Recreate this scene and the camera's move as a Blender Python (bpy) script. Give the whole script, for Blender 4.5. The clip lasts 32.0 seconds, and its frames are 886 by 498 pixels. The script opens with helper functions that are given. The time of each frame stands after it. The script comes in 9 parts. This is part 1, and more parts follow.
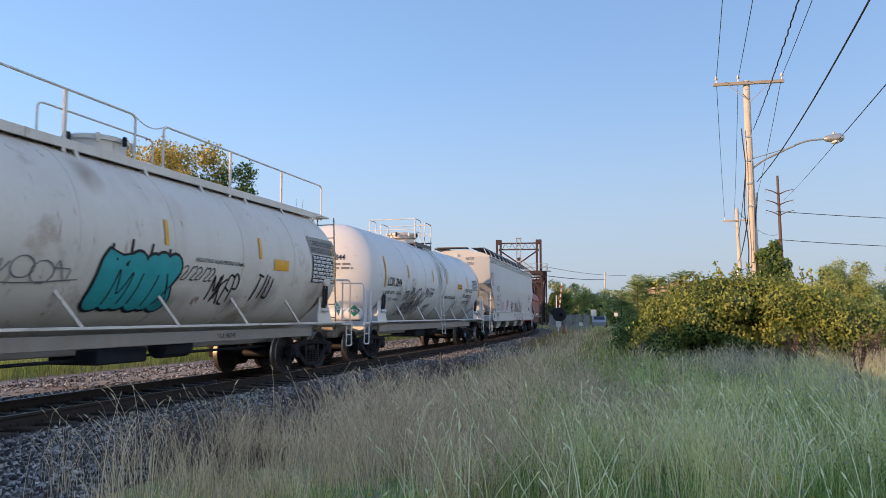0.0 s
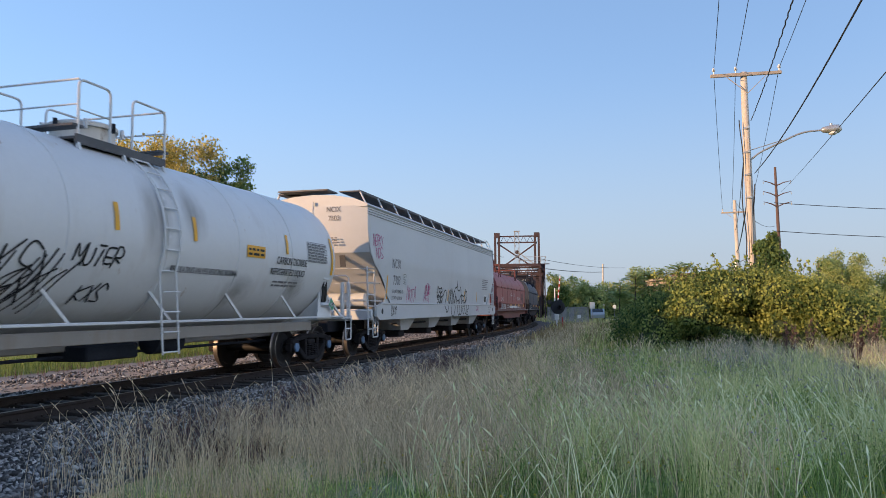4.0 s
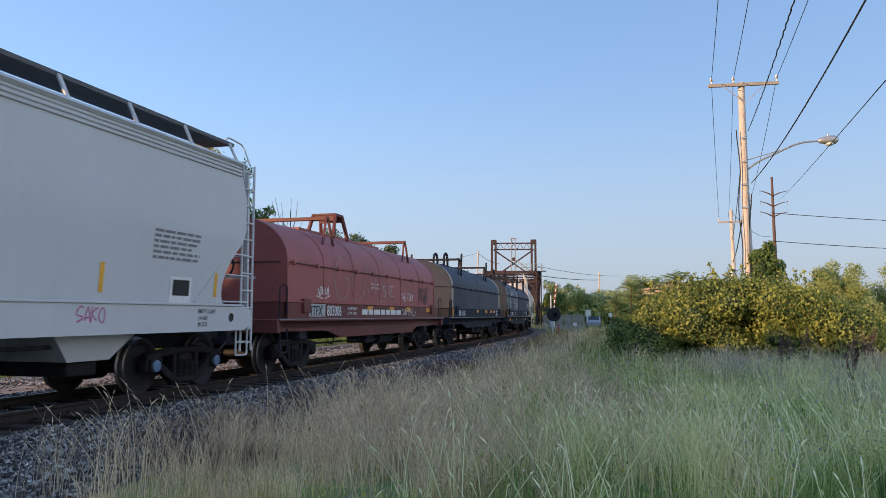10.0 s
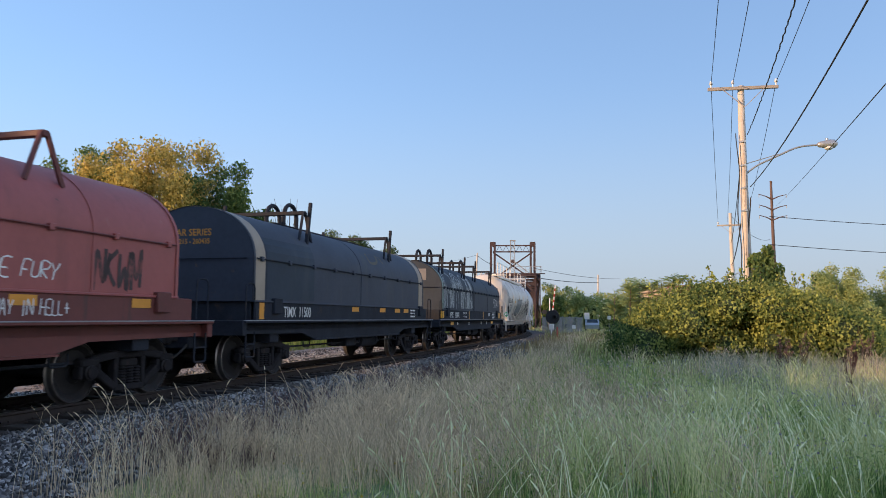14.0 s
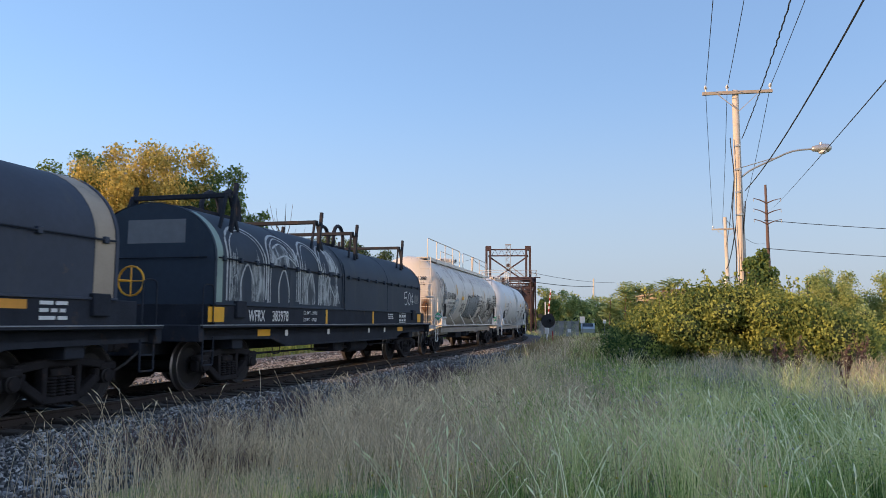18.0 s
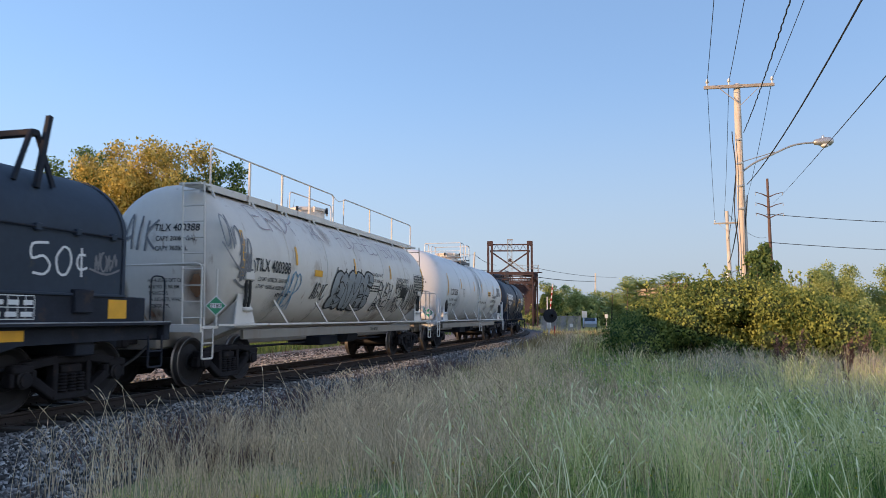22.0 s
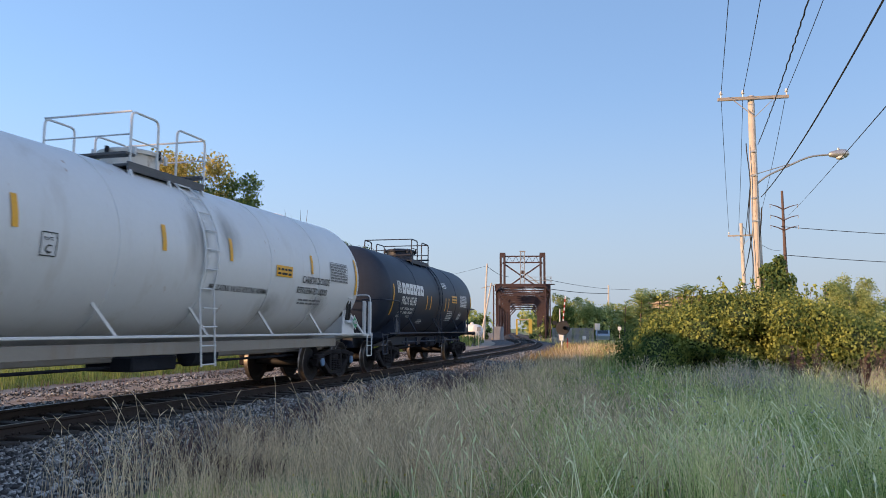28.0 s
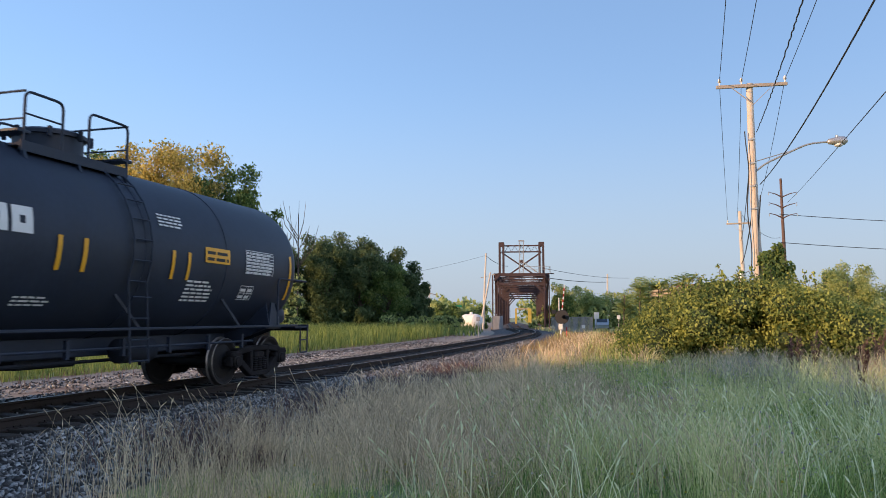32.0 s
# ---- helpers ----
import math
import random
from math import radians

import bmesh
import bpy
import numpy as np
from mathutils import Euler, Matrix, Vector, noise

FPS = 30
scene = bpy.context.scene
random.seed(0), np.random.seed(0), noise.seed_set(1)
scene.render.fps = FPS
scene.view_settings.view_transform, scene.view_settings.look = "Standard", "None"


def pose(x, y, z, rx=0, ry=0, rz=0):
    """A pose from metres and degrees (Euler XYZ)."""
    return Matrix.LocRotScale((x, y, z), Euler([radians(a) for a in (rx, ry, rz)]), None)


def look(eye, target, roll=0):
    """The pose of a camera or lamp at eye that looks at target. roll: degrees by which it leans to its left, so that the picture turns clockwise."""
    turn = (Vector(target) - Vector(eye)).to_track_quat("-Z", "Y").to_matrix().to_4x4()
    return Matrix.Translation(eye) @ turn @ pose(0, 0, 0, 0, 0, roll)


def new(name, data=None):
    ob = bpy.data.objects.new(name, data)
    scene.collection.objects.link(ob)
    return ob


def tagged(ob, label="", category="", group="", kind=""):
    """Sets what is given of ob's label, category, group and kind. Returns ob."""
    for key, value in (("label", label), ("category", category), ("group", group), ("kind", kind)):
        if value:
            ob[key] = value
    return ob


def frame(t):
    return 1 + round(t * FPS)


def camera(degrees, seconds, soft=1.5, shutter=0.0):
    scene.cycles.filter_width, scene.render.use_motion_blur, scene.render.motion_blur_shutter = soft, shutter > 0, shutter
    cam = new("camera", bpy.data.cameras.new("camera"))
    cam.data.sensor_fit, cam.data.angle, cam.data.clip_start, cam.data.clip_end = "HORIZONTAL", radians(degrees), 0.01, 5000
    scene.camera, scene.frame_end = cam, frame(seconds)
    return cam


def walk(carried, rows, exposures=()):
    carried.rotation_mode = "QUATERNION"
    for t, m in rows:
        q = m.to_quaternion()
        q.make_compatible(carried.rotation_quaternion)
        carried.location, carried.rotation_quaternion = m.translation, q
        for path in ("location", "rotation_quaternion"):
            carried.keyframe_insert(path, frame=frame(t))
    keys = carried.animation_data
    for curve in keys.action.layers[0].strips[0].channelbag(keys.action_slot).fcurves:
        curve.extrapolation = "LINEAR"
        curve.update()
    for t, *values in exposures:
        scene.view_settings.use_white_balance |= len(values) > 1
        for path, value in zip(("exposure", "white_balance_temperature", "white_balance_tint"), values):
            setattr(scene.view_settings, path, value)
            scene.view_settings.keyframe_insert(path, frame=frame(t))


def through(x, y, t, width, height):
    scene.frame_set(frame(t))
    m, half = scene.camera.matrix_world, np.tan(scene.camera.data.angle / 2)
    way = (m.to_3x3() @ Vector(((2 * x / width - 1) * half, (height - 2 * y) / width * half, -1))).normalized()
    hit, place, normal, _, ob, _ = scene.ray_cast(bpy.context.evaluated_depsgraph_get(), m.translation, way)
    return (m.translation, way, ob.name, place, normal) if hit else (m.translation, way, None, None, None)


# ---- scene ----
cam = camera(61.05, 32.0, soft=0.6, shutter=0.3)

EYE = (0.0, 0.0, 1.31)
# seconds, degrees up, degrees to the left, degrees of lean
TURNS = [
    (0, 5.06, -0.20, -0.13),
    (0.5, 4.91, -0.31, -0.06),
    (1, 4.85, -0.29, -0.09),
    (1.5, 4.83, -0.22, -0.18),
    (2, 4.79, -0.18, -0.14),
    (2.5, 4.72, -0.18, -0.19),
    (3, 4.70, -0.18, -0.30),
    (3.5, 4.64, -0.23, -0.42),
    (5.5, 4.41, -0.73, -0.42),
    (6, 4.52, -0.65, -0.17),
    (6.5, 4.69, -0.47, 0.01),
    (7, 4.76, -0.22, 0.12),
    (7.5, 4.74, 0.03, 0.20),
    (8, 4.75, 0.12, 0.15),
    (8.5, 4.75, 0.07, 0.15),
    (9, 4.83, -0.15, 0.15),
    (9.5, 4.95, -0.40, 0.10),
    (10, 5.03, -0.59, 0.13),
    (10.5, 5.14, -0.60, 0.09),
    (11, 5.21, -0.52, 0.17),
    (11.5, 5.23, -0.37, 0.30),
    (12, 5.26, -0.22, 0.30),
    (12.5, 5.22, -0.19, 0.39),
    (13, 5.20, -0.27, 0.38),
    (13.5, 5.19, -0.44, 0.37),
    (14, 5.18, -0.66, 0.41),
    (14.5, 5.19, -0.87, 0.34),
    (16.5, 5.26, -1.01, 0.25),
    (17, 5.32, -0.99, 0.23),
    (17.5, 5.39, -1.00, 0.28),
    (18, 5.49, -1.00, 0.33),
    (18.5, 5.54, -0.97, 0.48),
    (19, 5.63, -0.91, 0.61),
    (19.5, 5.69, -0.86, 0.77),
    (20, 5.74, -0.87, 0.76),
    (20.5, 5.69, -0.93, 0.71),
    (21, 5.58, -0.99, 0.46),
    (21.5, 5.40, -0.95, 0.15),
    (22, 5.13, -0.87, 0.10),
    (22.5, 5.00, -0.70, -0.12),
    (23, 4.92, -0.42, -0.27),
    (23.5, 4.88, -0.08, -0.32),
    (24, 4.81, 0.34, -0.28),
    (24.5, 4.79, 0.67, -0.28),
    (25, 4.73, 0.81, -0.15),
    (25.5, 4.78, 0.70, -0.10),
    (27.5, 5.72, 0.12, 0.42),
    (28, 6.00, 0.09, 0.39),
    (28.5, 6.12, 0.01, 0.37),
    (29, 6.11, -0.05, 0.30),
    (29.5, 5.95, -0.07, 0.11),
    (30, 5.70, -0.07, 0.05),
    (30.5, 5.49, 0.00, -0.03),
    (31, 5.36, 0.02, -0.01),
    (31.5, 5.29, 0.06, -0.00),
    (32, 5.23, -0.00, -0.00),
]


def eye_pose(up, left, lean):
    return Matrix.Translation(EYE) @ pose(0, 0, 0, 0, 0, left) @ pose(0, 0, 0, 90 + up, 0, 0) @ pose(0, 0, 0, 0, 0, lean)


walk(cam, [(t, eye_pose(a, b, c)) for t, a, b, c in TURNS])

# ---- light ----
SUN_AZ = 243.0      # degrees clockwise from +y, where the sun stands
SUN_EL = 12.6
scene.view_settings.exposure = 1.50
world = bpy.data.worlds.new("world")
scene.world = world
world.use_nodes = True
wn = world.node_tree.nodes
sky = wn.new("ShaderNodeTexSky")
sky.sky_type, sky.sun_disc = "NISHITA", False
sky.sun_elevation, sky.sun_rotation = radians(SUN_EL), radians(-SUN_AZ)
sky.air_density, sky.dust_density, sky.ozone_density = 1.0, 1.6, 2.6
bg = wn["Background"]
bg.inputs["Strength"].default_value = 0.15
soft_sky = wn.new("ShaderNodeGamma")   # haze evens the sky out
soft_sky.inputs[1].default_value = 0.55
richer = wn.new("ShaderNodeHueSaturation")
richer.inputs["Saturation"].default_value = 1.2
tint = wn.new("ShaderNodeMix")        # the camera's cool white balance for the sky
tint.data_type, tint.blend_type = "RGBA", "MULTIPLY"
tint.inputs[0].default_value = 1.0
tint.inputs[7].default_value = (0.86, 0.95, 1.16, 1)
world.node_tree.links.new(sky.outputs[0], soft_sky.inputs[0])
world.node_tree.links.new(soft_sky.outputs[0], richer.inputs["Color"])
world.node_tree.links.new(richer.outputs[0], tint.inputs[6])
# a pale lilac haze that thins out with height
coord, up, thin, haze = wn.new("ShaderNodeTexCoord"), wn.new("ShaderNodeSeparateXYZ"), wn.new("ShaderNodeMapRange"), wn.new("ShaderNodeMix")
thin.interpolation_type = "SMOOTHSTEP"
thin.inputs["From Min"].default_value, thin.inputs["From Max"].default_value = -0.05, 0.32
thin.inputs["To Min"].default_value, thin.inputs["To Max"].default_value = 0.85, 0.0
haze.data_type = "RGBA"
haze.inputs[7].default_value = (1.14, 1.32, 1.62, 1)
world.node_tree.links.new(coord.outputs["Generated"], up.inputs[0])
world.node_tree.links.new(up.outputs[2], thin.inputs["Value"])
world.node_tree.links.new(thin.outputs[0], haze.inputs[0])
world.node_tree.links.new(tint.outputs[2], haze.inputs[6])
world.node_tree.links.new(haze.outputs[2], bg.inputs["Color"])
sun = new("sun", bpy.data.lights.new("sun", "SUN"))
sun.data.energy, sun.data.angle, sun.data.color = 2.2, radians(0.6), (1.0, 0.61, 0.32)
_az, _el = radians(SUN_AZ), radians(SUN_EL)
SUN_DIR = Vector((math.sin(_az) * math.cos(_el), math.cos(_az) * math.cos(_el), math.sin(_el)))
sun.matrix_world = look(SUN_DIR * 60, (0, 0, 0))


# ---- materials ----
def material(name, colour, rough=0.6, metal=0.0, vary=0.15, scale=3.0, bump=0.0, bump_scale=30.0,
             spots=None, island=0.0, per_object=0.0, spec=0.5):
    """A principled surface: base colour with two scales of noise, optional stains, fine relief."""
    m = bpy.data.materials.new(name)
    m.use_nodes = True
    nt = m.node_tree
    n, l = nt.nodes, nt.links
    b = n["Principled BSDF"]
    b.inputs["Roughness"].default_value = rough
    b.inputs["Metallic"].default_value = metal
    b.inputs["Specular IOR Level"].default_value = spec
    co = n.new("ShaderNodeTexCoord")
    src = co.outputs["Object"]
    big = n.new("ShaderNodeTexNoise")
    big.inputs["Scale"].default_value, big.inputs["Detail"].default_value = scale, 6.0
    l.new(src, big.inputs["Vector"])
    fine = n.new("ShaderNodeTexNoise")
    fine.inputs["Scale"].default_value, fine.inputs["Detail"].default_value = scale * 14, 3.0
    l.new(src, fine.inputs["Vector"])
    add = n.new("ShaderNodeMath")
    add.operation = "MULTIPLY_ADD"
    l.new(fine.outputs[0], add.inputs[0])
    add.inputs[1].default_value = 0.45
    l.new(big.outputs[0], add.inputs[2])
    ramp = n.new("ShaderNodeMapRange")
    ramp.inputs["From Min"].default_value, ramp.inputs["From Max"].default_value = 0.4, 1.05
    ramp.inputs["To Min"].default_value, ramp.inputs["To Max"].default_value = 1.0 - vary, 1.0 + vary
    l.new(add.outputs[0], ramp.inputs["Value"])
    hsv = n.new("ShaderNodeHueSaturation")
    hsv.inputs["Color"].default_value = (*colour, 1)
    last = ramp.outputs[0]
    if island or per_object:
        info = n.new("ShaderNodeNewGeometry" if island else "ShaderNodeObjectInfo")
        amount = island or per_object
        r2 = n.new("ShaderNodeMapRange")
        r2.inputs["To Min"].default_value, r2.inputs["To Max"].default_value = 1 - amount, 1 + amount * (2.0 if island else 1.0)
        few = n.new("ShaderNodeMath")      # few pieces are pale
        few.operation = "POWER"
        few.inputs[1].default_value = 2.6 if island else 1.0
        l.new(info.outputs["Random Per Island" if island else "Random"], few.inputs[0])
        l.new(few.outputs[0], r2.inputs["Value"])
        mul = n.new("ShaderNodeMath")
        mul.operation = "MULTIPLY"
        l.new(last, mul.inputs[0])
        l.new(r2.outputs[0], mul.inputs[1])
        last = mul.outputs[0]
        r3 = n.new("ShaderNodeMapRange")
        r3.inputs["To Min"].default_value, r3.inputs["To Max"].default_value = 0.5 - 0.06 * amount, 0.5 + 0.06 * amount
        l.new(info.outputs["Random Per Island" if island else "Random"], r3.inputs["Value"])
        l.new(r3.outputs[0], hsv.inputs["Hue"])
    l.new(last, hsv.inputs["Value"])
    colour_out = hsv.outputs[0]
    for k, (sc, amount_at, soft, col, stretch) in enumerate(spots or []):
        mp = n.new("ShaderNodeMapping")
        mp.inputs["Scale"].default_value = stretch
        mp.inputs["Location"].default_value = (3.1 * k, 1.7 * k, 0.6 * k)
        l.new(src, mp.inputs["Vector"])
        sp = n.new("ShaderNodeTexNoise")
        sp.inputs["Scale"].default_value, sp.inputs["Detail"].default_value = sc, 8.0
        sp.inputs["Roughness"].default_value = 0.65
        l.new(mp.outputs[0], sp.inputs["Vector"])
        st = n.new("ShaderNodeMapRange")
        st.inputs["From Min"].default_value, st.inputs["From Max"].default_value = amount_at, amount_at + soft
        l.new(sp.outputs[0], st.inputs["Value"])
        mix = n.new("ShaderNodeMix")
        mix.data_type = "RGBA"
        l.new(st.outputs[0], mix.inputs[0])
        l.new(colour_out, mix.inputs[6])
        mix.inputs[7].default_value = (*col, 1)
        colour_out = mix.outputs[2]
    l.new(colour_out, b.inputs["Base Color"])
    if bump:
        bn = n.new("ShaderNodeTexNoise")
        bn.inputs["Scale"].default_value, bn.inputs["Detail"].default_value = bump_scale, 4.0
        l.new(src, bn.inputs["Vector"])
        bp = n.new("ShaderNodeBump")
        bp.inputs["Strength"].default_value, bp.inputs["Distance"].default_value = min(1.0, bump), 0.02
        l.new(bn.outputs[0], bp.inputs["Height"])
        l.new(bp.outputs[0], b.inputs["Normal"])
    return m


ONE = (1, 1, 1)
DOWN = (1.0, 1.0, 0.12)     # streaks that run down


# ---- mesh builder ----
class Build:
    """Collects vertices and faces of one mesh."""

    def __init__(self):
        self.v, self.f, self.m, self.k = [], [], [], 0

    def use(self, k):
        self.k = k
        return self

    def add(self, verts, faces):
        o = len(self.v)
        self.v += [tuple(p) for p in verts]
        self.f += [tuple(i + o for i in f) for f in faces]
        self.m += [self.k] * len(faces)
        return self

    def box(self, x0, x1, y0, y1, z0, z1, b=0.0, m=None):
        x0, x1, y0, y1, z0, z1 = min(x0, x1), max(x0, x1), min(y0, y1), max(y0, y1), min(z0, z1), max(z0, z1)
        if b <= 0:
            v = [(x, y, z) for z in (z0, z1) for y in (y0, y1) for x in (x0, x1)]
            f = [(0, 2, 3, 1), (4, 5, 7, 6), (0, 1, 5, 4), (2, 6, 7, 3), (0, 4, 6, 2), (1, 3, 7, 5)]
        else:
            b = min(b, (x1 - x0) * 0.45, (y1 - y0) * 0.45, (z1 - z0) * 0.45)
            v, idx = [], {}
            for sx in (0, 1):
                for sy in (0, 1):
                    for sz in (0, 1):
                        c = ((x0, x1)[sx], (y0, y1)[sy], (z0, z1)[sz])
                        d = (b if sx == 0 else -b, b if sy == 0 else -b, b if sz == 0 else -b)
                        for a in range(3):
                            p = [c[k] + (d[k] if k != a else 0) for k in range(3)]
                            idx[sx, sy, sz, a] = len(v)
                            v.append(tuple(p))
            f = []
            for a in range(3):
                p, q = [k for k in range(3) if k != a]
                for s in (0, 1):
                    face = []
                    for u, w in ((0, 0), (1, 0), (1, 1), (0, 1)):
                        key = [0, 0, 0]
                        key[a], key[p], key[q] = s, u, w
                        face.append(idx[(*key, a)])
                    f.append(face)
            for a in range(3):          # edges along axis a
                p, q = [k for k in range(3) if k != a]
                for u in (0, 1):
                    for w in (0, 1):
                        k0, k1 = [0, 0, 0], [0, 0, 0]
                        k0[a], k1[a] = 0, 1
                        k0[p] = k1[p] = u
                        k0[q] = k1[q] = w
                        f.append([idx[(*k0, p)], idx[(*k1, p)], idx[(*k1, q)], idx[(*k0, q)]])
            for sx in (0, 1):
                for sy in (0, 1):
                    for sz in (0, 1):
                        f.append([idx[sx, sy, sz, a] for a in range(3)])
        if m is not None:
            v = [m @ Vector(p) for p in v]
        return self.add(v, f)

    def beam(self, p, q, w, h, up=(0, 0, 1), b=0.0):
        """A bar of width w and height h from p to q."""
        p, q = Vector(p), Vector(q)
        d = q - p
        ln = d.length
        if ln < 1e-6:
            return self
        y = d / ln
        u = Vector(up)
        if abs(u.dot(y)) > 0.98:
            u = Vector((1, 0, 0))
        x = y.cross(u).normalized()
        z = x.cross(y).normalized()
        m = Matrix.Translation(p) @ Matrix(((x.x, y.x, z.x), (x.y, y.y, z.y), (x.z, y.z, z.z))).to_4x4()
        return self.box(-w / 2, w / 2, 0, ln, -h / 2, h / 2, b, m)

    def tube(self, pts, r, n=8, closed=False, caps=True):
        """A round bar through points; r one radius or one for each point."""
        pts = [Vector(p) for p in pts]
        k = len(pts)
        rs = r if isinstance(r, (list, tuple)) else [r] * k
        rings, x = [], None
        for i in range(k):
            a, c = pts[max(i - 1, 0)], pts[min(i + 1, k - 1)]
            if closed:
                a, c = pts[i - 1], pts[(i + 1) % k]
            d = (c - a).normalized()
            if x is None:
                u = Vector((0, 0, 1)) if abs(d.z) < 0.9 else Vector((1, 0, 0))
                x = d.cross(u).normalized()
            x = (x - d * x.dot(d)).normalized()
            y = d.cross(x)
            rings.append([pts[i] + (x * math.cos(t) + y * math.sin(t)) * rs[i] for t in [2 * math.pi * j / n for j in range(n)]])
        v = [p for ring in rings for p in ring]
        f = []
        for i in range(k if closed else k - 1):
            i2 = (i + 1) % k
            for j in range(n):
                j2 = (j + 1) % n
                f.append((i * n + j, i * n + j2, i2 * n + j2, i2 * n + j))
        if caps and not closed:
            f.append(tuple(reversed(range(n))))
            f.append(tuple((k - 1) * n + j for j in range(n)))
        return self.add(v, f)

    def lathe(self, prof, p=(0, 0, 0), axis="z", n=24, cap=True):
        """Turns a profile of (radius, along) round an axis through p."""
        v, f = [], []
        for r, a in prof:
            for j in range(n):
                t = 2 * math.pi * j / n
                c, s = r * math.cos(t), r * math.sin(t)
                q = {"z": (c, s, a), "y": (c, a, -s), "x": (a, c, s)}[axis]
                v.append((q[0] + p[0], q[1] + p[1], q[2] + p[2]))
        k = len(prof)
        for i in range(k - 1):
            for j in range(n):
                j2 = (j + 1) % n
                f.append((i * n + j, i * n + j2, (i + 1) * n + j2, (i + 1) * n + j))
        if cap:
            f.append(tuple(reversed(range(n))))
            f.append(tuple((k - 1) * n + j for j in range(n)))
        return self.add(v, f)

    def prism(self, outline, a0, a1, axis="y"):
        """An outline of (u, w) pushed from a0 to a1 along an axis; y: (x, z), x: (y, z), z: (x, y)."""
        k = len(outline)
        put = {"y": lambda u, w, a: (u, a, w), "x": lambda u, w, a: (a, u, w), "z": lambda u, w, a: (u, w, a)}[axis]
        v = [put(u, w, a0) for u, w in outline] + [put(u, w, a1) for u, w in outline]
        f = [(i, (i + 1) % k, (i + 1) % k + k, i + k) for i in range(k)]
        f += [tuple(reversed(range(k))), tuple(range(k, 2 * k))]
        return self.add(v, f)

    def sheet(self, rows):
        """A surface through rows of points of equal number."""
        k = len(rows[0])
        v = [p for r in rows for p in r]
        f = [(i * k + j, i * k + j + 1, (i + 1) * k + j + 1, (i + 1) * k + j) for i in range(len(rows) - 1) for j in range(k - 1)]
        return self.add(v, f)

    def mesh(self, name, mat, smooth=38):
        me = bpy.data.meshes.new(name)
        me.from_pydata(self.v, [], self.f)
        me.update()
        if smooth:
            bm = bmesh.new()
            bm.from_mesh(me)
            bmesh.ops.recalc_face_normals(bm, faces=bm.faces)
            bm.to_mesh(me)
            bm.free()
            me.polygons.foreach_set("use_smooth", [True] * len(me.polygons))
            me.set_sharp_from_angle(angle=radians(smooth))
        for one in (mat if isinstance(mat, (list, tuple)) else [mat]):
            me.materials.append(one)
        if max(self.m, default=0):
            me.polygons.foreach_set("material_index", self.m)
        return me


def part(name, b, mat, parent=None, label="", m=None, smooth=38):
    ob = new(name, b.mesh(name, mat, smooth) if isinstance(b, Build) else b)
    if parent is not None:
        ob.parent = parent
    if m is not None:
        ob.matrix_basis = m
    if label:
        ob["label"] = label
    return ob


def thing(name, label, category, m=None, group="", kind=""):
    ob = new(name)
    ob.empty_display_size = 0.3
    if m is not None:
        ob.matrix_basis = m
    return tagged(ob, label, category, group, kind)


def bent(pts, radius=0.12):
    """Points with the inner corners rounded."""
    pts = [Vector(p) for p in pts]
    out = [pts[0]]
    for i in range(1, len(pts) - 1):
        a, b, c = pts[i - 1], pts[i], pts[i + 1]
        r = min(radius, (b - a).length * 0.45, (c - b).length * 0.45)
        p, q = b + (a - b).normalized() * r, b + (c - b).normalized() * r
        for k in range(5):
            t = k / 4
            out.append(p * (1 - t) ** 2 + b * 2 * t * (1 - t) + q * t * t)
    out.append(pts[-1])
    return out


# ---- the track's line ----
HEADS = [(-400, 16.1), (0, 16.1), (20, 15.1), (40, 13.1), (55, 9.5), (78, 1.0), (92, 4.5), (600, 4.5)]
_S = np.arange(-150, 420, 0.25)
_H = np.radians(np.interp(_S, [h[0] for h in HEADS], [h[1] for h in HEADS]))
_X = np.concatenate([[0], np.cumsum(np.sin(_H[:-1]) * 0.25)])
_Y = np.concatenate([[0], np.cumsum(np.cos(_H[:-1]) * 0.25)])
_i0 = int(np.argmin(abs(_S)))
_X, _Y = _X - _X[_i0] - 6.25, _Y - _Y[_i0] + 11.0


def on_track(s, lat=0.0, z=0.0):
    """A place at s metres along the line and lat metres to its right."""
    x, y, h = np.interp(s, _S, _X), np.interp(s, _S, _Y), np.interp(s, _S, _H)
    return Vector((float(x + lat * np.cos(h)), float(y - lat * np.sin(h)), z))


def train_way(t):
    """How far the train has come since 16 s."""
    u = (t - 16) / 16
    return 3.967 * (t - 16) + 0.242 * u * u + 1.19 * u ** 3

# ---- surfaces of the place ----
G_soil = material("meadow_soil", (0.27, 0.29, 0.14), 0.95, vary=0.3, scale=0.35, bump=0.6, bump_scale=4,
                  spots=[(0.25, 0.50, 0.15, (0.16, 0.24, 0.09), ONE), (1.5, 0.58, 0.1, (0.34, 0.29, 0.19), ONE)])
G_ballast = material("grey_ballast", (0.06, 0.056, 0.058), 0.9, vary=0.35, scale=5, bump=1.0, bump_scale=22,
                     spots=[(0.4, 0.55, 0.15, (0.05, 0.042, 0.038), ONE), (14.0, 0.56, 0.1, (0.17, 0.165, 0.16), ONE)])
G_stone = material("crushed_stone", (0.20, 0.195, 0.19), 0.88, vary=0.2, scale=9, island=0.85, bump=0.3, bump_scale=60,
                   spots=[(0.5, 0.56, 0.12, (0.095, 0.078, 0.068), ONE)])
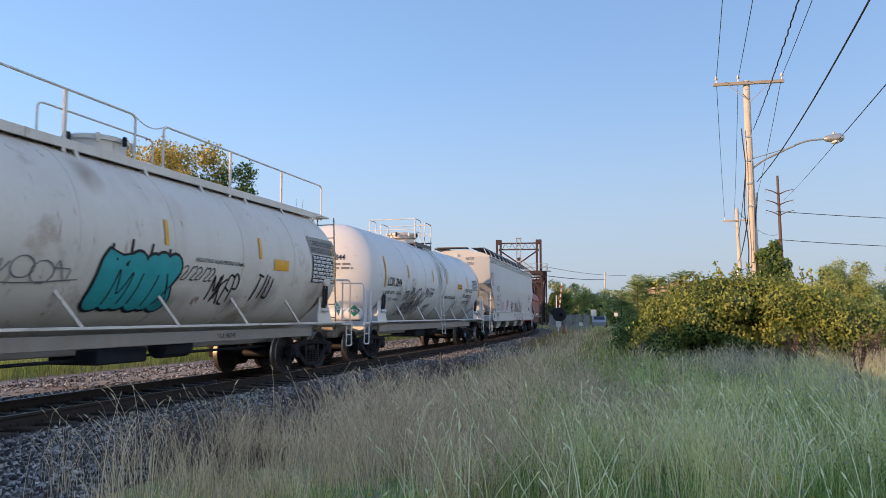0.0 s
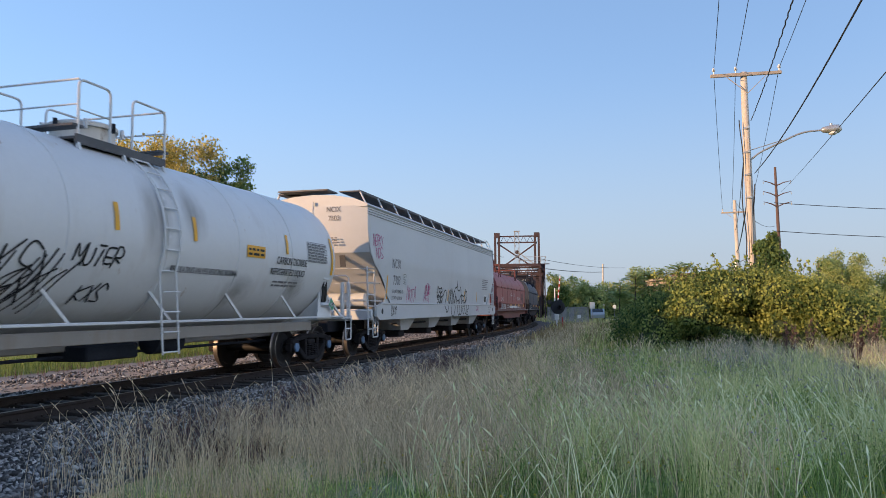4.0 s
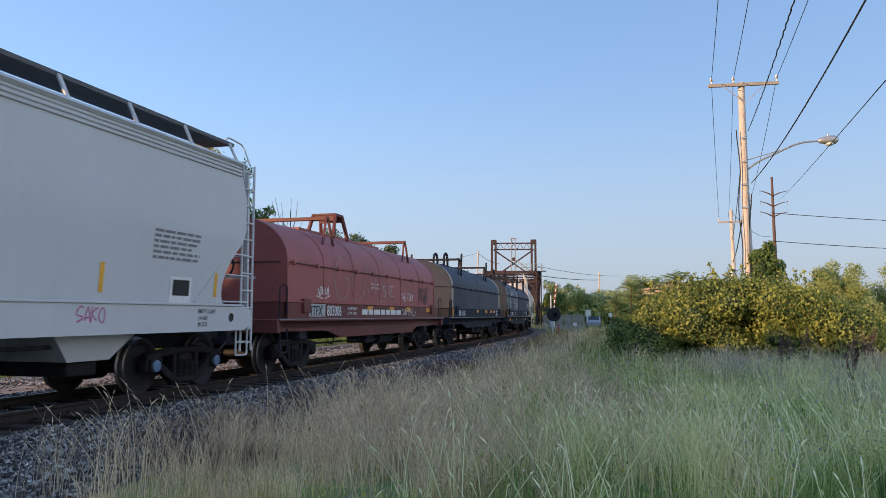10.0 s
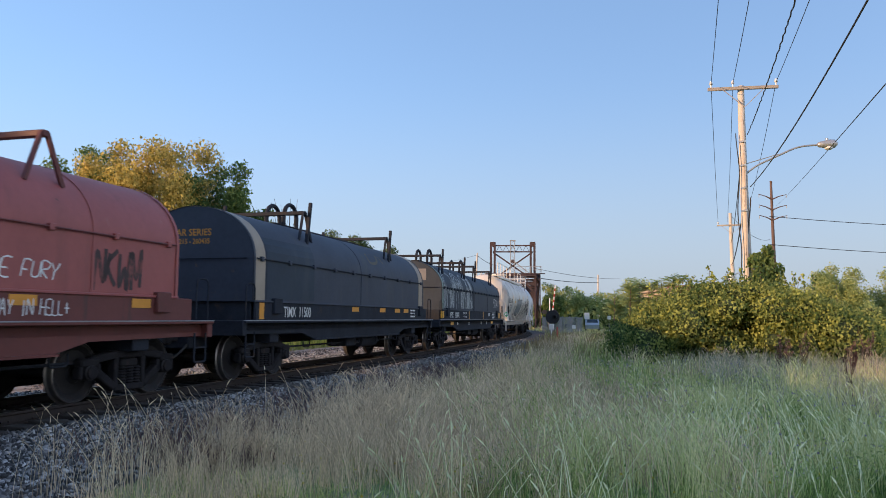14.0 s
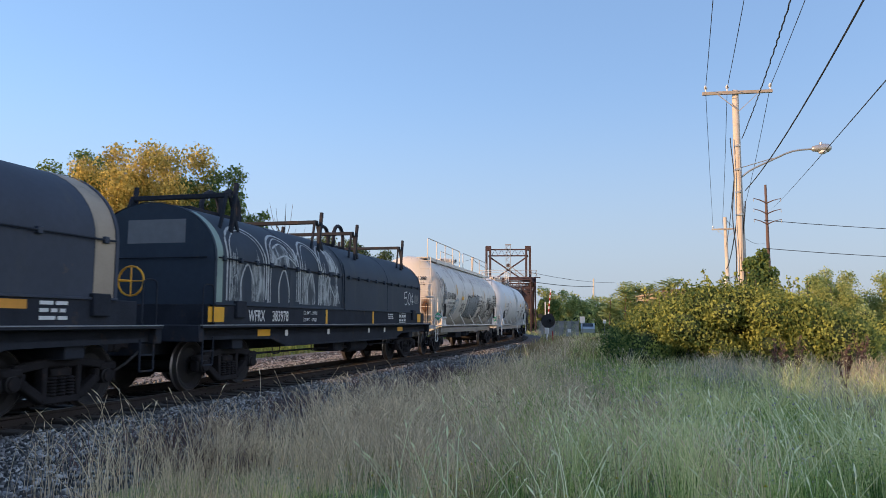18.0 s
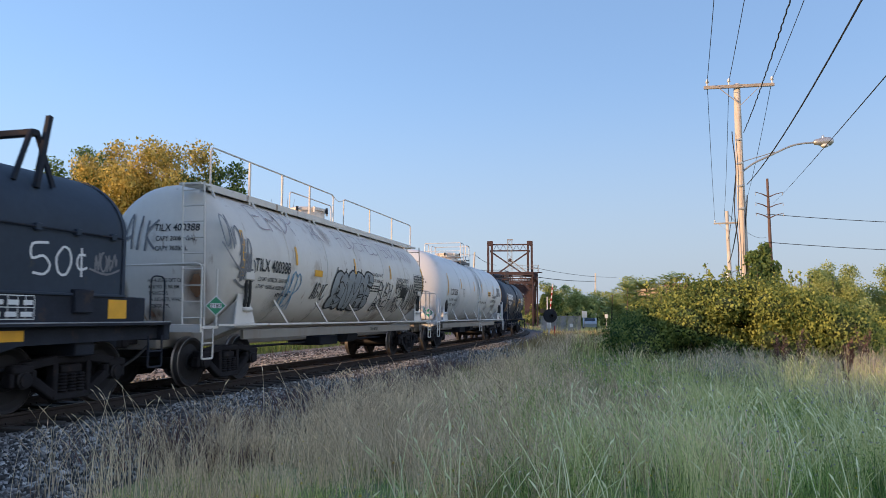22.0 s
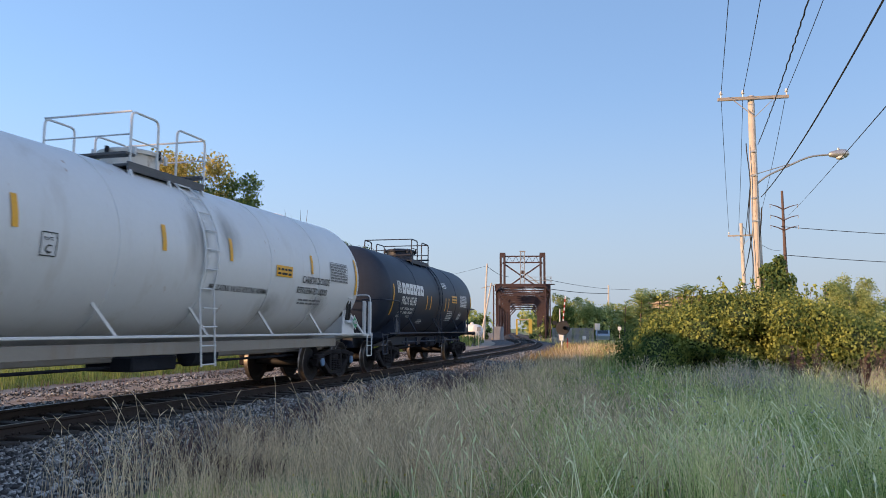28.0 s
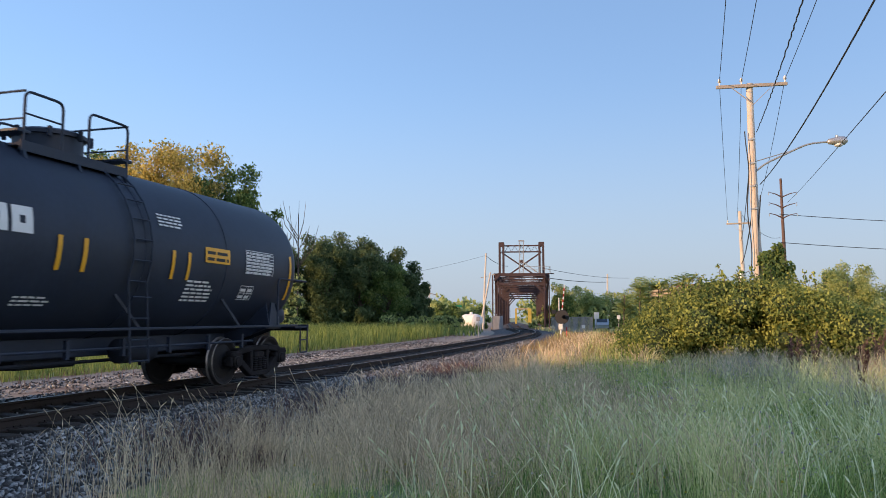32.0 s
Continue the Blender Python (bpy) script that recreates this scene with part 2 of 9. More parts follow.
G_dirt = material("sandy_track_bed", (0.30, 0.25, 0.20), 0.92, vary=0.25, scale=1.2, bump=0.7, bump_scale=18,
                  spots=[(0.5, 0.56, 0.1, (0.20, 0.13, 0.09), ONE), (6.0, 0.6, 0.1, (0.42, 0.38, 0.33), ONE)])
R_rail = material("rusty_rail_steel", (0.030, 0.022, 0.019), 0.75, 0.3, vary=0.3, scale=4, bump=0.2, bump_scale=30)
R_head = material("worn_rail_head", (0.13, 0.115, 0.105), 0.45, 0.8, vary=0.1, scale=3)
R_tie = material("creosoted_tie_wood", (0.028, 0.024, 0.022), 0.9, vary=0.3, scale=3, bump=0.5, bump_scale=25, per_object=0.3)
R_bridge = material("red_brown_bridge_steel", (0.062, 0.040, 0.044), 0.85, 0.1, vary=0.3, scale=0.8, bump=0.15, bump_scale=8,
                    spots=[(1.2, 0.55, 0.2, (0.040, 0.027, 0.027), DOWN), (4.0, 0.62, 0.1, (0.12, 0.062, 0.05), ONE)])
W_pole = material("weathered_pole_wood", (0.55, 0.50, 0.45), 0.9, vary=0.18, scale=2.0, bump=0.4, bump_scale=14,
                  spots=[(3.0, 0.60, 0.15, (0.33, 0.27, 0.21), (1, 1, 0.08)), (9.0, 0.62, 0.05, (0.14, 0.11, 0.09), (1, 1, 0.15))])
W_arm = material("grey_crossarm_wood", (0.36, 0.32, 0.28), 0.9, vary=0.2, scale=3.0, bump=0.3, bump_scale=20)
M_lamp = material("grey_lamp_metal", (0.45, 0.45, 0.44), 0.4, 0.6, vary=0.1, scale=4)
M_porc = material("white_porcelain", (0.70, 0.71, 0.72), 0.25, vary=0.05, scale=6)
M_wire = material("black_cable", (0.02, 0.02, 0.022), 0.7, vary=0.2, scale=4)
M_monopole = material("brown_weathering_steel", (0.12, 0.075, 0.065), 0.8, vary=0.15, scale=2)
M_white = material("white_enamel", (0.72, 0.72, 0.70), 0.5, vary=0.08, scale=3, spots=[(4, 0.66, 0.1, (0.4, 0.34, 0.28), DOWN)])
M_redp = material("signal_red_paint", (0.45, 0.05, 0.035), 0.5, vary=0.12, scale=4)
M_blackp = material("matt_black_paint", (0.02, 0.02, 0.022), 0.6, vary=0.2, scale=4)
M_fence = material("grey_fence_metal", (0.30, 0.30, 0.31), 0.6, 0.4, vary=0.15, scale=3)
M_silver = material("silver_car_paint", (0.42, 0.44, 0.47), 0.3, 0.5, vary=0.05, scale=2)
M_bluecar = material("dark_blue_car_paint", (0.05, 0.07, 0.16), 0.3, 0.3, vary=0.05, scale=2)
M_glassd = material("dark_car_glass", (0.02, 0.025, 0.03), 0.08, vary=0.05)
M_rubber = material("tyre_rubber", (0.02, 0.02, 0.02), 0.8, vary=0.2)
M_tan = material("tan_metal_siding", (0.42, 0.34, 0.25), 0.7, vary=0.1, scale=1.0, spots=[(2, 0.6, 0.2, (0.30, 0.22, 0.16), DOWN)])
M_roof = material("rusty_roof_sheet", (0.22, 0.10, 0.07), 0.7, vary=0.2, scale=1.0)
M_yellow = material("safety_yellow_paint", (0.50, 0.38, 0.08), 0.5, vary=0.1, scale=2)
M_signgreen = material("green_sign_film", (0.02, 0.20, 0.10), 0.4, vary=0.05)
GROUND = -0.35


def lat_of(x, y):
    """Metres to the right of the track's centre line, nearly."""
    s = np.interp(y, _Y, _S)
    return (x - np.interp(s, _S, _X)) * np.cos(np.interp(s, _S, _H))


# ---- ground, ballast, rails ----
def lines(parts):
    out = []
    for a, b, step in parts:
        out += list(np.arange(a, b, step))
    return out


_gx = lines([(-3000, -400, 650), (-400, -60, 85), (-60, -12, 6), (-12, 20, 0.8), (20, 60, 5), (60, 400, 85), (400, 3001, 650)])
_gy = lines([(-3000, -400, 650), (-400, -20, 60), (-20, 0, 4), (0, 40, 0.8), (40, 120, 5), (120, 400, 70), (400, 3001, 650)])
_rows = []
for _y in _gy:
    _r = []
    for _x in _gx:
        near = max(0.0, 1 - (abs(_x) + abs(_y - 10)) / 90)
        _r.append((_x, _y, GROUND - 0.03 + near * 0.10 * noise.noise(Vector((_x * 0.22, _y * 0.22, 0))) + near * 0.03 * noise.noise(Vector((_x, _y, 5)))))
    _rows.append(_r)
tagged(part("ground", Build().sheet(_rows), G_soil, smooth=60), "uneven meadow ground of soil and thatch", "ground", kind="structure")

_ss = lines([(-40, -6, 1.0), (-6, 30, 0.4), (30, 110, 1.0), (110, 260, 5)])
_prof = [(-6.6, -0.37), (-6.2, -0.31), (-4.2, -0.29), (-3.4, -0.30), (-2.1, -0.21), (-1.3, -0.195), (-0.9, -0.195), (0.0, -0.20), (0.9, -0.195), (1.3, -0.195), (2.0, -0.21), (2.7, -0.25), (3.5, -0.31), (4.3, -0.42)]
_rows = [[on_track(s, lt, z + (0.02 * noise.noise(Vector((s * 1.7, lt * 2.3, 2))) if 0.9 < abs(lt) else 0)) for lt, z in _prof if lt > -4.3] for s in _ss]
tagged(part("ballast_bed", Build().sheet(_rows), G_ballast, smooth=60), "dark grey crushed-stone ballast bed", "ballast", kind="structure")
_rows = [[on_track(s, lt, z + 0.015 + 0.02 * noise.noise(Vector((s, lt, 8)))) for lt, z in [(-7.6, -0.40), (-7.0, -0.33), (-6.0, -0.31), (-5.0, -0.31), (-4.0, -0.285), (-3.3, -0.29)]] for s in _ss]
tagged(part("gravel_path", Build().sheet(_rows), G_dirt, smooth=60), "pale sandy gravel strip beside the track", "gravel", kind="structure")

track = thing("railway_track", "single railway track with rusty rails on wooden ties", "track", kind="structure")
_head = [(-0.036, 0.0), (0.036, 0.0), (0.036, -0.03), (0.009, -0.05), (0.009, -0.14), (0.07, -0.155), (0.07, -0.17), (-0.07, -0.17), (-0.07, -0.155), (-0.009, -0.14), (-0.009, -0.05), (-0.036, -0.03)]
for lt in (-0.755, 0.755):
    b = Build()
    sr = list(np.arange(-40, 235, 1.0))
    b.sheet([[on_track(s, lt + x, z) for x, z in _head + _head[:1]] for s in sr])
    rl = part("rail", b, R_rail, track, "rusty steel rail with a worn head")
    part("running_surface", Build().sheet([[on_track(s, lt - 0.03, 0.002), on_track(s, lt + 0.03, 0.002)] for s in sr]), R_head, rl, "worn dull top of the rail", smooth=60)
    for s in np.arange(-3, 60, 11.9):
        h = -math.degrees(float(np.interp(s, _S, _H)))
        part("joint_bar", Build().box(-0.03, 0.03, -0.45, 0.45, -0.125, -0.05, 0.01), R_rail, rl, m=Matrix.Translation(on_track(s, lt)) @ pose(0, 0, 0, 0, 0, h))
_tie = Build().box(-1.3, 1.3, -0.115, 0.115, -0.3, -0.125, 0.012).mesh("tie", R_tie)
_plate = Build()
for x in (-0.755, 0.755):
    _plate.box(x - 0.17, x + 0.17, -0.09, 0.09, -0.126, -0.118)
    for y in (-0.06, 0.06):
        _plate.box(x + 0.085, x + 0.105, y - 0.012, y + 0.012, -0.12, -0.09)
_plate = _plate.mesh("tie_plate", R_rail)
_tr = random.Random(4)
for s in np.arange(-9, 95, 0.52):
    h = -math.degrees(float(np.interp(s, _S, _H))) + _tr.uniform(-1.2, 1.2)
    o = part("tie", _tie, None, track, m=Matrix.Translation(on_track(s, _tr.uniform(-0.05, 0.05), _tr.uniform(-0.012, 0.006))) @ pose(0, 0, 0, 0, 0, h))
    if s < 40:
        part("tie_plate", _plate, None, o)


def soup(name, verts, tris, mat, label, category, kind="stuff", parent=None):
    """One mesh of many small triangles, from arrays."""
    me = bpy.data.meshes.new(name)
    verts, tris = np.asarray(verts, np.float32), np.asarray(tris, np.int32)
    me.vertices.add(len(verts))
    me.vertices.foreach_set("co", verts.ravel())
    me.loops.add(tris.size)
    me.loops.foreach_set("vertex_index", tris.ravel())
    me.polygons.add(len(tris))
    me.polygons.foreach_set("loop_start", np.arange(0, tris.size, 3, dtype=np.int32))
    me.update(calc_edges=True)
    me.materials.append(mat)
    ob = new(name, me)
    if parent is not None:
        ob.parent = parent
        if label:
            ob["label"] = label
        ob["kind"] = kind
        return ob
    return tagged(ob, label, category, kind=kind)


# loose stones on the ballast and the path
_rs = np.random.RandomState(11)


def stones(name, n, s0, s1, l0, l1, size, mat, label, power=1.0):
    s = s0 + (s1 - s0) * _rs.rand(n) ** power
    lt = l0 + (l1 - l0) * _rs.rand(n)
    keep = (np.abs(np.abs(lt) - 0.755) > 0.07)
    s, lt = s[keep], lt[keep]
    n = len(s)
    x, y, h = np.interp(s, _S, _X), np.interp(s, _S, _Y), np.interp(s, _S, _H)
    x, y = x + lt * np.cos(h), y - lt * np.sin(h)
    z = np.interp(lt, [p[0] for p in _prof], [p[1] for p in _prof])
    oct_v = np.array([(1, 0, 0), (-1, 0, 0), (0, 1, 0), (0, -1, 0), (0, 0, 1), (0, 0, -1), (0.75, 0.7, 0.6), (-0.7, -0.75, 0.55)], float)
    oct_t = np.array([(0, 6, 4), (6, 2, 4), (2, 1, 4), (1, 7, 4), (7, 3, 4), (3, 0, 4), (0, 3, 5), (3, 1, 5), (1, 2, 5), (2, 0, 5), (0, 2, 6), (1, 3, 7)])
    sc = size * (0.5 + _rs.rand(n, 1, 3)) * (0.7 + 0.6 * _rs.rand(n, 1, 1))
    v = oct_v[None] * (1 + 0.5 * (_rs.rand(n, 8, 3) - 0.5)) * sc
    a = _rs.rand(n) * 6.283
    tl = (_rs.rand(n) - 0.5) * 1.2
    ca, sa, ct, st = np.cos(a)[:, None], np.sin(a)[:, None], np.cos(tl)[:, None], np.sin(tl)[:, None]
    vy, vz = v[..., 1] * ct - v[..., 2] * st, v[..., 1] * st + v[..., 2] * ct
    vx, vy = v[..., 0] * ca - vy * sa, v[..., 0] * sa + vy * ca
    out = np.stack([vx + x[:, None], vy + y[:, None], vz + (z + size * 0.25)[:, None]], -1)
    soup(name, out.reshape(-1, 3), (oct_t[None] + 8 * np.arange(n)[:, None, None]).reshape(-1, 3), mat, label, "gravel")


stones("ballast_stones", 36000, -4, 17, 1.22, 4.0, 0.027, G_stone, "loose angular grey ballast stones", 1.2)
stones("ballast_stones", 14000, 14, 42, 1.2, 4.0, 0.034, G_stone, "loose angular grey ballast stones", 1.1)
stones("ballast_stones", 6000, -6, 30, -0.7, 0.7, 0.032, G_stone, "loose stones between the ties")
stones("path_stones", 12000, -4, 40, -6.0, -0.85, 0.034, G_stone, "loose pale stones beyond the rails", 1.1)


# ---- bridge ----
def bridge():
    s0 = 96.0
    base = on_track(s0, 0.95, 0.25)
    m = Matrix.Translation(base) @ pose(0, 0, 0, 0, 0, -6.2)
    e = thing("truss_bridge", "dark rust-brown steel truss railway bridge with a tall tower", "bridge", m)
    X, TOP, N, P = 3.6, 7.0, 10, 8.0
    for s in (-1, 1):
        part("top_chord", Build().box(s * X - 0.28, s * X + 0.28, 0, N * P, TOP - 0.35, TOP + 0.25), R_bridge, e)
        part("bottom_chord", Build().box(s * X - 0.25, s * X + 0.25, 0, N * P, -0.95, -0.45), R_bridge, e)
        for k in range(N + 1):
            w = 0.34 if k else 0.45
            vb = Build()
            for xo in (-w, w * 0.45):
                vb.box(s * X + xo - 0.08, s * X + xo + 0.08, k * P - 0.18, k * P + 0.18, -0.3, TOP)
            for q in range(10):
                za, zb = -0.2 + 0.7 * q, 0.5 + 0.7 * q
                vb.beam((s * X - w if q % 2 else s * X + w * 0.45, k * P - 0.1, za), (s * X + w * 0.45 if q % 2 else s * X - w, k * P - 0.1, zb), 0.07, 0.05)
            part("vertical", vb, R_bridge, e)
        for k in range(N):
            a, c = (0, 1) if k % 2 else (1, 0)
            part("diagonal", Build().beam((s * X, (k + a) * P, 0), (s * X, (k + c) * P, TOP - 0.3), 0.3, 0.3), R_bridge, e)
        part("portal_knee", Build().beam((s * (X + 0.2), -0.2, TOP - 0.75), (s * (X - 0.55), -0.2, TOP + 0.1), 0.24, 0.3), R_bridge, e)
        part("rocker_base", Build().box(s * X - 0.7, s * X + 0.7, -0.6, 0.8, -0.9, -0.3), M_tan, e)
    for k in range(N + 1):
        y = k * P
        f = Build().box(-X, X, y - 0.1, y + 0.1, TOP + 0.05, TOP + 0.25)
        if k % 2 == 0 or k < 4:
            f.box(-X, X, y - 0.12, y + 0.12, TOP - 1.35, TOP - 1.1)
            n = 8
            for q in range(n):
                x0, x1 = -X + 2 * X * q / n, -X + 2 * X * (q + 1) / n
                za, zb = (TOP - 1.2, TOP) if q % 2 else (TOP, TOP - 1.2)
                f.beam((x0, y, za), (x1, y, zb), 0.12, 0.10)
            for s in (-1, 1):
                f.beam((s * (X - 0.1), y, TOP - 3.0), (s * (X - 1.75), y, TOP - 1.2), 0.22, 0.25)
                f.beam((s * (X - 0.35), y, -0.2), (s * (X - 0.35), y, TOP - 2.6), 0.12, 0.12)
        part("sway_frame", f, R_bridge, e)
        part("floor_beam", Build().box(-X, X, y - 0.2, y + 0.2, -1.1, -0.62), R_bridge, e)
        if k < N:
            part("lateral", Build().beam((-X, y, TOP), (X, y + P, TOP), 0.14, 0.12).beam((X, y, TOP - 0.13), (-X, y + P, TOP - 0.13), 0.14, 0.12), R_bridge, e)
    part("portal_plate", Build().box(-X + 0.3, X - 0.3, -0.25, -0.15, TOP - 0.15, TOP + 0.28), R_bridge, e)
    part("deck", Build().box(-2.2, 2.2, 0, N * P, -0.85, -0.55), R_tie, e)
    # tower on the portal
    ty, tz, tx = 2.6, 11.75, 2.85
    for s in (-1, 1):
        part("tower_leg", Build().box(s * tx - 0.42, s * tx - 0.12, ty - 0.3, ty + 0.3, TOP, tz).box(s * tx + 0.12, s * tx + 0.42, ty - 0.3, ty + 0.3, TOP, tz).box(s * tx - 0.4, s * tx + 0.4, ty - 0.32, ty + 0.32, tz - 0.5, tz + 0.15), R_bridge, e)
    for z in (tz - 0.35, tz - 1.25):
        part("tower_strut", Build().box(-tx, tx, ty - 0.1, ty + 0.1, z - 0.09, z + 0.09), R_bridge, e)
    lat = Build()
    for q in range(12):
        x0, x1 = -tx + 2 * tx * q / 12, -tx + 2 * tx * (q + 1) / 12
        za, zb = (tz - 1.25, tz - 0.35) if q % 2 else (tz - 0.35, tz - 1.25)
        lat.beam((x0, ty, za), (x1, ty, zb), 0.06, 0.06)
    part("tower_lattice", lat, R_bridge, e)
    for s in (-1, 1):
        part("tower_brace", Build().beam((s * tx, ty, tz - 1.3), (-s * 2.4, ty + 0.05 * s, TOP - 0.2), 0.16, 0.2), R_bridge, e)
    mast = Build()
    for x in (-0.3, 0.3):
        mast.box(x - 0.05, x + 0.05, ty - 0.25, ty - 0.15, TOP, tz + 0.35)
    for q in range(12):
        z0, z1 = TOP + 5.1 * q / 12, TOP + 5.1 * (q + 1) / 12
        mast.beam((-0.3 if q % 2 else 0.3, ty - 0.2, z0), (0.3 if q % 2 else -0.3, ty - 0.2, z1), 0.05, 0.05)
    mast.box(-0.42, 0.42, ty - 0.3, ty - 0.1, tz + 0.25, tz + 0.42)
    part("tower_mast", mast, M_fence, e)
    hub = Build().lathe([(0.28, ty - 0.2), (0.28, ty + 0.2)], (0, 0, 9.1), "y", 14)
    part("tower_gusset", hub, R_bridge, e)
    for x0, x1 in ((0.3, X + 0.4),):
        rl = Build()
        for z in (TOP + 0.75, TOP + 1.25):
            rl.tube([(x0, 0.2, z), (x1, 0.2, z), (x1, 6, z)], 0.035, 5)
        for k in range(6):
            x = x0 + (x1 - x0) * k / 5
            rl.tube([(x, 0.2, TOP + 0.25), (x, 0.2, TOP + 1.25)], 0.03, 5)
        part("handrail", rl, M_fence, e)
    part("service_stair", Build().beam((0.2, 1.4, 9.0), (2.4, 1.2, TOP + 0.3), 0.5, 0.12), M_fence, e)
    part("catwalk", Build().box(-X - 0.3, X + 0.9, 0.1, 1.1, TOP + 0.2, TOP + 0.28), R_bridge, e)
    return e


bridge()


# ---- poles and wires ----
def insulator(e, p):
    part("insulator", Build().lathe([(0.025, -0.10), (0.025, 0.0), (0.05, 0.01), (0.07, 0.04), (0.045, 0.06), (0.06, 0.09), (0.04, 0.12), (0.03, 0.15)], p, "z", 10), M_porc, e)


def crossarm(e, c, along, length, drop=0.75):
    c, a = Vector(c), Vector(along).normalized()
    arm = part("crossarm", Build().beam(c - a * length / 2, c + a * length / 2, 0.10, 0.12, b=0.01), W_arm, e)
    for s in (-1, 1):
        part("brace", Build().beam(c + a * s * 0.75 + Vector((0, -0.06, -0.05)), c + Vector((0, -0.12, -drop)), 0.03, 0.02), W_arm, arm)
    return arm


def pole(label, foot, top, r0, r1, arms=()):
    e = thing("utility_pole", label, "utility pole", group="roadside utility poles")
    foot, top = Vector(foot), Vector(top)
    b = Build().tube([foot.lerp(top, t) + Vector((0.012 * math.sin(7 * t), 0, 0)) for t in np.linspace(0, 1, 9)], [r0 + (r1 - r0) * t for t in np.linspace(0, 1, 9)], 14)
    part("shaft", b, W_pole, e)
    return e


LINE = Vector((12.1, 32.5, 0)).normalized()
SIDE = Vector((LINE.y, -LINE.x, 0))
P1, P1T = Vector((11.58, 27.5, GROUND)), Vector((11.48, 27.5, 10.05))
e = pole("tall weathered wooden utility pole with crossarm and street lamp", P1, P1T, 0.18, 0.12)
arm_dir = Vector((1, -0.12, 0.02))
ac = P1T + Vector((0.02, -0.16, -0.12))
crossarm(e, ac, arm_dir, 2.55)
INS = [ac + arm_dir.normalized() * d + Vector((0, 0, 0.16)) for d in (-1.15, -0.36, 1.20)]
for p in INS:
    insulator(e, p)
for z, w in ((7.9, 0.22), (6.15, 0.2), (5.3, 0.18), (7.0, 0.16)):
    part("bracket", Build().box(-0.05, 0.05, -0.2, 0.05, -0.04, 0.04, 0.01, Matrix.Translation((11.42, 27.45, z)) @ pose(0, 0, 0, 0, 0, 20)), M_lamp, e)
part("conduit", Build().tube([(11.5, 27.32, z) for z in np.linspace(GROUND, 7.5, 4)], 0.035, 6), M_fence, e)
part("drop_cable", Build().tube([Vector((11.24 + 0.05 * math.sin(z * 2.1), 27.36, z)) for z in np.linspace(1.2, 8.2, 24)], 0.019, 6), M_wire, e)
part("drop_cable", Build().tube([Vector((11.58 + 0.10 * math.sin(z * 1.3), 27.35, z)) for z in np.linspace(2.0, 5.8, 16)], 0.022, 6), M_wire, e)
# street lamp arm
la = part("lamp_arm", Build().tube(bent([(11.5, 27.4, 6.65), (11.9, 27.35, 6.98), (13.4, 27.1, 7.68), (14.15, 27.0, 7.72)], 0.8), 0.035, 8), M_lamp, e)
part("lamp_brace", Build().tube([(11.5, 27.4, 7.05), (12.7, 27.2, 7.4)], 0.018, 6), M_lamp, la)
part("lamp_head", Build().lathe([(0.05, 0.0), (0.10, 0.05), (0.13, 0.2), (0.17, 0.42), (0.16, 0.60), (0.08, 0.70), (0.02, 0.72)], (0, 0, 0), "x", 16), M_lamp, la, m=pose(14.05, 27.0, 7.72, 0, -3, -4))
part("lamp_lens", Build().lathe([(0.15, 0.0), (0.14, -0.07), (0.08, -0.11), (0.02, -0.12)], (14.45, 26.98, 7.64), "z", 14), M_porc, la)
part("photocell", Build().lathe([(0.05, 0.0), (0.05, 0.09), (0.03, 0.10)], (14.4, 26.98, 7.87), "z", 10), M_lamp, la)

P2, P2T = Vector((24.1, 60, GROUND)), Vector((23.9, 60, 9.85))
e = pole("weathered wooden utility pole with a short crossarm", P2, P2T, 0.18, 0.13)
crossarm(e, P2T + Vector((0, -0.2, -1.0)), SIDE, 2.2)
for d in (-1.0, 0.95):
    insulator(e, P2T + Vector((0, -0.2, -0.85)) + SIDE * d)
part("transformer", Build().lathe([(0.05, -0.5), (0.28, -0.46), (0.3, 0.3), (0.2, 0.42), (0.05, 0.45)], (23.75, 59.7, 4.6), "z", 14), M_lamp, e)
part("lamp_arm", Build().tube(bent([(23.6, 59.9, 4.6), (24.5, 59.8, 5.1), (26.0, 59.7, 5.2)], 0.6), 0.04, 6), M_lamp, e)

e = thing("transmission_pole", "tall rust-brown steel transmission pole with curved arms", "utility pole")
part("shaft", Build().tube([(45.7, 100, GROUND), (45.5, 100, 20.0)], [0.30, 0.15], 12), M_monopole, e)
for z in (17.75, 16.3, 14.9):
    for s in (-1, 1):
        part("arm", Build().tube([(45.5, 99.8, z - 0.3), (45.5 + s * 0.9, 99.7, z + 0.1), (45.5 + s * 1.9, 99.6, z + 0.35)], [0.1, 0.07, 0.04], 6), M_monopole, e)
        part("insulator", Build().lathe([(0.04, -0.4), (0.06, -0.2), (0.04, -0.05)], (45.5 + s * 1.85, 99.6, z + 0.3), "z", 8), M_lamp, e)


def wire(p, q, sag, r=0.012, name="power_line", label="thin dark overhead power line", n=28, beyond=0.0):
    p, q = Vector(p), Vector(q)
    if beyond:
        q = q + (q - p) * beyond
    pts = [p.lerp(q, t) - Vector((0, 0, 4 * sag * t * (1 - t))) for t in np.linspace(0, 1, n)]
    return tagged(part(name, Build().tube(pts, r, 5), M_wire), label, "cable", group="overhead cables")


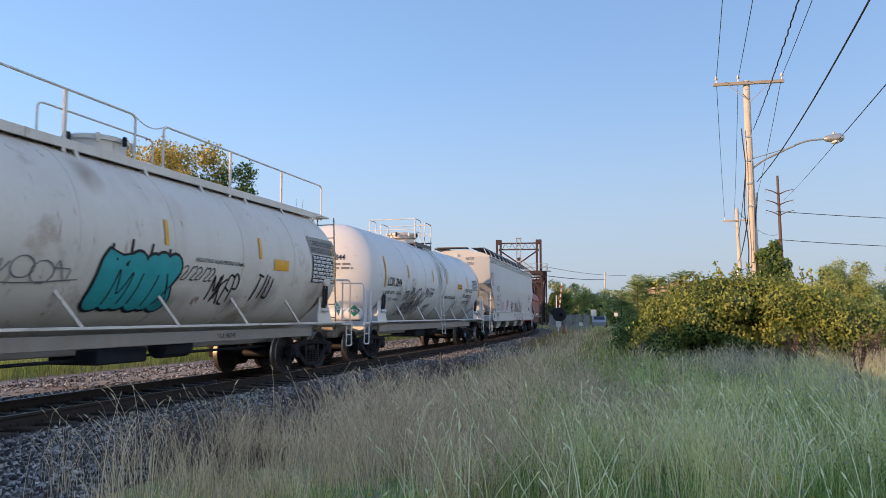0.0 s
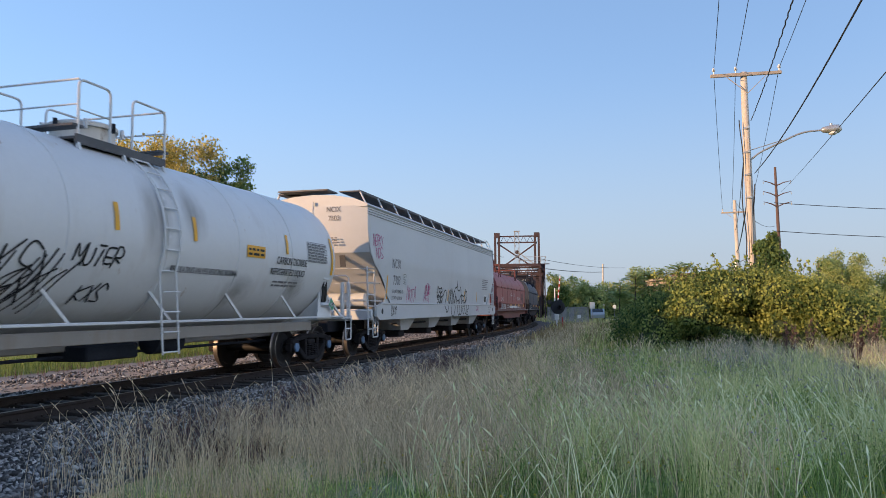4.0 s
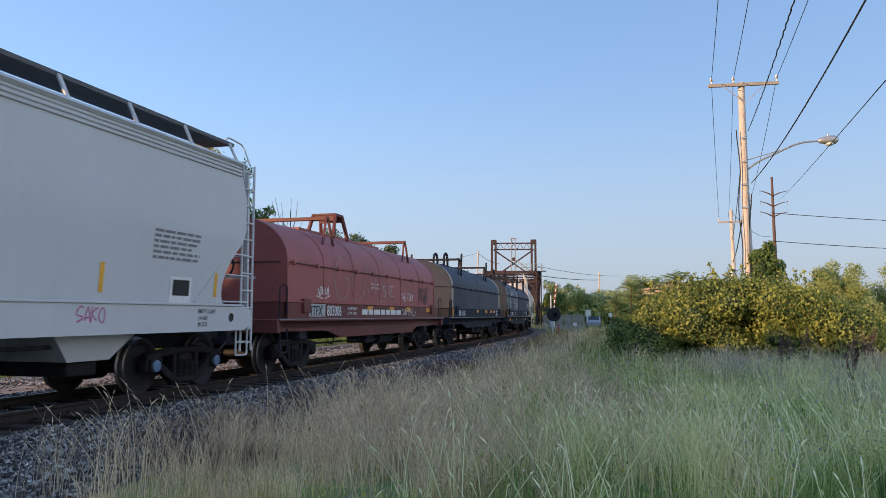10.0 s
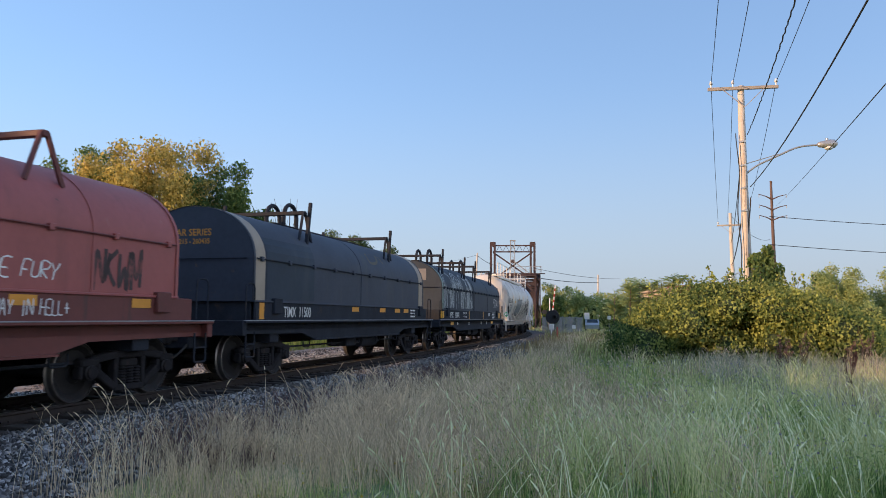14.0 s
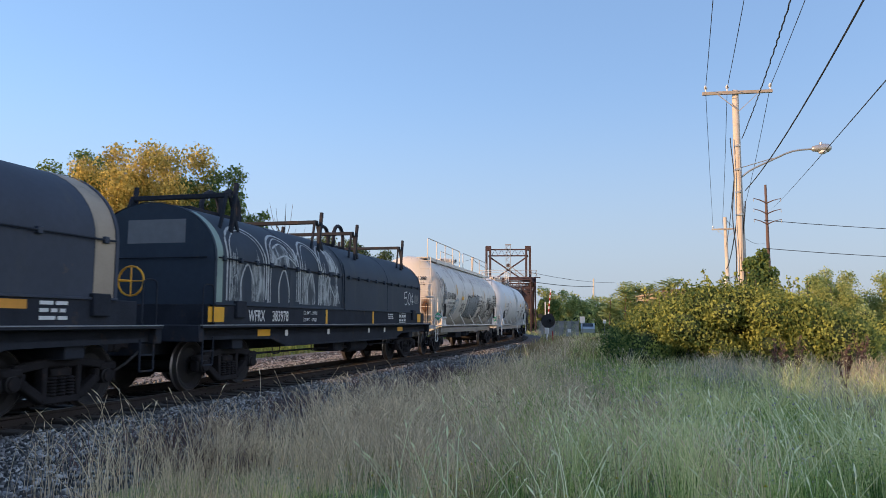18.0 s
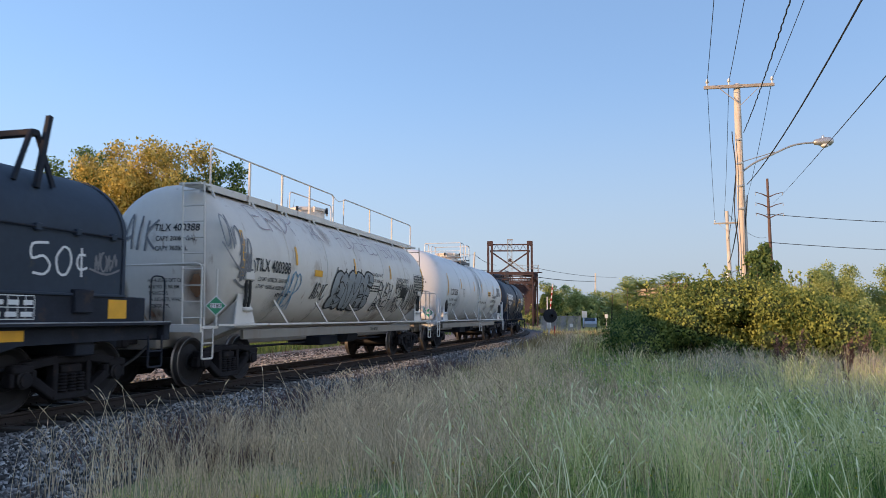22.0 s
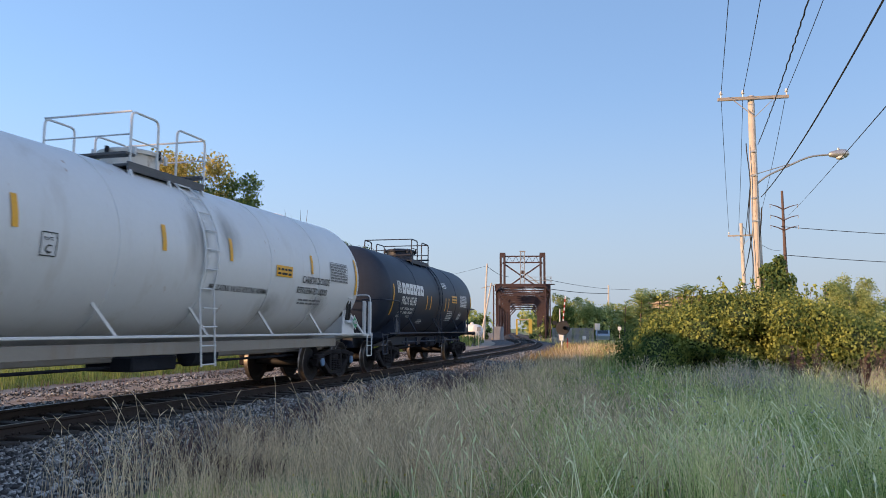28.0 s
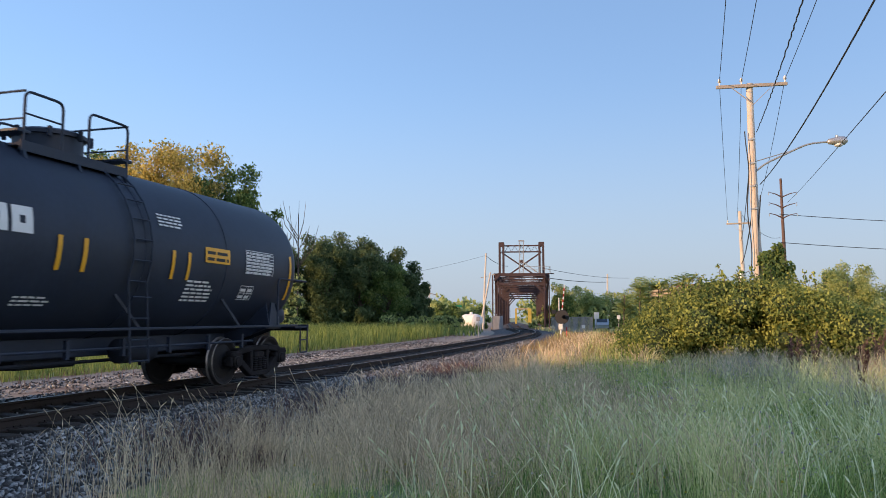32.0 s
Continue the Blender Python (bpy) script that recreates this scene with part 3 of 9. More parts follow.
BACK = -LINE * 38 + SIDE * 0.85
for k, p in enumerate(INS):
    q = P2T + Vector((0, -0.2, -0.7)) + SIDE * (-1.0, -0.3, 0.95)[k]
    wire(p + Vector((0, 0, 0.02)), q, 0.5, 0.011)
    wire(p + Vector((0, 0, 0.02)), p + BACK, 0.55, 0.011)
# twisted secondary cable, and two thick cables lower down
def twisted(p, q, sag, r):
    p, q = Vector(p), Vector(q)
    pts = []
    for t in np.linspace(0, 1, 760):
        c = p.lerp(q, t) - Vector((0, 0, 4 * sag * t * (1 - t)))
        pts.append(c + SIDE * 0.007 * math.sin(t * 300 + 3 * math.sin(t * 41)) + Vector((0, 0, 0.007 * math.cos(t * 300))))
    return tagged(part("power_line", Build().tube(pts, r, 5), M_wire), "twisted black overhead service cable", "cable", group="overhead cables")


twisted((11.62, 27.35, 8.16), (0.3, -3.3, 5.74), 0.4, 0.014)
wire((11.44, 27.4, 7.9), P2T + Vector((0, 0, -2.4)), 0.6, 0.018, label="black overhead service cable")
wire((11.68, 27.35, 6.2), (6.43, 11.0, 7.08), 1.2, 0.016, label="thick black overhead telephone cable", beyond=1.4)
wire((11.5, 27.4, 5.9), P2T + Vector((0, 0, -4.2)), 0.5, 0.028, label="thick black overhead telephone cable")
wire(P2T + Vector((0, 0, -0.1)), (45, 99.7, 12.0), 0.8, 0.02)
wire((46.0, 99.6, 16.6), (9.68, 16.0, 6.36), 0.2, 0.013, beyond=0.2, label="black overhead cable to the roadside")
for z, dz in ((15.1, 13.9), (11.3, 10.0)):
    wire((45, 99.6, z), (95, 104, dz + 0.4), 0.6, 0.045)


def leaning_poles():
    e = pole("weathered wooden pole with a leaning brace pole", (5.3, 100, GROUND), (5.75, 100, 9.9), 0.16, 0.1)
    part("brace_pole", Build().tube([(4.8, 99, GROUND), (6.3, 99.5, 7.3)], [0.15, 0.1], 8), W_pole, e)
    part("bracket", Build().beam((5.0, 100, 6.6), (6.9, 100, 7.1), 0.08, 0.08), W_arm, e)
    e = pole("thin weathered utility pole before dark trees", (-2.2, 110, GROUND), (-1.9, 110, 6.0), 0.14, 0.09)
    crossarm(e, (-2.0, 109.8, 4.9), (1, 0.2, -0.25), 2.6)
    e = pole("distant wooden utility pole above low trees", (32.8, 150, GROUND), (32.85, 150, 10.0), 0.2, 0.14)
    wire((5.7, 100, 9.6), (-16, 96, 5.6), 0.6, 0.016)
    wire((5.7, 100, 9.6), (9.0, 104, 8.4), 0.3, 0.03)
    wire((15.0, 105, 6.8), (32.8, 150, 8.4), 0.2, 0.05)
    wire((14.2, 105, 8.2), (37.1, 150, 9.2), 0.4, 0.03)


leaning_poles()


# ---- small things beside the track ----
def signal():
    p = on_track(49.5, 3.18, GROUND)
    e = thing("rail_signal", "black round target signal on a white post", "signal", Matrix.Translation(p) @ pose(0, 0, 0, 0, 0, -14))
    part("post", Build().tube([(0, 0, 0), (0, 0, 1.15)], 0.06, 10), M_white, e)
    part("case", Build().box(-0.16, 0.16, -0.14, 0.14, 0.75, 1.2, 0.02), M_white, e)
    part("target", Build().lathe([(0.52, -0.02), (0.54, 0.0), (0.52, 0.02)], (0.1, 0, 1.72), "y", 32), M_blackp, e, "round black target disc")
    part("visor", Build().lathe([(0.14, -0.38), (0.15, 0.0), (0.13, 0.0), (0.12, -0.38)], (0.28, -0.02, 1.72), "y", 14, cap=False), M_blackp, e)
    part("back_box", Build().box(-0.05, 0.3, 0.02, 0.3, 1.5, 1.95, 0.03), M_blackp, e)
    part("marker", Build().tube([(0.42, 0.2, 0), (0.42, 0.2, 0.95)], 0.05, 8), M_redp, e)


def crossing_gate():
    e = thing("crossing_gate", "white mast with red-striped raised barrier arm", "crossing gate", pose(15.4, 100, GROUND))
    part("mast", Build().tube([(0, 0, 0), (0, 0, 4.3)], 0.07, 8), M_white, e)
    arm = part("barrier_arm", Build().beam((0.25, 0, 1.2), (0.75, 0, 6.0), 0.08, 0.13), M_white, e)
    for k in range(6):
        t0 = 0.06 + k * 0.155
        a, c = Vector((0.25, 0, 1.2)).lerp(Vector((0.75, 0, 6.0)), t0), Vector((0.25, 0, 1.2)).lerp(Vector((0.75, 0, 6.0)), t0 + 0.075)
        part("red_band", Build().beam(a, c, 0.09, 0.14), M_redp, arm)
    part("flasher", Build().box(-0.75, 0.75, -0.05, 0.05, 2.4, 2.5).lathe([(0.3, -0.04), (0.3, 0.04)], (-0.7, 0, 2.45), "y", 16).lathe([(0.3, -0.04), (0.3, 0.04)], (0.7, 0, 2.45), "y", 16), M_blackp, e)
    part("machine_case", Build().box(-0.25, 0.25, -0.25, 0.25, 0.4, 1.2, 0.03), M_fence, e)


def fence():
    e = thing("mesh_fence", "grey metal mesh fence with slats and posts", "fence", pose(10.95, 76, GROUND))
    n, wide = 36, 4.1
    for k in range(n + 1):
        x = wide * k / n
        if k % 6 == 0:
            part("post", Build().tube([(x, 0, 0), (x, 0, 1.85)], 0.035, 6), M_fence, e)
        else:
            part("slat", Build().box(x - 0.04, x + 0.04, -0.01, 0.01, 0.12, 1.72), M_fence, e)
    for z in (0.25, 1.7):
        part("rail", Build().tube([(0, 0.03, z), (wide, 0.03, z)], 0.022, 6), M_fence, e)
    part("notice", Build().box(3.0, 3.35, -0.03, -0.015, 0.6, 0.95), M_white, e)


def parked_car(label, m, paint):
    e = thing("parked_car", label, "car", m, group="parked cars")
    body = [(-2.2, 0.35), (2.15, 0.35), (2.25, 0.6), (2.15, 0.85), (1.1, 0.98), (0.55, 1.45), (-1.3, 1.5), (-2.05, 1.05), (-2.25, 0.8)]
    part("body", Build().prism(body, -0.85, 0.85), paint, e)
    for s in (-1, 1):
        part("window", Build().prism([(-1.75, 1.02), (0.85, 1.0), (0.48, 1.38), (-1.2, 1.42)], s * 0.852, s * 0.86), M_glassd, e)
        for x in (-1.4, 1.4):
            w = part("wheel", Build().lathe([(0.2, -0.1), (0.33, -0.1), (0.33, 0.1), (0.2, 0.1)], (0, s * 0.8, 0.33), "y", 18), M_rubber, e, m=pose(x, 0, 0))
            part("rim", Build().lathe([(0.19, -0.02), (0.12, 0.02), (0.04, 0.02)], (0, s * 0.9, 0.33), "y", 14), M_silver, w)
    part("windscreen", Build().add([(1.12, -0.7, 0.99), (1.12, 0.7, 0.99), (0.58, 0.62, 1.44), (0.58, -0.62, 1.44)], [(0, 1, 2, 3)]), M_glassd, e, smooth=0)
    part("rear_window", Build().add([(-2.0, -0.7, 1.1), (-2.0, 0.7, 1.1), (-1.36, 0.62, 1.49), (-1.36, -0.62, 1.49)], [(0, 3, 2, 1)]), M_glassd, e, smooth=0)


def sign(p, h, w, tall, mat, label, turn=0.0):
    e = thing("road_sign", label, "sign", Matrix.Translation(p) @ pose(0, 0, 0, 0, 0, turn))
    part("post", Build().tube([(0, 0.03, 0), (0, 0.03, h)], 0.03, 6), M_fence, e)
    part("plate", Build().box(-w / 2, w / 2, -0.012, 0.012, h - tall, h, 0.01), mat, e)


def gas_tank():
    e = thing("gas_tank", "white horizontal gas tank on saddles", "tank", pose(3.6, 96, GROUND, 0, 0, 30))
    part("shell", Build().lathe([(0.05, -1.75), (0.55, -1.65), (0.85, -1.4), (0.9, -1.1), (0.9, 1.1), (0.85, 1.4), (0.55, 1.65), (0.05, 1.75)], (0, 0, 1.25), "y", 24), M_white, e)
    for y in (-0.9, 0.9):
        part("saddle", Build().box(-0.7, 0.7, y - 0.15, y + 0.15, 0, 0.8), M_fence, e)
    part("dome", Build().lathe([(0.22, 2.1), (0.22, 2.35), (0.1, 2.4)], (0, 0, 0), "z", 12), M_white, e)


def cabinet():
    e = thing("signal_cabinet", "grey metal equipment cabinet beside the bridge", "cabinet", pose(7.3, 101, GROUND))
    part("body", Build().box(-0.7, 0.7, -0.5, 0.5, 0, 1.9, 0.03), M_fence, e)
    part("door", Build().box(-0.6, 0.6, -0.53, -0.5, 0.15, 1.75, 0.01), M_fence, e)


def far_building():
    e = thing("low_warehouse", "low tan warehouse behind the vine hedge", "building", pose(24.5, 72, GROUND))
    part("wall", Build().box(-2.2, 4.5, 0, 9, 0, 4.35), M_tan, e)
    part("roof", Build().box(-2.5, 4.8, -0.3, 9.3, 4.35, 4.62), M_tan, e)
    part("parapet", Build().box(-2.0, 4.2, 0.2, 0.5, 4.62, 4.9), M_roof, e)
    for x in (-1.2, 1.0, 3.0):
        w = part("window", Build().box(x - 0.5, x + 0.5, -0.03, 0.02, 1.5, 2.6), M_glassd, e)
        part("frame", Build().box(x - 0.58, x + 0.58, -0.05, -0.02, 2.6, 2.7), M_white, w)


def yellow_frame():
    e = thing("yellow_hoist_frame", "yellow steel portal frame in a sunny yard", "hoist", pose(20.1, 190, GROUND))
    for x, w in ((-1.72, 0.2), (1.72, 0.42)):
        part("column", Build().box(x - w, x + w, -0.3, 0.3, 0, 4.0), M_yellow, e)
    part("beam", Build().box(-1.6, 1.4, -0.2, 0.2, 3.75, 4.05), M_tan, e)


signal()
crossing_gate()
fence()
parked_car("silver estate car parked behind the hedge", pose(20.2, 96, GROUND, 0, 0, 78), M_silver)
parked_car("dark blue car parked beyond the meadow", pose(27.6, 46.5, GROUND, 0, 0, 12), M_bluecar)
gas_tank()
cabinet()
far_building()
yellow_frame()
sign((17.9, 88, GROUND), 2.3, 0.6, 0.75, M_white, "white back of a small square road sign")
sign((17.0, 73, GROUND), 1.9, 0.32, 0.36, M_white, "white back of a road sign by the hedge")
sign((2.2, 105, GROUND), 3.4, 0.9, 0.25, M_signgreen, "green street name sign on a post")
sign(tuple(on_track(52, -3.6, GROUND)), 1.75, 0.3, 0.35, M_fence, "small grey track marker on a pale post")

# ---- the train's materials ----
RUST = (0.16, 0.06, 0.025)
SOOT = (0.03, 0.026, 0.022)
P_white = material("white_tank_paint", (0.62, 0.63, 0.64), 0.42, vary=0.05, scale=0.8, bump=0.05, bump_scale=3,
                   spots=[(1.6, 0.57, 0.25, (0.50, 0.48, 0.46), DOWN), (5.0, 0.66, 0.06, (0.38, 0.29, 0.22), (1.0, 1.0, 0.3)), (0.5, 0.60, 0.15, (0.50, 0.48, 0.45), ONE)])
P_cream = material("weathered_white_paint", (0.64, 0.60, 0.545), 0.5, vary=0.07, scale=0.7, bump=0.06, bump_scale=3,
                   spots=[(1.3, 0.52, 0.26, (0.54, 0.48, 0.42), DOWN), (4.5, 0.62, 0.08, (0.25, 0.16, 0.10), (1.0, 1.0, 0.25)), (0.6, 0.60, 0.12, (0.33, 0.26, 0.20), ONE)])
P_hopper = material("pale_grey_hopper_paint", (0.50, 0.515, 0.53), 0.48, vary=0.06, scale=0.5, bump=0.05, bump_scale=2,
                    spots=[(1.0, 0.58, 0.3, (0.44, 0.45, 0.45), DOWN), (6.0, 0.72, 0.05, (0.30, 0.22, 0.17), (1, 1, 0.3))])
P_black = material("black_tank_paint", (0.022, 0.030, 0.050), 0.5, spec=0.3, vary=0.25, scale=0.8, bump=0.04, bump_scale=3,
                   spots=[(1.2, 0.55, 0.3, (0.028, 0.032, 0.042), DOWN), (7.0, 0.72, 0.06, (0.07, 0.05, 0.04), ONE)])
P_red = material("oxide_red_paint", (0.31, 0.085, 0.078), 0.55, vary=0.18, scale=0.7, bump=0.08, bump_scale=4,
                 spots=[(1.5, 0.56, 0.25, (0.19, 0.06, 0.052), DOWN), (3.0, 0.64, 0.1, (0.34, 0.15, 0.13), (1, 1, 0.3)), (7.0, 0.70, 0.05, (0.07, 0.035, 0.03), ONE)])
P_red_dark = material("dark_red_frame_paint", (0.13, 0.035, 0.03), 0.6, vary=0.2, scale=1.0, bump=0.08, bump_scale=6,
                      spots=[(3.0, 0.58, 0.15, (0.05, 0.03, 0.028), DOWN)])
P_navy = material("faded_dark_blue_paint", (0.046, 0.055, 0.078), 0.6, spec=0.25, vary=0.22, scale=0.7, bump=0.08, bump_scale=4,
                  spots=[(1.4, 0.55, 0.25, (0.075, 0.078, 0.08), DOWN), (4.0, 0.66, 0.08, (0.10, 0.08, 0.065), ONE)])
P_green = material("dark_teal_paint", (0.030, 0.042, 0.062), 0.6, spec=0.25, vary=0.22, scale=0.7, bump=0.08, bump_scale=4,
                   spots=[(1.4, 0.55, 0.25, (0.055, 0.066, 0.075), DOWN), (4.0, 0.66, 0.08, (0.06, 0.055, 0.05), ONE)])
P_frame = material("sooty_black_steel", (0.022, 0.026, 0.036), 0.8, spec=0.2, vary=0.35, scale=2.0, bump=0.2, bump_scale=20,
                   spots=[(3.0, 0.58, 0.2, (0.075, 0.05, 0.035), ONE)])
P_truck = material("cast_truck_steel", (0.016, 0.015, 0.017), 0.85, spec=0.2, vary=0.4, scale=3.0, bump=0.25, bump_scale=25,
                   spots=[(4.0, 0.58, 0.2, (0.055, 0.038, 0.03), ONE)])
P_wheel = material("dark_wheel_steel", (0.016, 0.015, 0.017), 0.7, 0.2, vary=0.3, scale=4, bump=0.1, bump_scale=30,
                   spots=[(3.0, 0.60, 0.2, (0.04, 0.028, 0.024), ONE)])
P_tread = material("worn_tread_steel", (0.22, 0.20, 0.19), 0.42, 0.8, vary=0.1, scale=6)
P_cap = material("blue_bearing_cap_paint", (0.10, 0.18, 0.30), 0.5, vary=0.2, scale=8)
# pale grey that paints the sky's reflection on the deck edge
P_edge = material("sky_glint_edge", (0.26, 0.27, 0.29), 0.5, 0.2, vary=0.3, scale=3)
P_steel = material("galvanised_grating", (0.10, 0.10, 0.105), 0.6, 0.3, vary=0.2, scale=5, bump=0.3, bump_scale=60)
P_sill = material("dirty_beige_sill_paint", (0.27, 0.245, 0.215), 0.55, vary=0.1, scale=1.5, bump=0.06,
                  spots=[(2.0, 0.52, 0.2, (0.25, 0.20, 0.16), DOWN), (6.0, 0.66, 0.06, RUST, ONE)])
K_black = material("black_stencil_paint", (0.012, 0.012, 0.014), 0.55, vary=0.2, scale=6)
K_white = material("white_stencil_paint", (0.66, 0.67, 0.67), 0.55, vary=0.1, scale=6, spots=[(9.0, 0.68, 0.08, (0.3, 0.3, 0.3), ONE)])
K_grey = material("grey_stencil_paint", (0.17, 0.17, 0.18), 0.6, vary=0.15, scale=6)
K_yellow = material("yellow_reflective_tape", (0.72, 0.36, 0.02), 0.4, vary=0.12, scale=6, spots=[(7.0, 0.66, 0.1, (0.35, 0.22, 0.08), ONE)])
K_orange = material("orange_stencil_paint", (0.62, 0.27, 0.03), 0.5, vary=0.15, scale=6)
K_teal = material("teal_spray_paint", (0.03, 0.33, 0.36), 0.5, vary=0.18, scale=3)
K_silver = material("grey_spray_paint", (0.26, 0.28, 0.29), 0.55, vary=0.25, scale=2)
K_mauve = material("faded_mauve_spray", (0.34, 0.27, 0.28), 0.7, vary=0.2, scale=3, spots=[(2.5, 0.55, 0.15, (0.52, 0.47, 0.43), ONE)])
K_scratch = material("scratched_chalk_wash", (0.05, 0.062, 0.075), 0.7, vary=0.2, scale=3, spots=[(5.0, 0.47, 0.14, (0.40, 0.43, 0.44), (1, 1, 0.35))])
K_blue = material("pale_blue_spray_paint", (0.12, 0.28, 0.42), 0.5, vary=0.2, scale=3)
K_pink = material("magenta_spray_paint", (0.42, 0.09, 0.22), 0.55, vary=0.2, scale=3)
K_soft = material("worn_black_spray", (0.05, 0.03, 0.03), 0.6, vary=0.3, scale=5, spots=[(4.0, 0.52, 0.15, (0.24, 0.07, 0.06), ONE)])
K_chalk = material("chalk_white_spray", (0.42, 0.45, 0.46), 0.7, vary=0.25, scale=5, spots=[(6.0, 0.52, 0.15, (0.12, 0.14, 0.15), ONE)])
K_faint = material("worn_chalky_paint", (0.31, 0.17, 0.155), 0.7, vary=0.25, scale=5, spots=[(3.0, 0.50, 0.15, (0.24, 0.065, 0.056), ONE)])
def stain_material(name, colour, at=0.42, span=(2.2, 0, 2.0), most=0.85):
    """Patchy see-through dirt with soft edges."""
    m = material(name, colour, 0.9, vary=0.3, scale=4)
    n, l = m.node_tree.nodes, m.node_tree.links
    co = n.new("ShaderNodeTexCoord")
    mp = n.new("ShaderNodeMapping")
    mp.inputs["Scale"].default_value = (1, 1, 0.3)
    l.new(co.outputs["Object"], mp.inputs["Vector"])
    ns = n.new("ShaderNodeTexNoise")
    ns.inputs["Scale"].default_value, ns.inputs["Detail"].default_value = 4.0, 6.0
    l.new(mp.outputs[0], ns.inputs["Vector"])
    # fade out towards the sheet's own borders
    ball = n.new("ShaderNodeTexGradient")
    ball.gradient_type = "SPHERICAL"
    cen = n.new("ShaderNodeMapping")
    cen.inputs["Location"].default_value, cen.inputs["Scale"].default_value = tuple(-v / 2 for v in span), span
    l.new(co.outputs["Generated"], cen.inputs["Vector"])
    l.new(cen.outputs[0], ball.inputs["Vector"])
    mul = n.new("ShaderNodeMath")
    mul.operation = "MULTIPLY"
    l.new(ns.outputs[0], mul.inputs[0])
    l.new(ball.outputs[1], mul.inputs[1])
    mr = n.new("ShaderNodeMapRange")
    mr.inputs["From Min"].default_value, mr.inputs["From Max"].default_value = 0.08, at
    mr.inputs["To Max"].default_value = most
    l.new(mul.outputs[0], mr.inputs["Value"])
    tr, mix = n.new("ShaderNodeBsdfTransparent"), n.new("ShaderNodeMixShader")
    l.new(mr.outputs[0], mix.inputs[0])
    l.new(tr.outputs[0], mix.inputs[1])
    l.new(n["Principled BSDF"].outputs[0], mix.inputs[2])
    l.new(mix.outputs[0], n["Material Output"].inputs["Surface"])
    return m


K_stain = stain_material("run_rust_stain", (0.20, 0.10, 0.05))
K_grime = stain_material("grey_road_grime", (0.22, 0.20, 0.18), 0.55, (0, 2.2, 2.0), 0.42)
K_rustrun = stain_material("side_rust_stain", (0.26, 0.15, 0.09), 0.5, (0, 2.2, 2.0), 0.35)
K_green = material("green_placard_film", (0.02, 0.24, 0.11), 0.35, vary=0.06, scale=4)
K_glass = material("red_lamp_lens", (0.5, 0.02, 0.01), 0.2)
K_hose = material("black_rubber_hose", (0.02, 0.02, 0.02), 0.7, vary=0.2)


# ---- lettering ----
_texts = {}


def text_mesh(body, size, squeeze=1.0):
    """Flat letters: (vertices, faces), left at 0, base line at 0."""
    key = (body, size, squeeze)
    if key not in _texts:
        cu = bpy.data.curves.new("letters", "FONT")
        cu.body, cu.size, cu.resolution_u, cu.offset = body, size, 3, size * 0.012
        ob = bpy.data.objects.new("letters", cu)
        scene.collection.objects.link(ob)
        dg = bpy.context.evaluated_depsgraph_get()
        me = bpy.data.meshes.new_from_object(ob.evaluated_get(dg))
        bm = bmesh.new()
        bm.from_mesh(me)
        if size > 0.12 and bm.verts:
            top = max(v.co.y for v in bm.verts)
            h = min(v.co.y for v in bm.verts) + 0.05
            while h < top:
                bmesh.ops.bisect_plane(bm, geom=bm.verts[:] + bm.edges[:] + bm.faces[:], plane_co=(0, h, 0), plane_no=(0, 1, 0))
                h += 0.05
        bm.verts.index_update()
        _texts[key] = ([(v.co.x * squeeze, v.co.y) for v in bm.verts], [tuple(v.index for v in f.verts) for f in bm.faces])
        bm.free()
        bpy.data.objects.remove(ob)
        bpy.data.meshes.remove(me)
        bpy.data.curves.remove(cu)
    return _texts[key]


class Skin:
    """A painted surface: a place for (u, w), metres along and up."""

    def __init__(self, at):
        self.at = at


def tank_skin(r, zc, off=0.016):
    def at(u, w):
        a = w / r
        return ((r + off) * math.cos(a), u, zc + (r + off) * math.sin(a))
    return Skin(at)


def flat_skin(x, lean=0.0, z0=0.0):
    return Skin(lambda u, w: (x + 0.005 - lean * (w - z0), u, w))


def end_skin(y):
    return Skin(lambda u, w: (u, y - 0.005, w))


def letters(parent, skin, body, size, u, w, mat, label="", centre=False, squeeze=1.0, slant=0.0, name="lettering"):
    b = Build()
    v, f = text_mesh(body, size, squeeze)
    wide = max((p[0] for p in v), default=0)
    du = -wide / 2 if centre else 0.0
    b.add([skin.at(u + du + x + slant * y, w + y) for x, y in v], f)
    return part(name, b, mat, parent, label, smooth=0)


def bars(parent, skin, u, w, width, rows, gap, mat, label="", rnd=None, bar=0.5, name="lettering"):
    """Rows of short bars, for writing that cannot be read."""
    rnd = rnd or random.Random(7)
    b = Build()
    for k in range(rows):
        x = u
        z = w - k * gap
        while x < u + width * rnd.uniform(0.8, 1.0):
            ln = rnd.uniform(1.0, 3.2) * gap
            x1 = min(x + ln, u + width)
            b.add([skin.at(x, z), skin.at(x1, z), skin.at(x1, z + gap * bar), skin.at(x, z + gap * bar)], [(0, 1, 2, 3)])
            x = x1 + gap * 0.45
    return part(name, b, mat, parent, label or "small stencilled data lines", smooth=0)


def panel(parent, skin, u0, u1, w0, w1, mat, label="", name="panel", nu=1, nw=4):
    b = Build()
    b.sheet([[skin.at(u0 + (u1 - u0) * i / nu, w0 + (w1 - w0) * j / nw) for j in range(nw + 1)] for i in range(nu + 1)])
    return part(name, b, mat, parent, label, smooth=0)


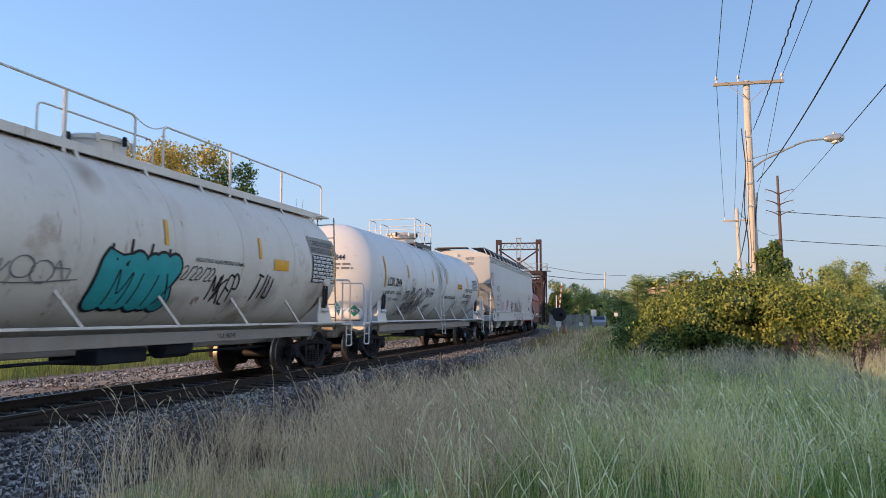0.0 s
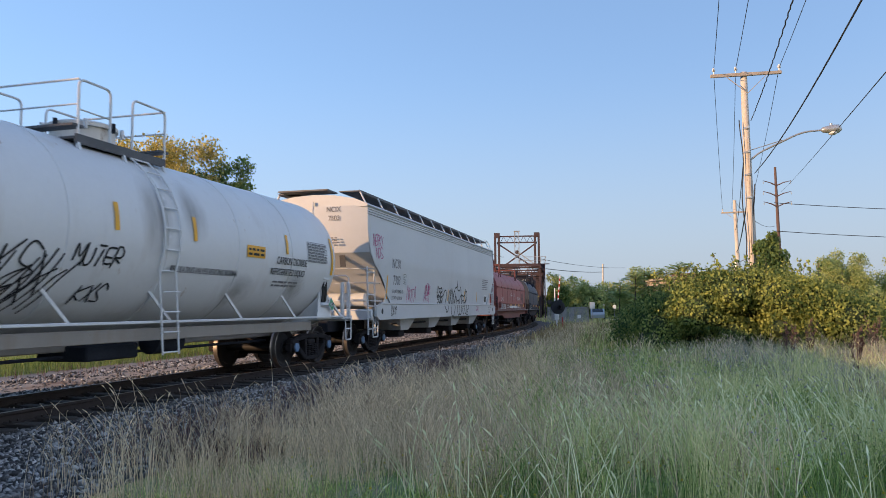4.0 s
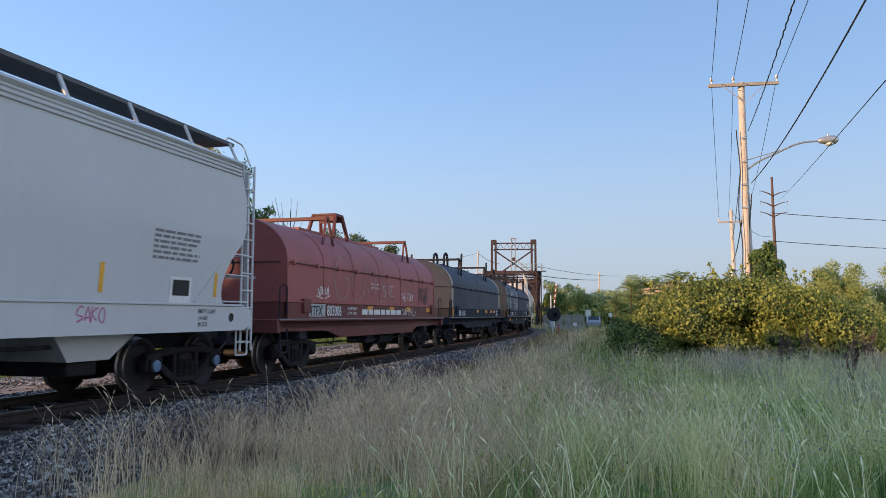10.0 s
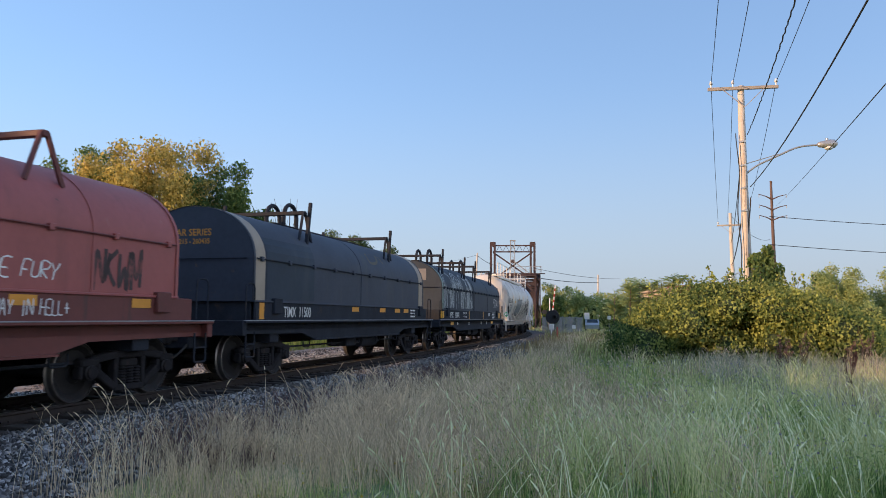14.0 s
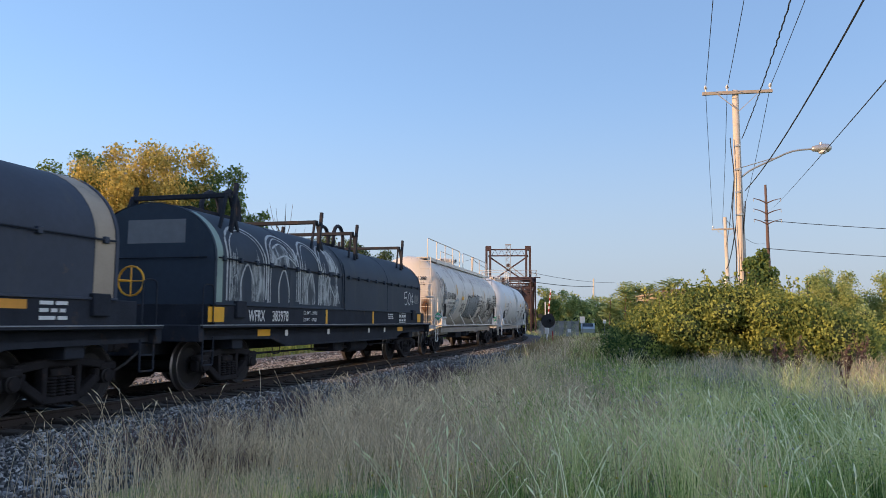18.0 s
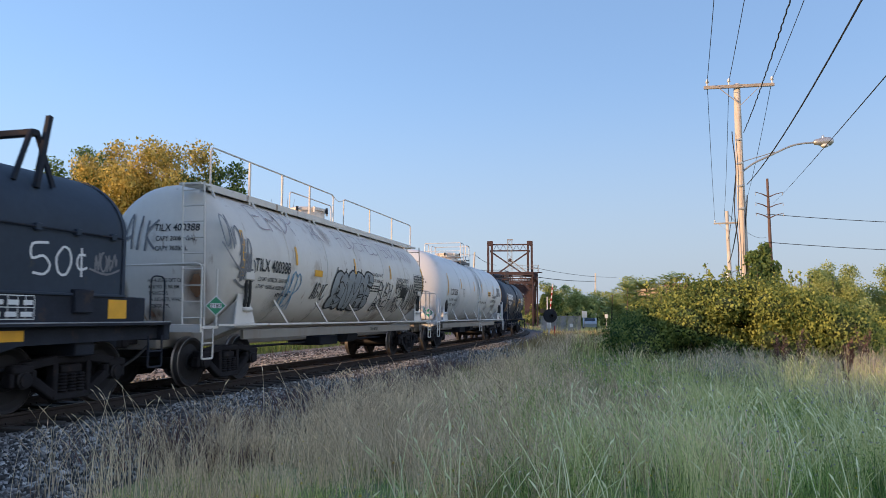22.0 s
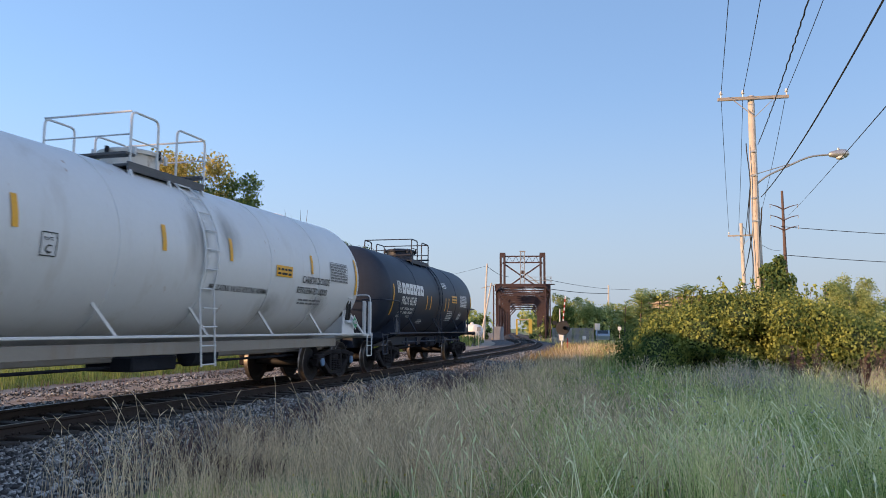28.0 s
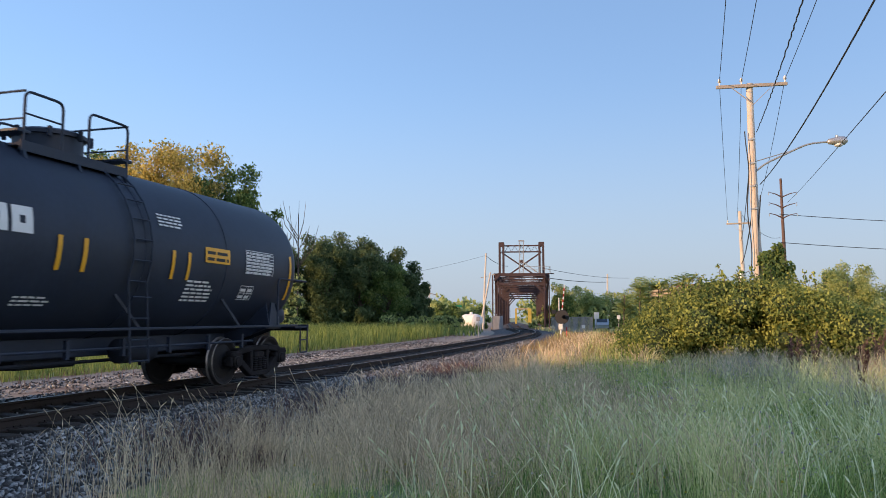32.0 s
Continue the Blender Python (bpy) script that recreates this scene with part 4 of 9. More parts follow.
def stroke(b, skin, pts, width):
    """A sprayed line through (u, w) points."""
    fine = []
    k = len(pts)
    for i in range(k - 1):
        p0, p1, p2, p3 = pts[max(i - 1, 0)], pts[i], pts[i + 1], pts[min(i + 2, k - 1)]
        steps = max(2, int(math.hypot(p2[0] - p1[0], p2[1] - p1[1]) / 0.05))
        for j in range(steps):
            t = j / steps
            fine.append(tuple(0.5 * (2 * p1[a] + (p2[a] - p0[a]) * t + (2 * p0[a] - 5 * p1[a] + 4 * p2[a] - p3[a]) * t * t
                                     + (3 * p1[a] - p0[a] - 3 * p2[a] + p3[a]) * t ** 3) for a in (0, 1)))
    fine.append(pts[-1])
    left, right = [], []
    for i, p in enumerate(fine):
        a, c = fine[max(i - 1, 0)], fine[min(i + 1, len(fine) - 1)]
        d = (c[0] - a[0], c[1] - a[1])
        ln = math.hypot(*d) or 1.0
        n = (-d[1] / ln * width / 2, d[0] / ln * width / 2)
        left.append(skin.at(p[0] + n[0], p[1] + n[1]))
        right.append(skin.at(p[0] - n[0], p[1] - n[1]))
    b.sheet([left, right])


def scrawl(parent, skin, u, w, width, height, seed, mat, line=0.035, loops=7, label="", slope=0.0, name="graffiti", spiky=0.5):
    """A tag of looping and spiky strokes that fills a box."""
    rnd = random.Random(seed)
    b = Build()
    step = width / loops
    for k in range(loops):
        x = u + k * step
        z = w + slope * (x - u)
        kind = rnd.random()
        if kind < spiky:
            pts = [(x + step * rnd.uniform(-0.1, 0.2), z + height * rnd.uniform(0, 0.25)), (x + step * rnd.uniform(0.1, 0.5), z + height * rnd.uniform(0.75, 1.0)),
                   (x + step * rnd.uniform(0.4, 0.8), z + height * rnd.uniform(0.0, 0.3)), (x + step * rnd.uniform(0.7, 1.2), z + height * rnd.uniform(0.5, 1.0))]
            stroke(b, skin, pts, line)
            if rnd.random() < 0.6:
                stroke(b, skin, [(x, z + height * rnd.uniform(0.35, 0.6)), (x + step * 0.9, z + height * rnd.uniform(0.35, 0.7))], line)
        else:
            cx, cz = x + step * 0.5, z + height * rnd.uniform(0.35, 0.6)
            rx, rz = step * rnd.uniform(0.35, 0.6), height * rnd.uniform(0.28, 0.48)
            a0 = rnd.uniform(0, 6.28)
            turn = rnd.uniform(4.2, 7.5)
            stroke(b, skin, [(cx + rx * math.cos(a0 + turn * i / 9), cz + rz * math.sin(a0 + turn * i / 9)) for i in range(10)], line)
    if rnd.random() < 0.7:
        stroke(b, skin, [(u - 0.1, w + height * 0.1), (u + width * 0.5, w - height * 0.12 + slope * width / 2), (u + width * 1.08, w + height * 0.15 + slope * width)], line)
    o = part(name, b, mat, parent, label or "sprayed scrawl", smooth=0)
    o["kind"] = "stuff"
    return o


# single-line letters on a grid of 4 by 6, strokes apart by a blank
GLYPHS = {"A": "00 26 40;12 32", "B": "00 06 35 33 03 43 40 00", "C": "45 26 05 01 20 41", "D": "00 06 25 43 21 00", "E": "46 06 00 40;03 33", "F": "00 06 46;03 33",
          "G": "45 16 03 10 41 33 23", "H": "00 06;03 43;46 40", "I": "20 26", "K": "00 06;46 03 40", "L": "06 00 40", "M": "00 06 22 46 40", "N": "00 06 40 46", "O": "20 02 04 26 44 42 20",
          "P": "00 06 35 34 03", "R": "00 06 45 33 03 40", "S": "45 26 05 03 42 31 00", "T": "06 46;26 20", "U": "06 01 20 41 46", "V": "06 20 46", "X": "00 46;06 40", "Y": "06 23 46;23 20",
          "Z": "06 46 00 40", "W": "06 10 23 30 46", "3": "05 26 44 23 42 20 01", "+": "03 43;25 21", "2": "05 26 44 00 40", "/": "00 46", "5": "46 06 03 33 31 10", "0": "20 02 04 26 44 42 20"}


def glyph_paths(body, u, w, high, wide, slant, shake, seed):
    """Hand-drawn strokes for a word: lists of (u, w)."""
    rnd_ = random.Random(seed)
    out = []
    for k, ch in enumerate(body):
        for path in GLYPHS.get(ch, "").split(";"):
            pts = []
            for c in path.split():
                a, b = int(c[0]) / 4 + rnd_.uniform(-shake, shake), int(c[1]) / 6 + rnd_.uniform(-shake, shake)
                pts.append((u + (k + a * 0.8) * wide + slant * b * high, w + b * high))
            if len(pts) > 1:
                out.append(pts)
    return out


def sprayed(parent, skin, body, u, w, high, wide, mat, line=0.03, slant=0.1, shake=0.07, seed=1, label=""):
    b = Build()
    for pts in glyph_paths(body, u, w, high, wide, slant, shake, seed):
        stroke(b, skin, pts, line)
    o = part("graffiti", b, mat, parent, label or "sprayed letters", smooth=0)
    o["kind"] = "stuff"
    return o


def dot(b, skin, p, r):
    b.sheet([[skin.at(p[0] + r * q * math.cos(a), p[1] + r * q * math.sin(a)) for a in np.linspace(0, 6.2832, 17)] for q in (0.05, 0.5, 1.0)])


def bubbles(parent, skin, body, u, w, width, height, seed, fill, edge, fat=0.3, label=""):
    """Fat rounded sprayed letters with a dark edge that run into one another."""
    n = len(body)
    raised = [Skin(lambda a, c, d=d: tuple(Vector(skin.at(a, c)) + Vector((d, 0, 0)))) for d in (0.0, 0.005, 0.010)]
    paths = glyph_paths(body, u + fat * 0.5, w + fat * 0.5, height - fat, (width - fat * 0.6) / n, 0.12, 0.05, seed)
    kinds = ((edge, fat + 0.10, raised[0], "dark outline of bubble letters"), (fill, fat, raised[1], "bubble letters filled with paint"), (edge, 0.028, raised[2], "inner lines of bubble letters"))
    for mat, wide, sk, lab in kinds:
        b = Build()
        for pts in paths:
            q = pts if wide > 0.05 else [(a + fat * 0.42, c - fat * 0.25) for a, c in pts]
            stroke(b, sk, q, wide)
            if wide > 0.05:
                for p in (q[0], q[-1]):
                    dot(b, sk, p, wide / 2)
        if wide > fat:
            rnd_ = random.Random(seed)
            for k in range(n):      # spikes along the top
                x = u + (k + 0.4) * width / n
                stroke(b, sk, [(x, w + height * 0.9), (x + rnd_.uniform(0.02, 0.1), w + height * rnd_.uniform(1.05, 1.2))], 0.05)
        o = part("graffiti", b, mat, parent, label if wide > fat and label else lab, smooth=0)
        o["kind"] = "stuff"


def placard(parent, m):
    """A green diamond plate with the digits 2187."""
    b = Build().prism([(0, -0.19), (0.19, 0), (0, 0.19), (-0.19, 0)], -0.008, 0.0, "x")
    p = part("placard", b, K_white, parent, "green diamond hazard placard", m=m)
    part("plate", Build().prism([(0, -0.165), (0.165, 0), (0, 0.165), (-0.165, 0)], 0.002, 0.004, "x"), K_green, p)
    part("number_field", Build().add([(0.008, -0.10, -0.045), (0.008, 0.10, -0.045), (0.008, 0.10, 0.045), (0.008, -0.10, 0.045)], [(0, 1, 2, 3)]), K_white, p, smooth=0)
    letters(p, Skin(lambda u, w: (0.012, u, w)), "2187", 0.10, 0, -0.034, K_black, centre=True)
    return p


# ---- running gear ----
def wheelset_mesh():
    b = Build()
    for s in (-1, 1):
        x = s * 0.75
        prof = [(0.10, 0.05), (0.15, 0.045), (0.17, 0.02), (0.33, -0.01), (0.375, 0.02), (0.40, 0.045), (0.445, 0.05)]
        b.use(0).lathe([(r, x + s * a) for r, a in prof], (0, 0, 0), "x", 32, cap=False)
        b.use(1).lathe([(r, x + s * a) for r, a in [(0.445, 0.05), (0.457, 0.043), (0.459, -0.05), (0.485, -0.075)]], (0, 0, 0), "x", 32, cap=False)
        b.use(0).lathe([(r, x + s * a) for r, a in [(0.485, -0.075), (0.482, -0.09), (0.40, -0.09), (0.37, -0.055), (0.17, -0.05), (0.10, -0.08)]], (0, 0, 0), "x", 32, cap=False)
        b.use(0).lathe([(0.07, x), (0.085, x + s * 0.12), (0.085, x + s * 0.24)], (0, 0, 0), "x", 12)
        b.use(0).lathe([(0.12, x + s * 0.17), (0.12, x + s * 0.33), (0.085, x + s * 0.35)], (0, 0, 0), "x", 16)
    b.use(0).tube([(-0.75, 0, 0), (0.75, 0, 0)], 0.085, 12)
    return b.mesh("wheelset", [P_wheel, P_tread])


def side_frame_mesh(s):
    b = Build()
    x0, x1 = s * 0.92, s * 1.07
    for e in (-1, 1):
        b.box(x0, s * 1.09, e * 0.72, e * 1.10, 0.535, 0.66, 0.03)          # pedestal roof
        b.box(x0, x1, e * 1.03, e * 1.11, 0.36, 0.56, 0.02)
        b.box(x0, x1, e * 0.66, e * 0.75, 0.36, 0.58, 0.02)
        b.beam((s * 0.995, e * 0.74, 0.46), (s * 0.995, e * 0.34, 0.20), 0.15, 0.13, b=0.02)
        b.beam((s * 0.995, e * 0.86, 0.63), (s * 0.995, e * 0.30, 0.70), 0.16, 0.12, b=0.02)
        b.box(x0, x1, e * 0.27, e * 0.37, 0.17, 0.70, 0.02)                  # column
    b.box(x0, x1, -0.36, 0.36, 0.13, 0.235, 0.02)
    b.box(x0, x1, -0.36, 0.36, 0.63, 0.745, 0.03)
    b.box(s * 0.9, s * 1.05, -0.2, 0.2, 0.5, 0.62, 0.02)                     # bolster end
    return b.mesh("side_frame", P_truck)


def springs_mesh(s):
    b = Build()
    for y in (-0.17, 0.0, 0.17):
        for x in (s * 0.97, s * 1.03):
            prof, z, k = [], 0.235, 0
            while z < 0.5:
                prof.append((0.075 if k % 2 else 0.052, z))
                z += 0.022
                k += 1
            b.lathe(prof, (x, y, 0), "z", 8)
    return b.mesh("spring", P_truck, smooth=0)


WHEELSET, FRAMES, SPRINGS = wheelset_mesh(), {s: side_frame_mesh(s) for s in (-1, 1)}, {s: springs_mesh(s) for s in (-1, 1)}
CAP = Build().lathe([(0.10, 0.0), (0.10, 0.03), (0.06, 0.045), (0.03, 0.045)], (0, 0, 0), "x", 14).mesh("bearing_cap", P_cap)
CAP_DARK = Build().lathe([(0.10, 0.0), (0.10, 0.03), (0.06, 0.045), (0.03, 0.045)], (0, 0, 0), "x", 14).mesh("bearing_cap", P_truck)
_b = Build().box(-0.95, 0.95, -0.2, 0.2, 0.42, 0.66, 0.03).lathe([(0.3, 0.66), (0.3, 0.74), (0.2, 0.76)], (0, 0, 0), "z", 16)
for _e in (-1, 1):
    _b.beam((-0.7, _e * 0.36, 0.34), (0.7, _e * 0.36, 0.34), 0.07, 0.12)
    for _x in (-0.72, 0.72):
        _b.box(_x - 0.05, _x + 0.05, _e * 0.36, _e * 0.44, 0.25, 0.55, 0.01)
BOLSTER = _b.mesh("truck", P_truck)
WHEELSETS = []


def truck(parent, y, caps=CAP_DARK):
    t = part("truck", BOLSTER, None, parent, m=pose(0, y, 0))
    for s in (-1, 1):
        part("side_frame", FRAMES[s], None, t)
        part("spring", SPRINGS[s], None, t)["kind"] = "stuff"
    for e in (-0.89, 0.89):
        w = part("wheelset", WHEELSET, None, t, m=pose(0, e, 0.457))
        WHEELSETS.append((w, e))
        part("bearing_cap", caps, None, t, m=pose(1.09, e, 0.457))
    return t


def rail(parent, pts, r=0.02, mat=None, name="handrail", n=8):
    return part(name, Build().tube(bent(pts), r, n), mat, parent)


def ladder(parent, foot, head, width, rungs, mat, along=(0, 1, 0), r=0.018, name="ladder"):
    foot, head, a = Vector(foot), Vector(head), Vector(along).normalized() * width / 2
    b = Build()
    for s in (-1, 1):
        b.tube([foot + a * s, head + a * s], r, 6)
    o = part(name, b, mat, parent)
    for k in range(rungs):
        p = foot.lerp(head, (k + 0.5) / rungs)
        part("rung", Build().tube([p - a, p + a], r * 0.8, 6), mat, o)
    return o


def coupler(parent, y, e):
    b = Build().box(-0.1, 0.1, y - e * 0.7, y - e * 0.15, 0.80, 0.98, 0.02)
    b.box(-0.17, 0.13, y - e * 0.2, y + e * 0.02, 0.74, 1.03, 0.04)
    part("coupler", b, P_truck, parent)
    h = Build().tube(bent([(0.3, y - e * 0.5, 0.8), (0.3, y - e * 0.25, 0.62), (0.12, y - e * 0.05, 0.42), (0.05, y, 0.45)], 0.15), 0.025, 6)
    part("brake_hose", h, K_hose, parent)


def stirrup(parent, x, y, z, drop, width, mat):
    """A hanging step of bent bar."""
    p = [(x, y - width / 2, z), (x, y - width / 2, z - drop), (x, y + width / 2, z - drop), (x, y + width / 2, z)]
    o = part("step", Build().tube(bent(p, 0.04), 0.018, 6), mat, parent)
    if drop > 0.4:
        part("rung", Build().tube([(x, y - width / 2, z - drop / 2), (x, y + width / 2, z - drop / 2)], 0.016, 6), mat, o)
    return o


# ---- tank cars ----
def tank_shell(r, zc, half, head, seams, n=56):
    """Half: the length of the straight side from the middle."""
    prof = []
    for i in range(9):
        a = radians(90 * i / 8)
        prof.append((max(0.02, r * math.sin(a)), -half - head * math.cos(a)))
    for y in seams:
        prof += [(r, y - 0.04), (r + 0.012, y - 0.034), (r + 0.012, y + 0.034), (r, y + 0.04)]
    prof += [(q, -y) for q, y in reversed(prof[:9])]
    return Build().lathe(prof, (0, 0, zc), "y", n)


def tank_car(label, a, b, kind):
    """kind: 'walk' with a full-length top walkway, 'white' and 'black' with a middle platform."""
    L = b - a
    e = thing("tank_car", label, "rail car", group="cars of the train")
    paint = {"walk": P_cream, "white": P_white, "black": P_black}[kind]
    trim = {"walk": P_cream, "white": P_white, "black": P_black}[kind]
    sillm = P_black if kind == "black" else P_sill
    r, zc = {"walk": (1.47, 2.45), "white": (1.52, 2.50), "black": (1.42, 2.37)}[kind]
    head = 0.62 if kind != "white" else 0.78
    tip = L / 2 - (1.0 if kind != "black" else 0.55)
    half = tip - head
    seams = [-half + 2 * half * k / 6 for k in range(1, 6)] if kind != "black" else [-half * 0.5, half * 0.06, half * 0.5]
    part("tank", tank_shell(r, zc, half, head, seams), paint, e)
    skin = tank_skin(r, zc)
    # frame
    b_ = Build().box(-0.35, 0.35, -L / 2 + 0.45, L / 2 - 0.45, 0.70, 1.02, 0.02)
    for s in (-1, 1):
        b_.box(-0.5, 0.5, s * (L / 2 - 0.45), s * (L / 2 - 1.2), 0.72, 1.05, 0.02)
    part("centre_sill", b_, sillm, e)
    for s in (-1, 1):
        yb = s * (L / 2 - (2.0 if kind != "black" else 1.88))
        web = [(-1.38, 1.12), (-0.4, 0.74), (0.4, 0.74), (1.38, 1.12), (1.30, 1.62), (1.12, 1.45), (0.75, 1.15), (0, 1.0), (-0.75, 1.15), (-1.12, 1.45), (-1.30, 1.62)]
        bb = Build()
        for dy in (-0.22, 0.22):
            bb.prism(web, yb + dy - 0.015, yb + dy + 0.015)
        bb.box(1.15, 1.36, yb - 0.3, yb + 0.3, 1.08, 1.16, 0.01)
        part("bolster", bb, paint, e)
        # stiff side plate over the truck
        lo_, hi_, zt_ = (0.42, 0.2, 1.75) if kind != "black" else (0.26, 0.05, 1.62)
        part("saddle_plate", Build().add([(1.39, yb - lo_, 1.1), (1.39, yb + lo_, 1.1), (1.33, yb + hi_, zt_), (1.33, yb - hi_, zt_),
                                          (1.36, yb - lo_, 1.1), (1.36, yb + lo_, 1.1), (1.30, yb + hi_, zt_), (1.30, yb - hi_, zt_)],
                                         [(0, 1, 2, 3), (7, 6, 5, 4), (0, 4, 5, 1), (1, 5, 6, 2), (2, 6, 7, 3), (3, 7, 4, 0)]), paint, e)
        # end platform
        pl = Build().box(-1.4, 1.4, s * (L / 2 - 0.42), s * (L / 2 - 1.0), 1.08, 1.13, 0.005)
        pl.box(-1.42, 1.42, s * (L / 2 - 0.38), s * (L / 2 - 0.43), 1.02, 1.16, 0.005)
        part("end_platform", pl, trim, e)
        coupler(e, s * L / 2, s)
        truck(e, yb, CAP if kind == "white" and s > 0 else CAP_DARK)
        for x in (1.42, -1.42):
            stirrup(e, x, s * (L / 2 - 0.62), 1.1, 0.55, 0.34, trim)
        # hand rails at the corner
        for x in (1.38, -1.38) if kind != "black" else ():
            if kind == "walk":
                rail(e, [(x, s * (L / 2 - 0.45), 1.1), (x, s * (L / 2 - 0.45), 2.25), (x * 0.4, s * (L / 2 - 0.5), 2.25), (-x, s * (L / 2 - 0.5), 2.22)], 0.017, trim)
                part("post", Build().tube(bent([(x, s * (L / 2 - 0.95), 1.1), (x, s * (L / 2 - 0.95), 2.18)]), 0.02, 8), trim, e)
            else:
                rail(e, [(x * 0.35, s * (L / 2 - 0.5), 2.2), (x, s * (L / 2 - 0.5), 2.2), (x, s * (L / 2 - 0.5), 1.1)], 0.017, trim)
                for dy in (0.55, 0.95):
                    p = Build().box(x - 0.035, x + 0.035, s * (L / 2 - dy) - 0.02, s * (L / 2 - dy) + 0.02, 1.1, 2.02, 0.008)
                    part("post", p, trim, e)
                    rail(e, [(x, s * (L / 2 - dy) + 0.02, 2.0), (x, s * (L / 2 - dy) + 0.13, 2.0), (x, s * (L / 2 - dy) + 0.13, 1.14), (x, s * (L / 2 - dy) + 0.02, 1.14)], 0.016, trim)
                part("brace", Build().beam((x, s * (L / 2 - 1.0), 1.15), (x * 0.8, s * (L / 2 - 1.7), 1.9), 0.05, 0.05), trim, e)
        # valves and air tank under and on the end
        if kind == "black":
            for x in (1.43, -1.43):
                rail(e, [(x * 0.2, s * (L / 2 - 0.5), 2.12), (x, s * (L / 2 - 0.5), 2.12), (x, s * (L / 2 - 1.85), 2.12), (x, s * (L / 2 - 1.85), 1.12)], 0.02, trim)
        if kind == "white" or (kind == "black" and s > 0):
            part("air_tank", Build().lathe([(0.05, -0.5), (0.16, -0.46), (0.18, -0.38), (0.18, 0.38), (0.16, 0.46), (0.05, 0.5)], (0.62, s * (L / 2 - 1.05), 1.36), "x", 14), trim, e)
    # side rail along the sill with struts to the tank
    for x in (1.43, -1.43):
        part("side_rail", Build().box(x - 0.02, x + 0.02, -L / 2 + 0.95, L / 2 - 0.95, 1.12, 1.165, 0.008), trim, e)
        n = 5 if kind != "black" else 3
        for k in range(n):
            y = -half + 0.9 + (2 * half - 1.8) * (k + 0.5) / n
            part("strut", Build().beam((x * 0.985, y + 0.22, 1.14), (x * 0.86, y - 0.14, 1.66), 0.028, 0.045), trim, e)
        if kind != "black":
            part("side_sill", Build().box(x * 0.80 - 0.04, x * 0.80 + 0.04, -L / 2 + 2.3, L / 2 - 2.3, 0.84, 1.04, 0.01), sillm, e)
        else:
            rail(e, [(x * 0.9, -L / 2 + 2.6, 0.86), (x * 0.9, L / 2 - 2.6, 0.86)], 0.02, trim, "pipe")
            for k in range(7):
                y = -L / 2 + 3 + (L - 6) * k / 6
                part("pipe_bracket", Build().box(x * 0.9 - 0.03, x * 0.9 + 0.03, y - 0.03, y + 0.03, 0.74, 1.0), trim, e)
    bg_ = Build().box(-0.2, 0.75 if kind != "black" else 0.2, -0.9, 0.3, 0.55, 0.80, 0.03).lathe([(0.05, 0.5), (0.2, 0.55), (0.2, 1.3), (0.05, 1.35)], (0.75, 0, 0.78), "y", 14)
    bg_.tube([(0.3, -L / 2 + 2.9, 0.62), (0.3, L / 2 - 2.9, 0.62)], 0.03, 6)
    part("brake_gear", bg_, P_frame, e)
    # manway
    top = zc + r
    my = -0.27
    man = part("manway", Build().lathe([(0.50, top - 0.12), (0.50, top + 0.27), (0.55, top + 0.27), (0.55, top + 0.33), (0.46, top + 0.37), (0.1, top + 0.41)], (0, my, 0), "z", 24), P_cream if kind != "black" else P_black, e)
    for k in range(8):
        t = 2 * math.pi * k / 8
        part("eye_bolt", Build().box(-0.03, 0.03, -0.03, 0.03, 0, 0.16, 0.01, pose(0.60 * math.cos(t), my + 0.60 * math.sin(t), top + 0.2)), trim if k % 3 else P_frame, man)
    if kind == "walk":
        for x in (0.62,):
            zt = zc + math.sqrt(r * r - 0.62 * 0.62) + 0.04
            s = 1 if x > 0 else -1
            wk = Build().box(x - 0.17, x + 0.17, -half - 0.1, half + 0.62, zt, zt + 0.05, 0.005)
            wk.box(x + s * 0.15, x + s * 0.19, -half - 0.1, half + 0.62, zt - 0.06, zt + 0.08, 0.005)
            part("walkway", wk, trim, e)
            for k in range(9):
                y = -half + 2 * half * k / 8
                part("bracket", Build().beam((x + s * 0.16, y, zt), (x + s * 0.28, y, zt - 0.26), 0.06, 0.03), trim, e)
            zr = zt + 0.82
            xo = x + s * 0.17
            y0, y1, ym = -half - 0.05, half + 0.6, -0.26
            rail(e, [(xo, y0, zt), (xo, y0, zr), (xo, ym, zr), (xo, ym, zt)], 0.02, trim)
            rail(e, [(xo, ym + 0.75, zt), (xo, ym + 0.75, zr), (xo, y1, zr), (xo, y1, zt)], 0.02, trim)
            part("safety_chain", Build().tube([(xo, ym + 0.75 * t, zr - 0.02 - 0.4 * t * (1 - t)) for t in np.linspace(0, 1, 7)], 0.01, 5), trim, e)
            for k in range(1, 4):
                part("post", Build().box(xo - 0.015, xo + 0.015, y0 + (ym - y0) * k / 4 - 0.03, y0 + (ym - y0) * k / 4 + 0.03, zt - 0.12, zr), trim, e)
            for k in range(1, 3):
                y = ym + 0.75 + (y1 - ym - 0.75) * k / 3
                part("post", Build().box(xo - 0.015, xo + 0.015, y - 0.03, y + 0.03, zt - 0.12, zr), trim, e)
            rail(e, [(x * 0.3, -1.7, top + 0.05), (x * 0.3, -1.7, top + 0.62), (x * 0.3, 1.0, top + 0.62), (x * 0.3, 1.0, top + 0.05)], 0.017, trim)
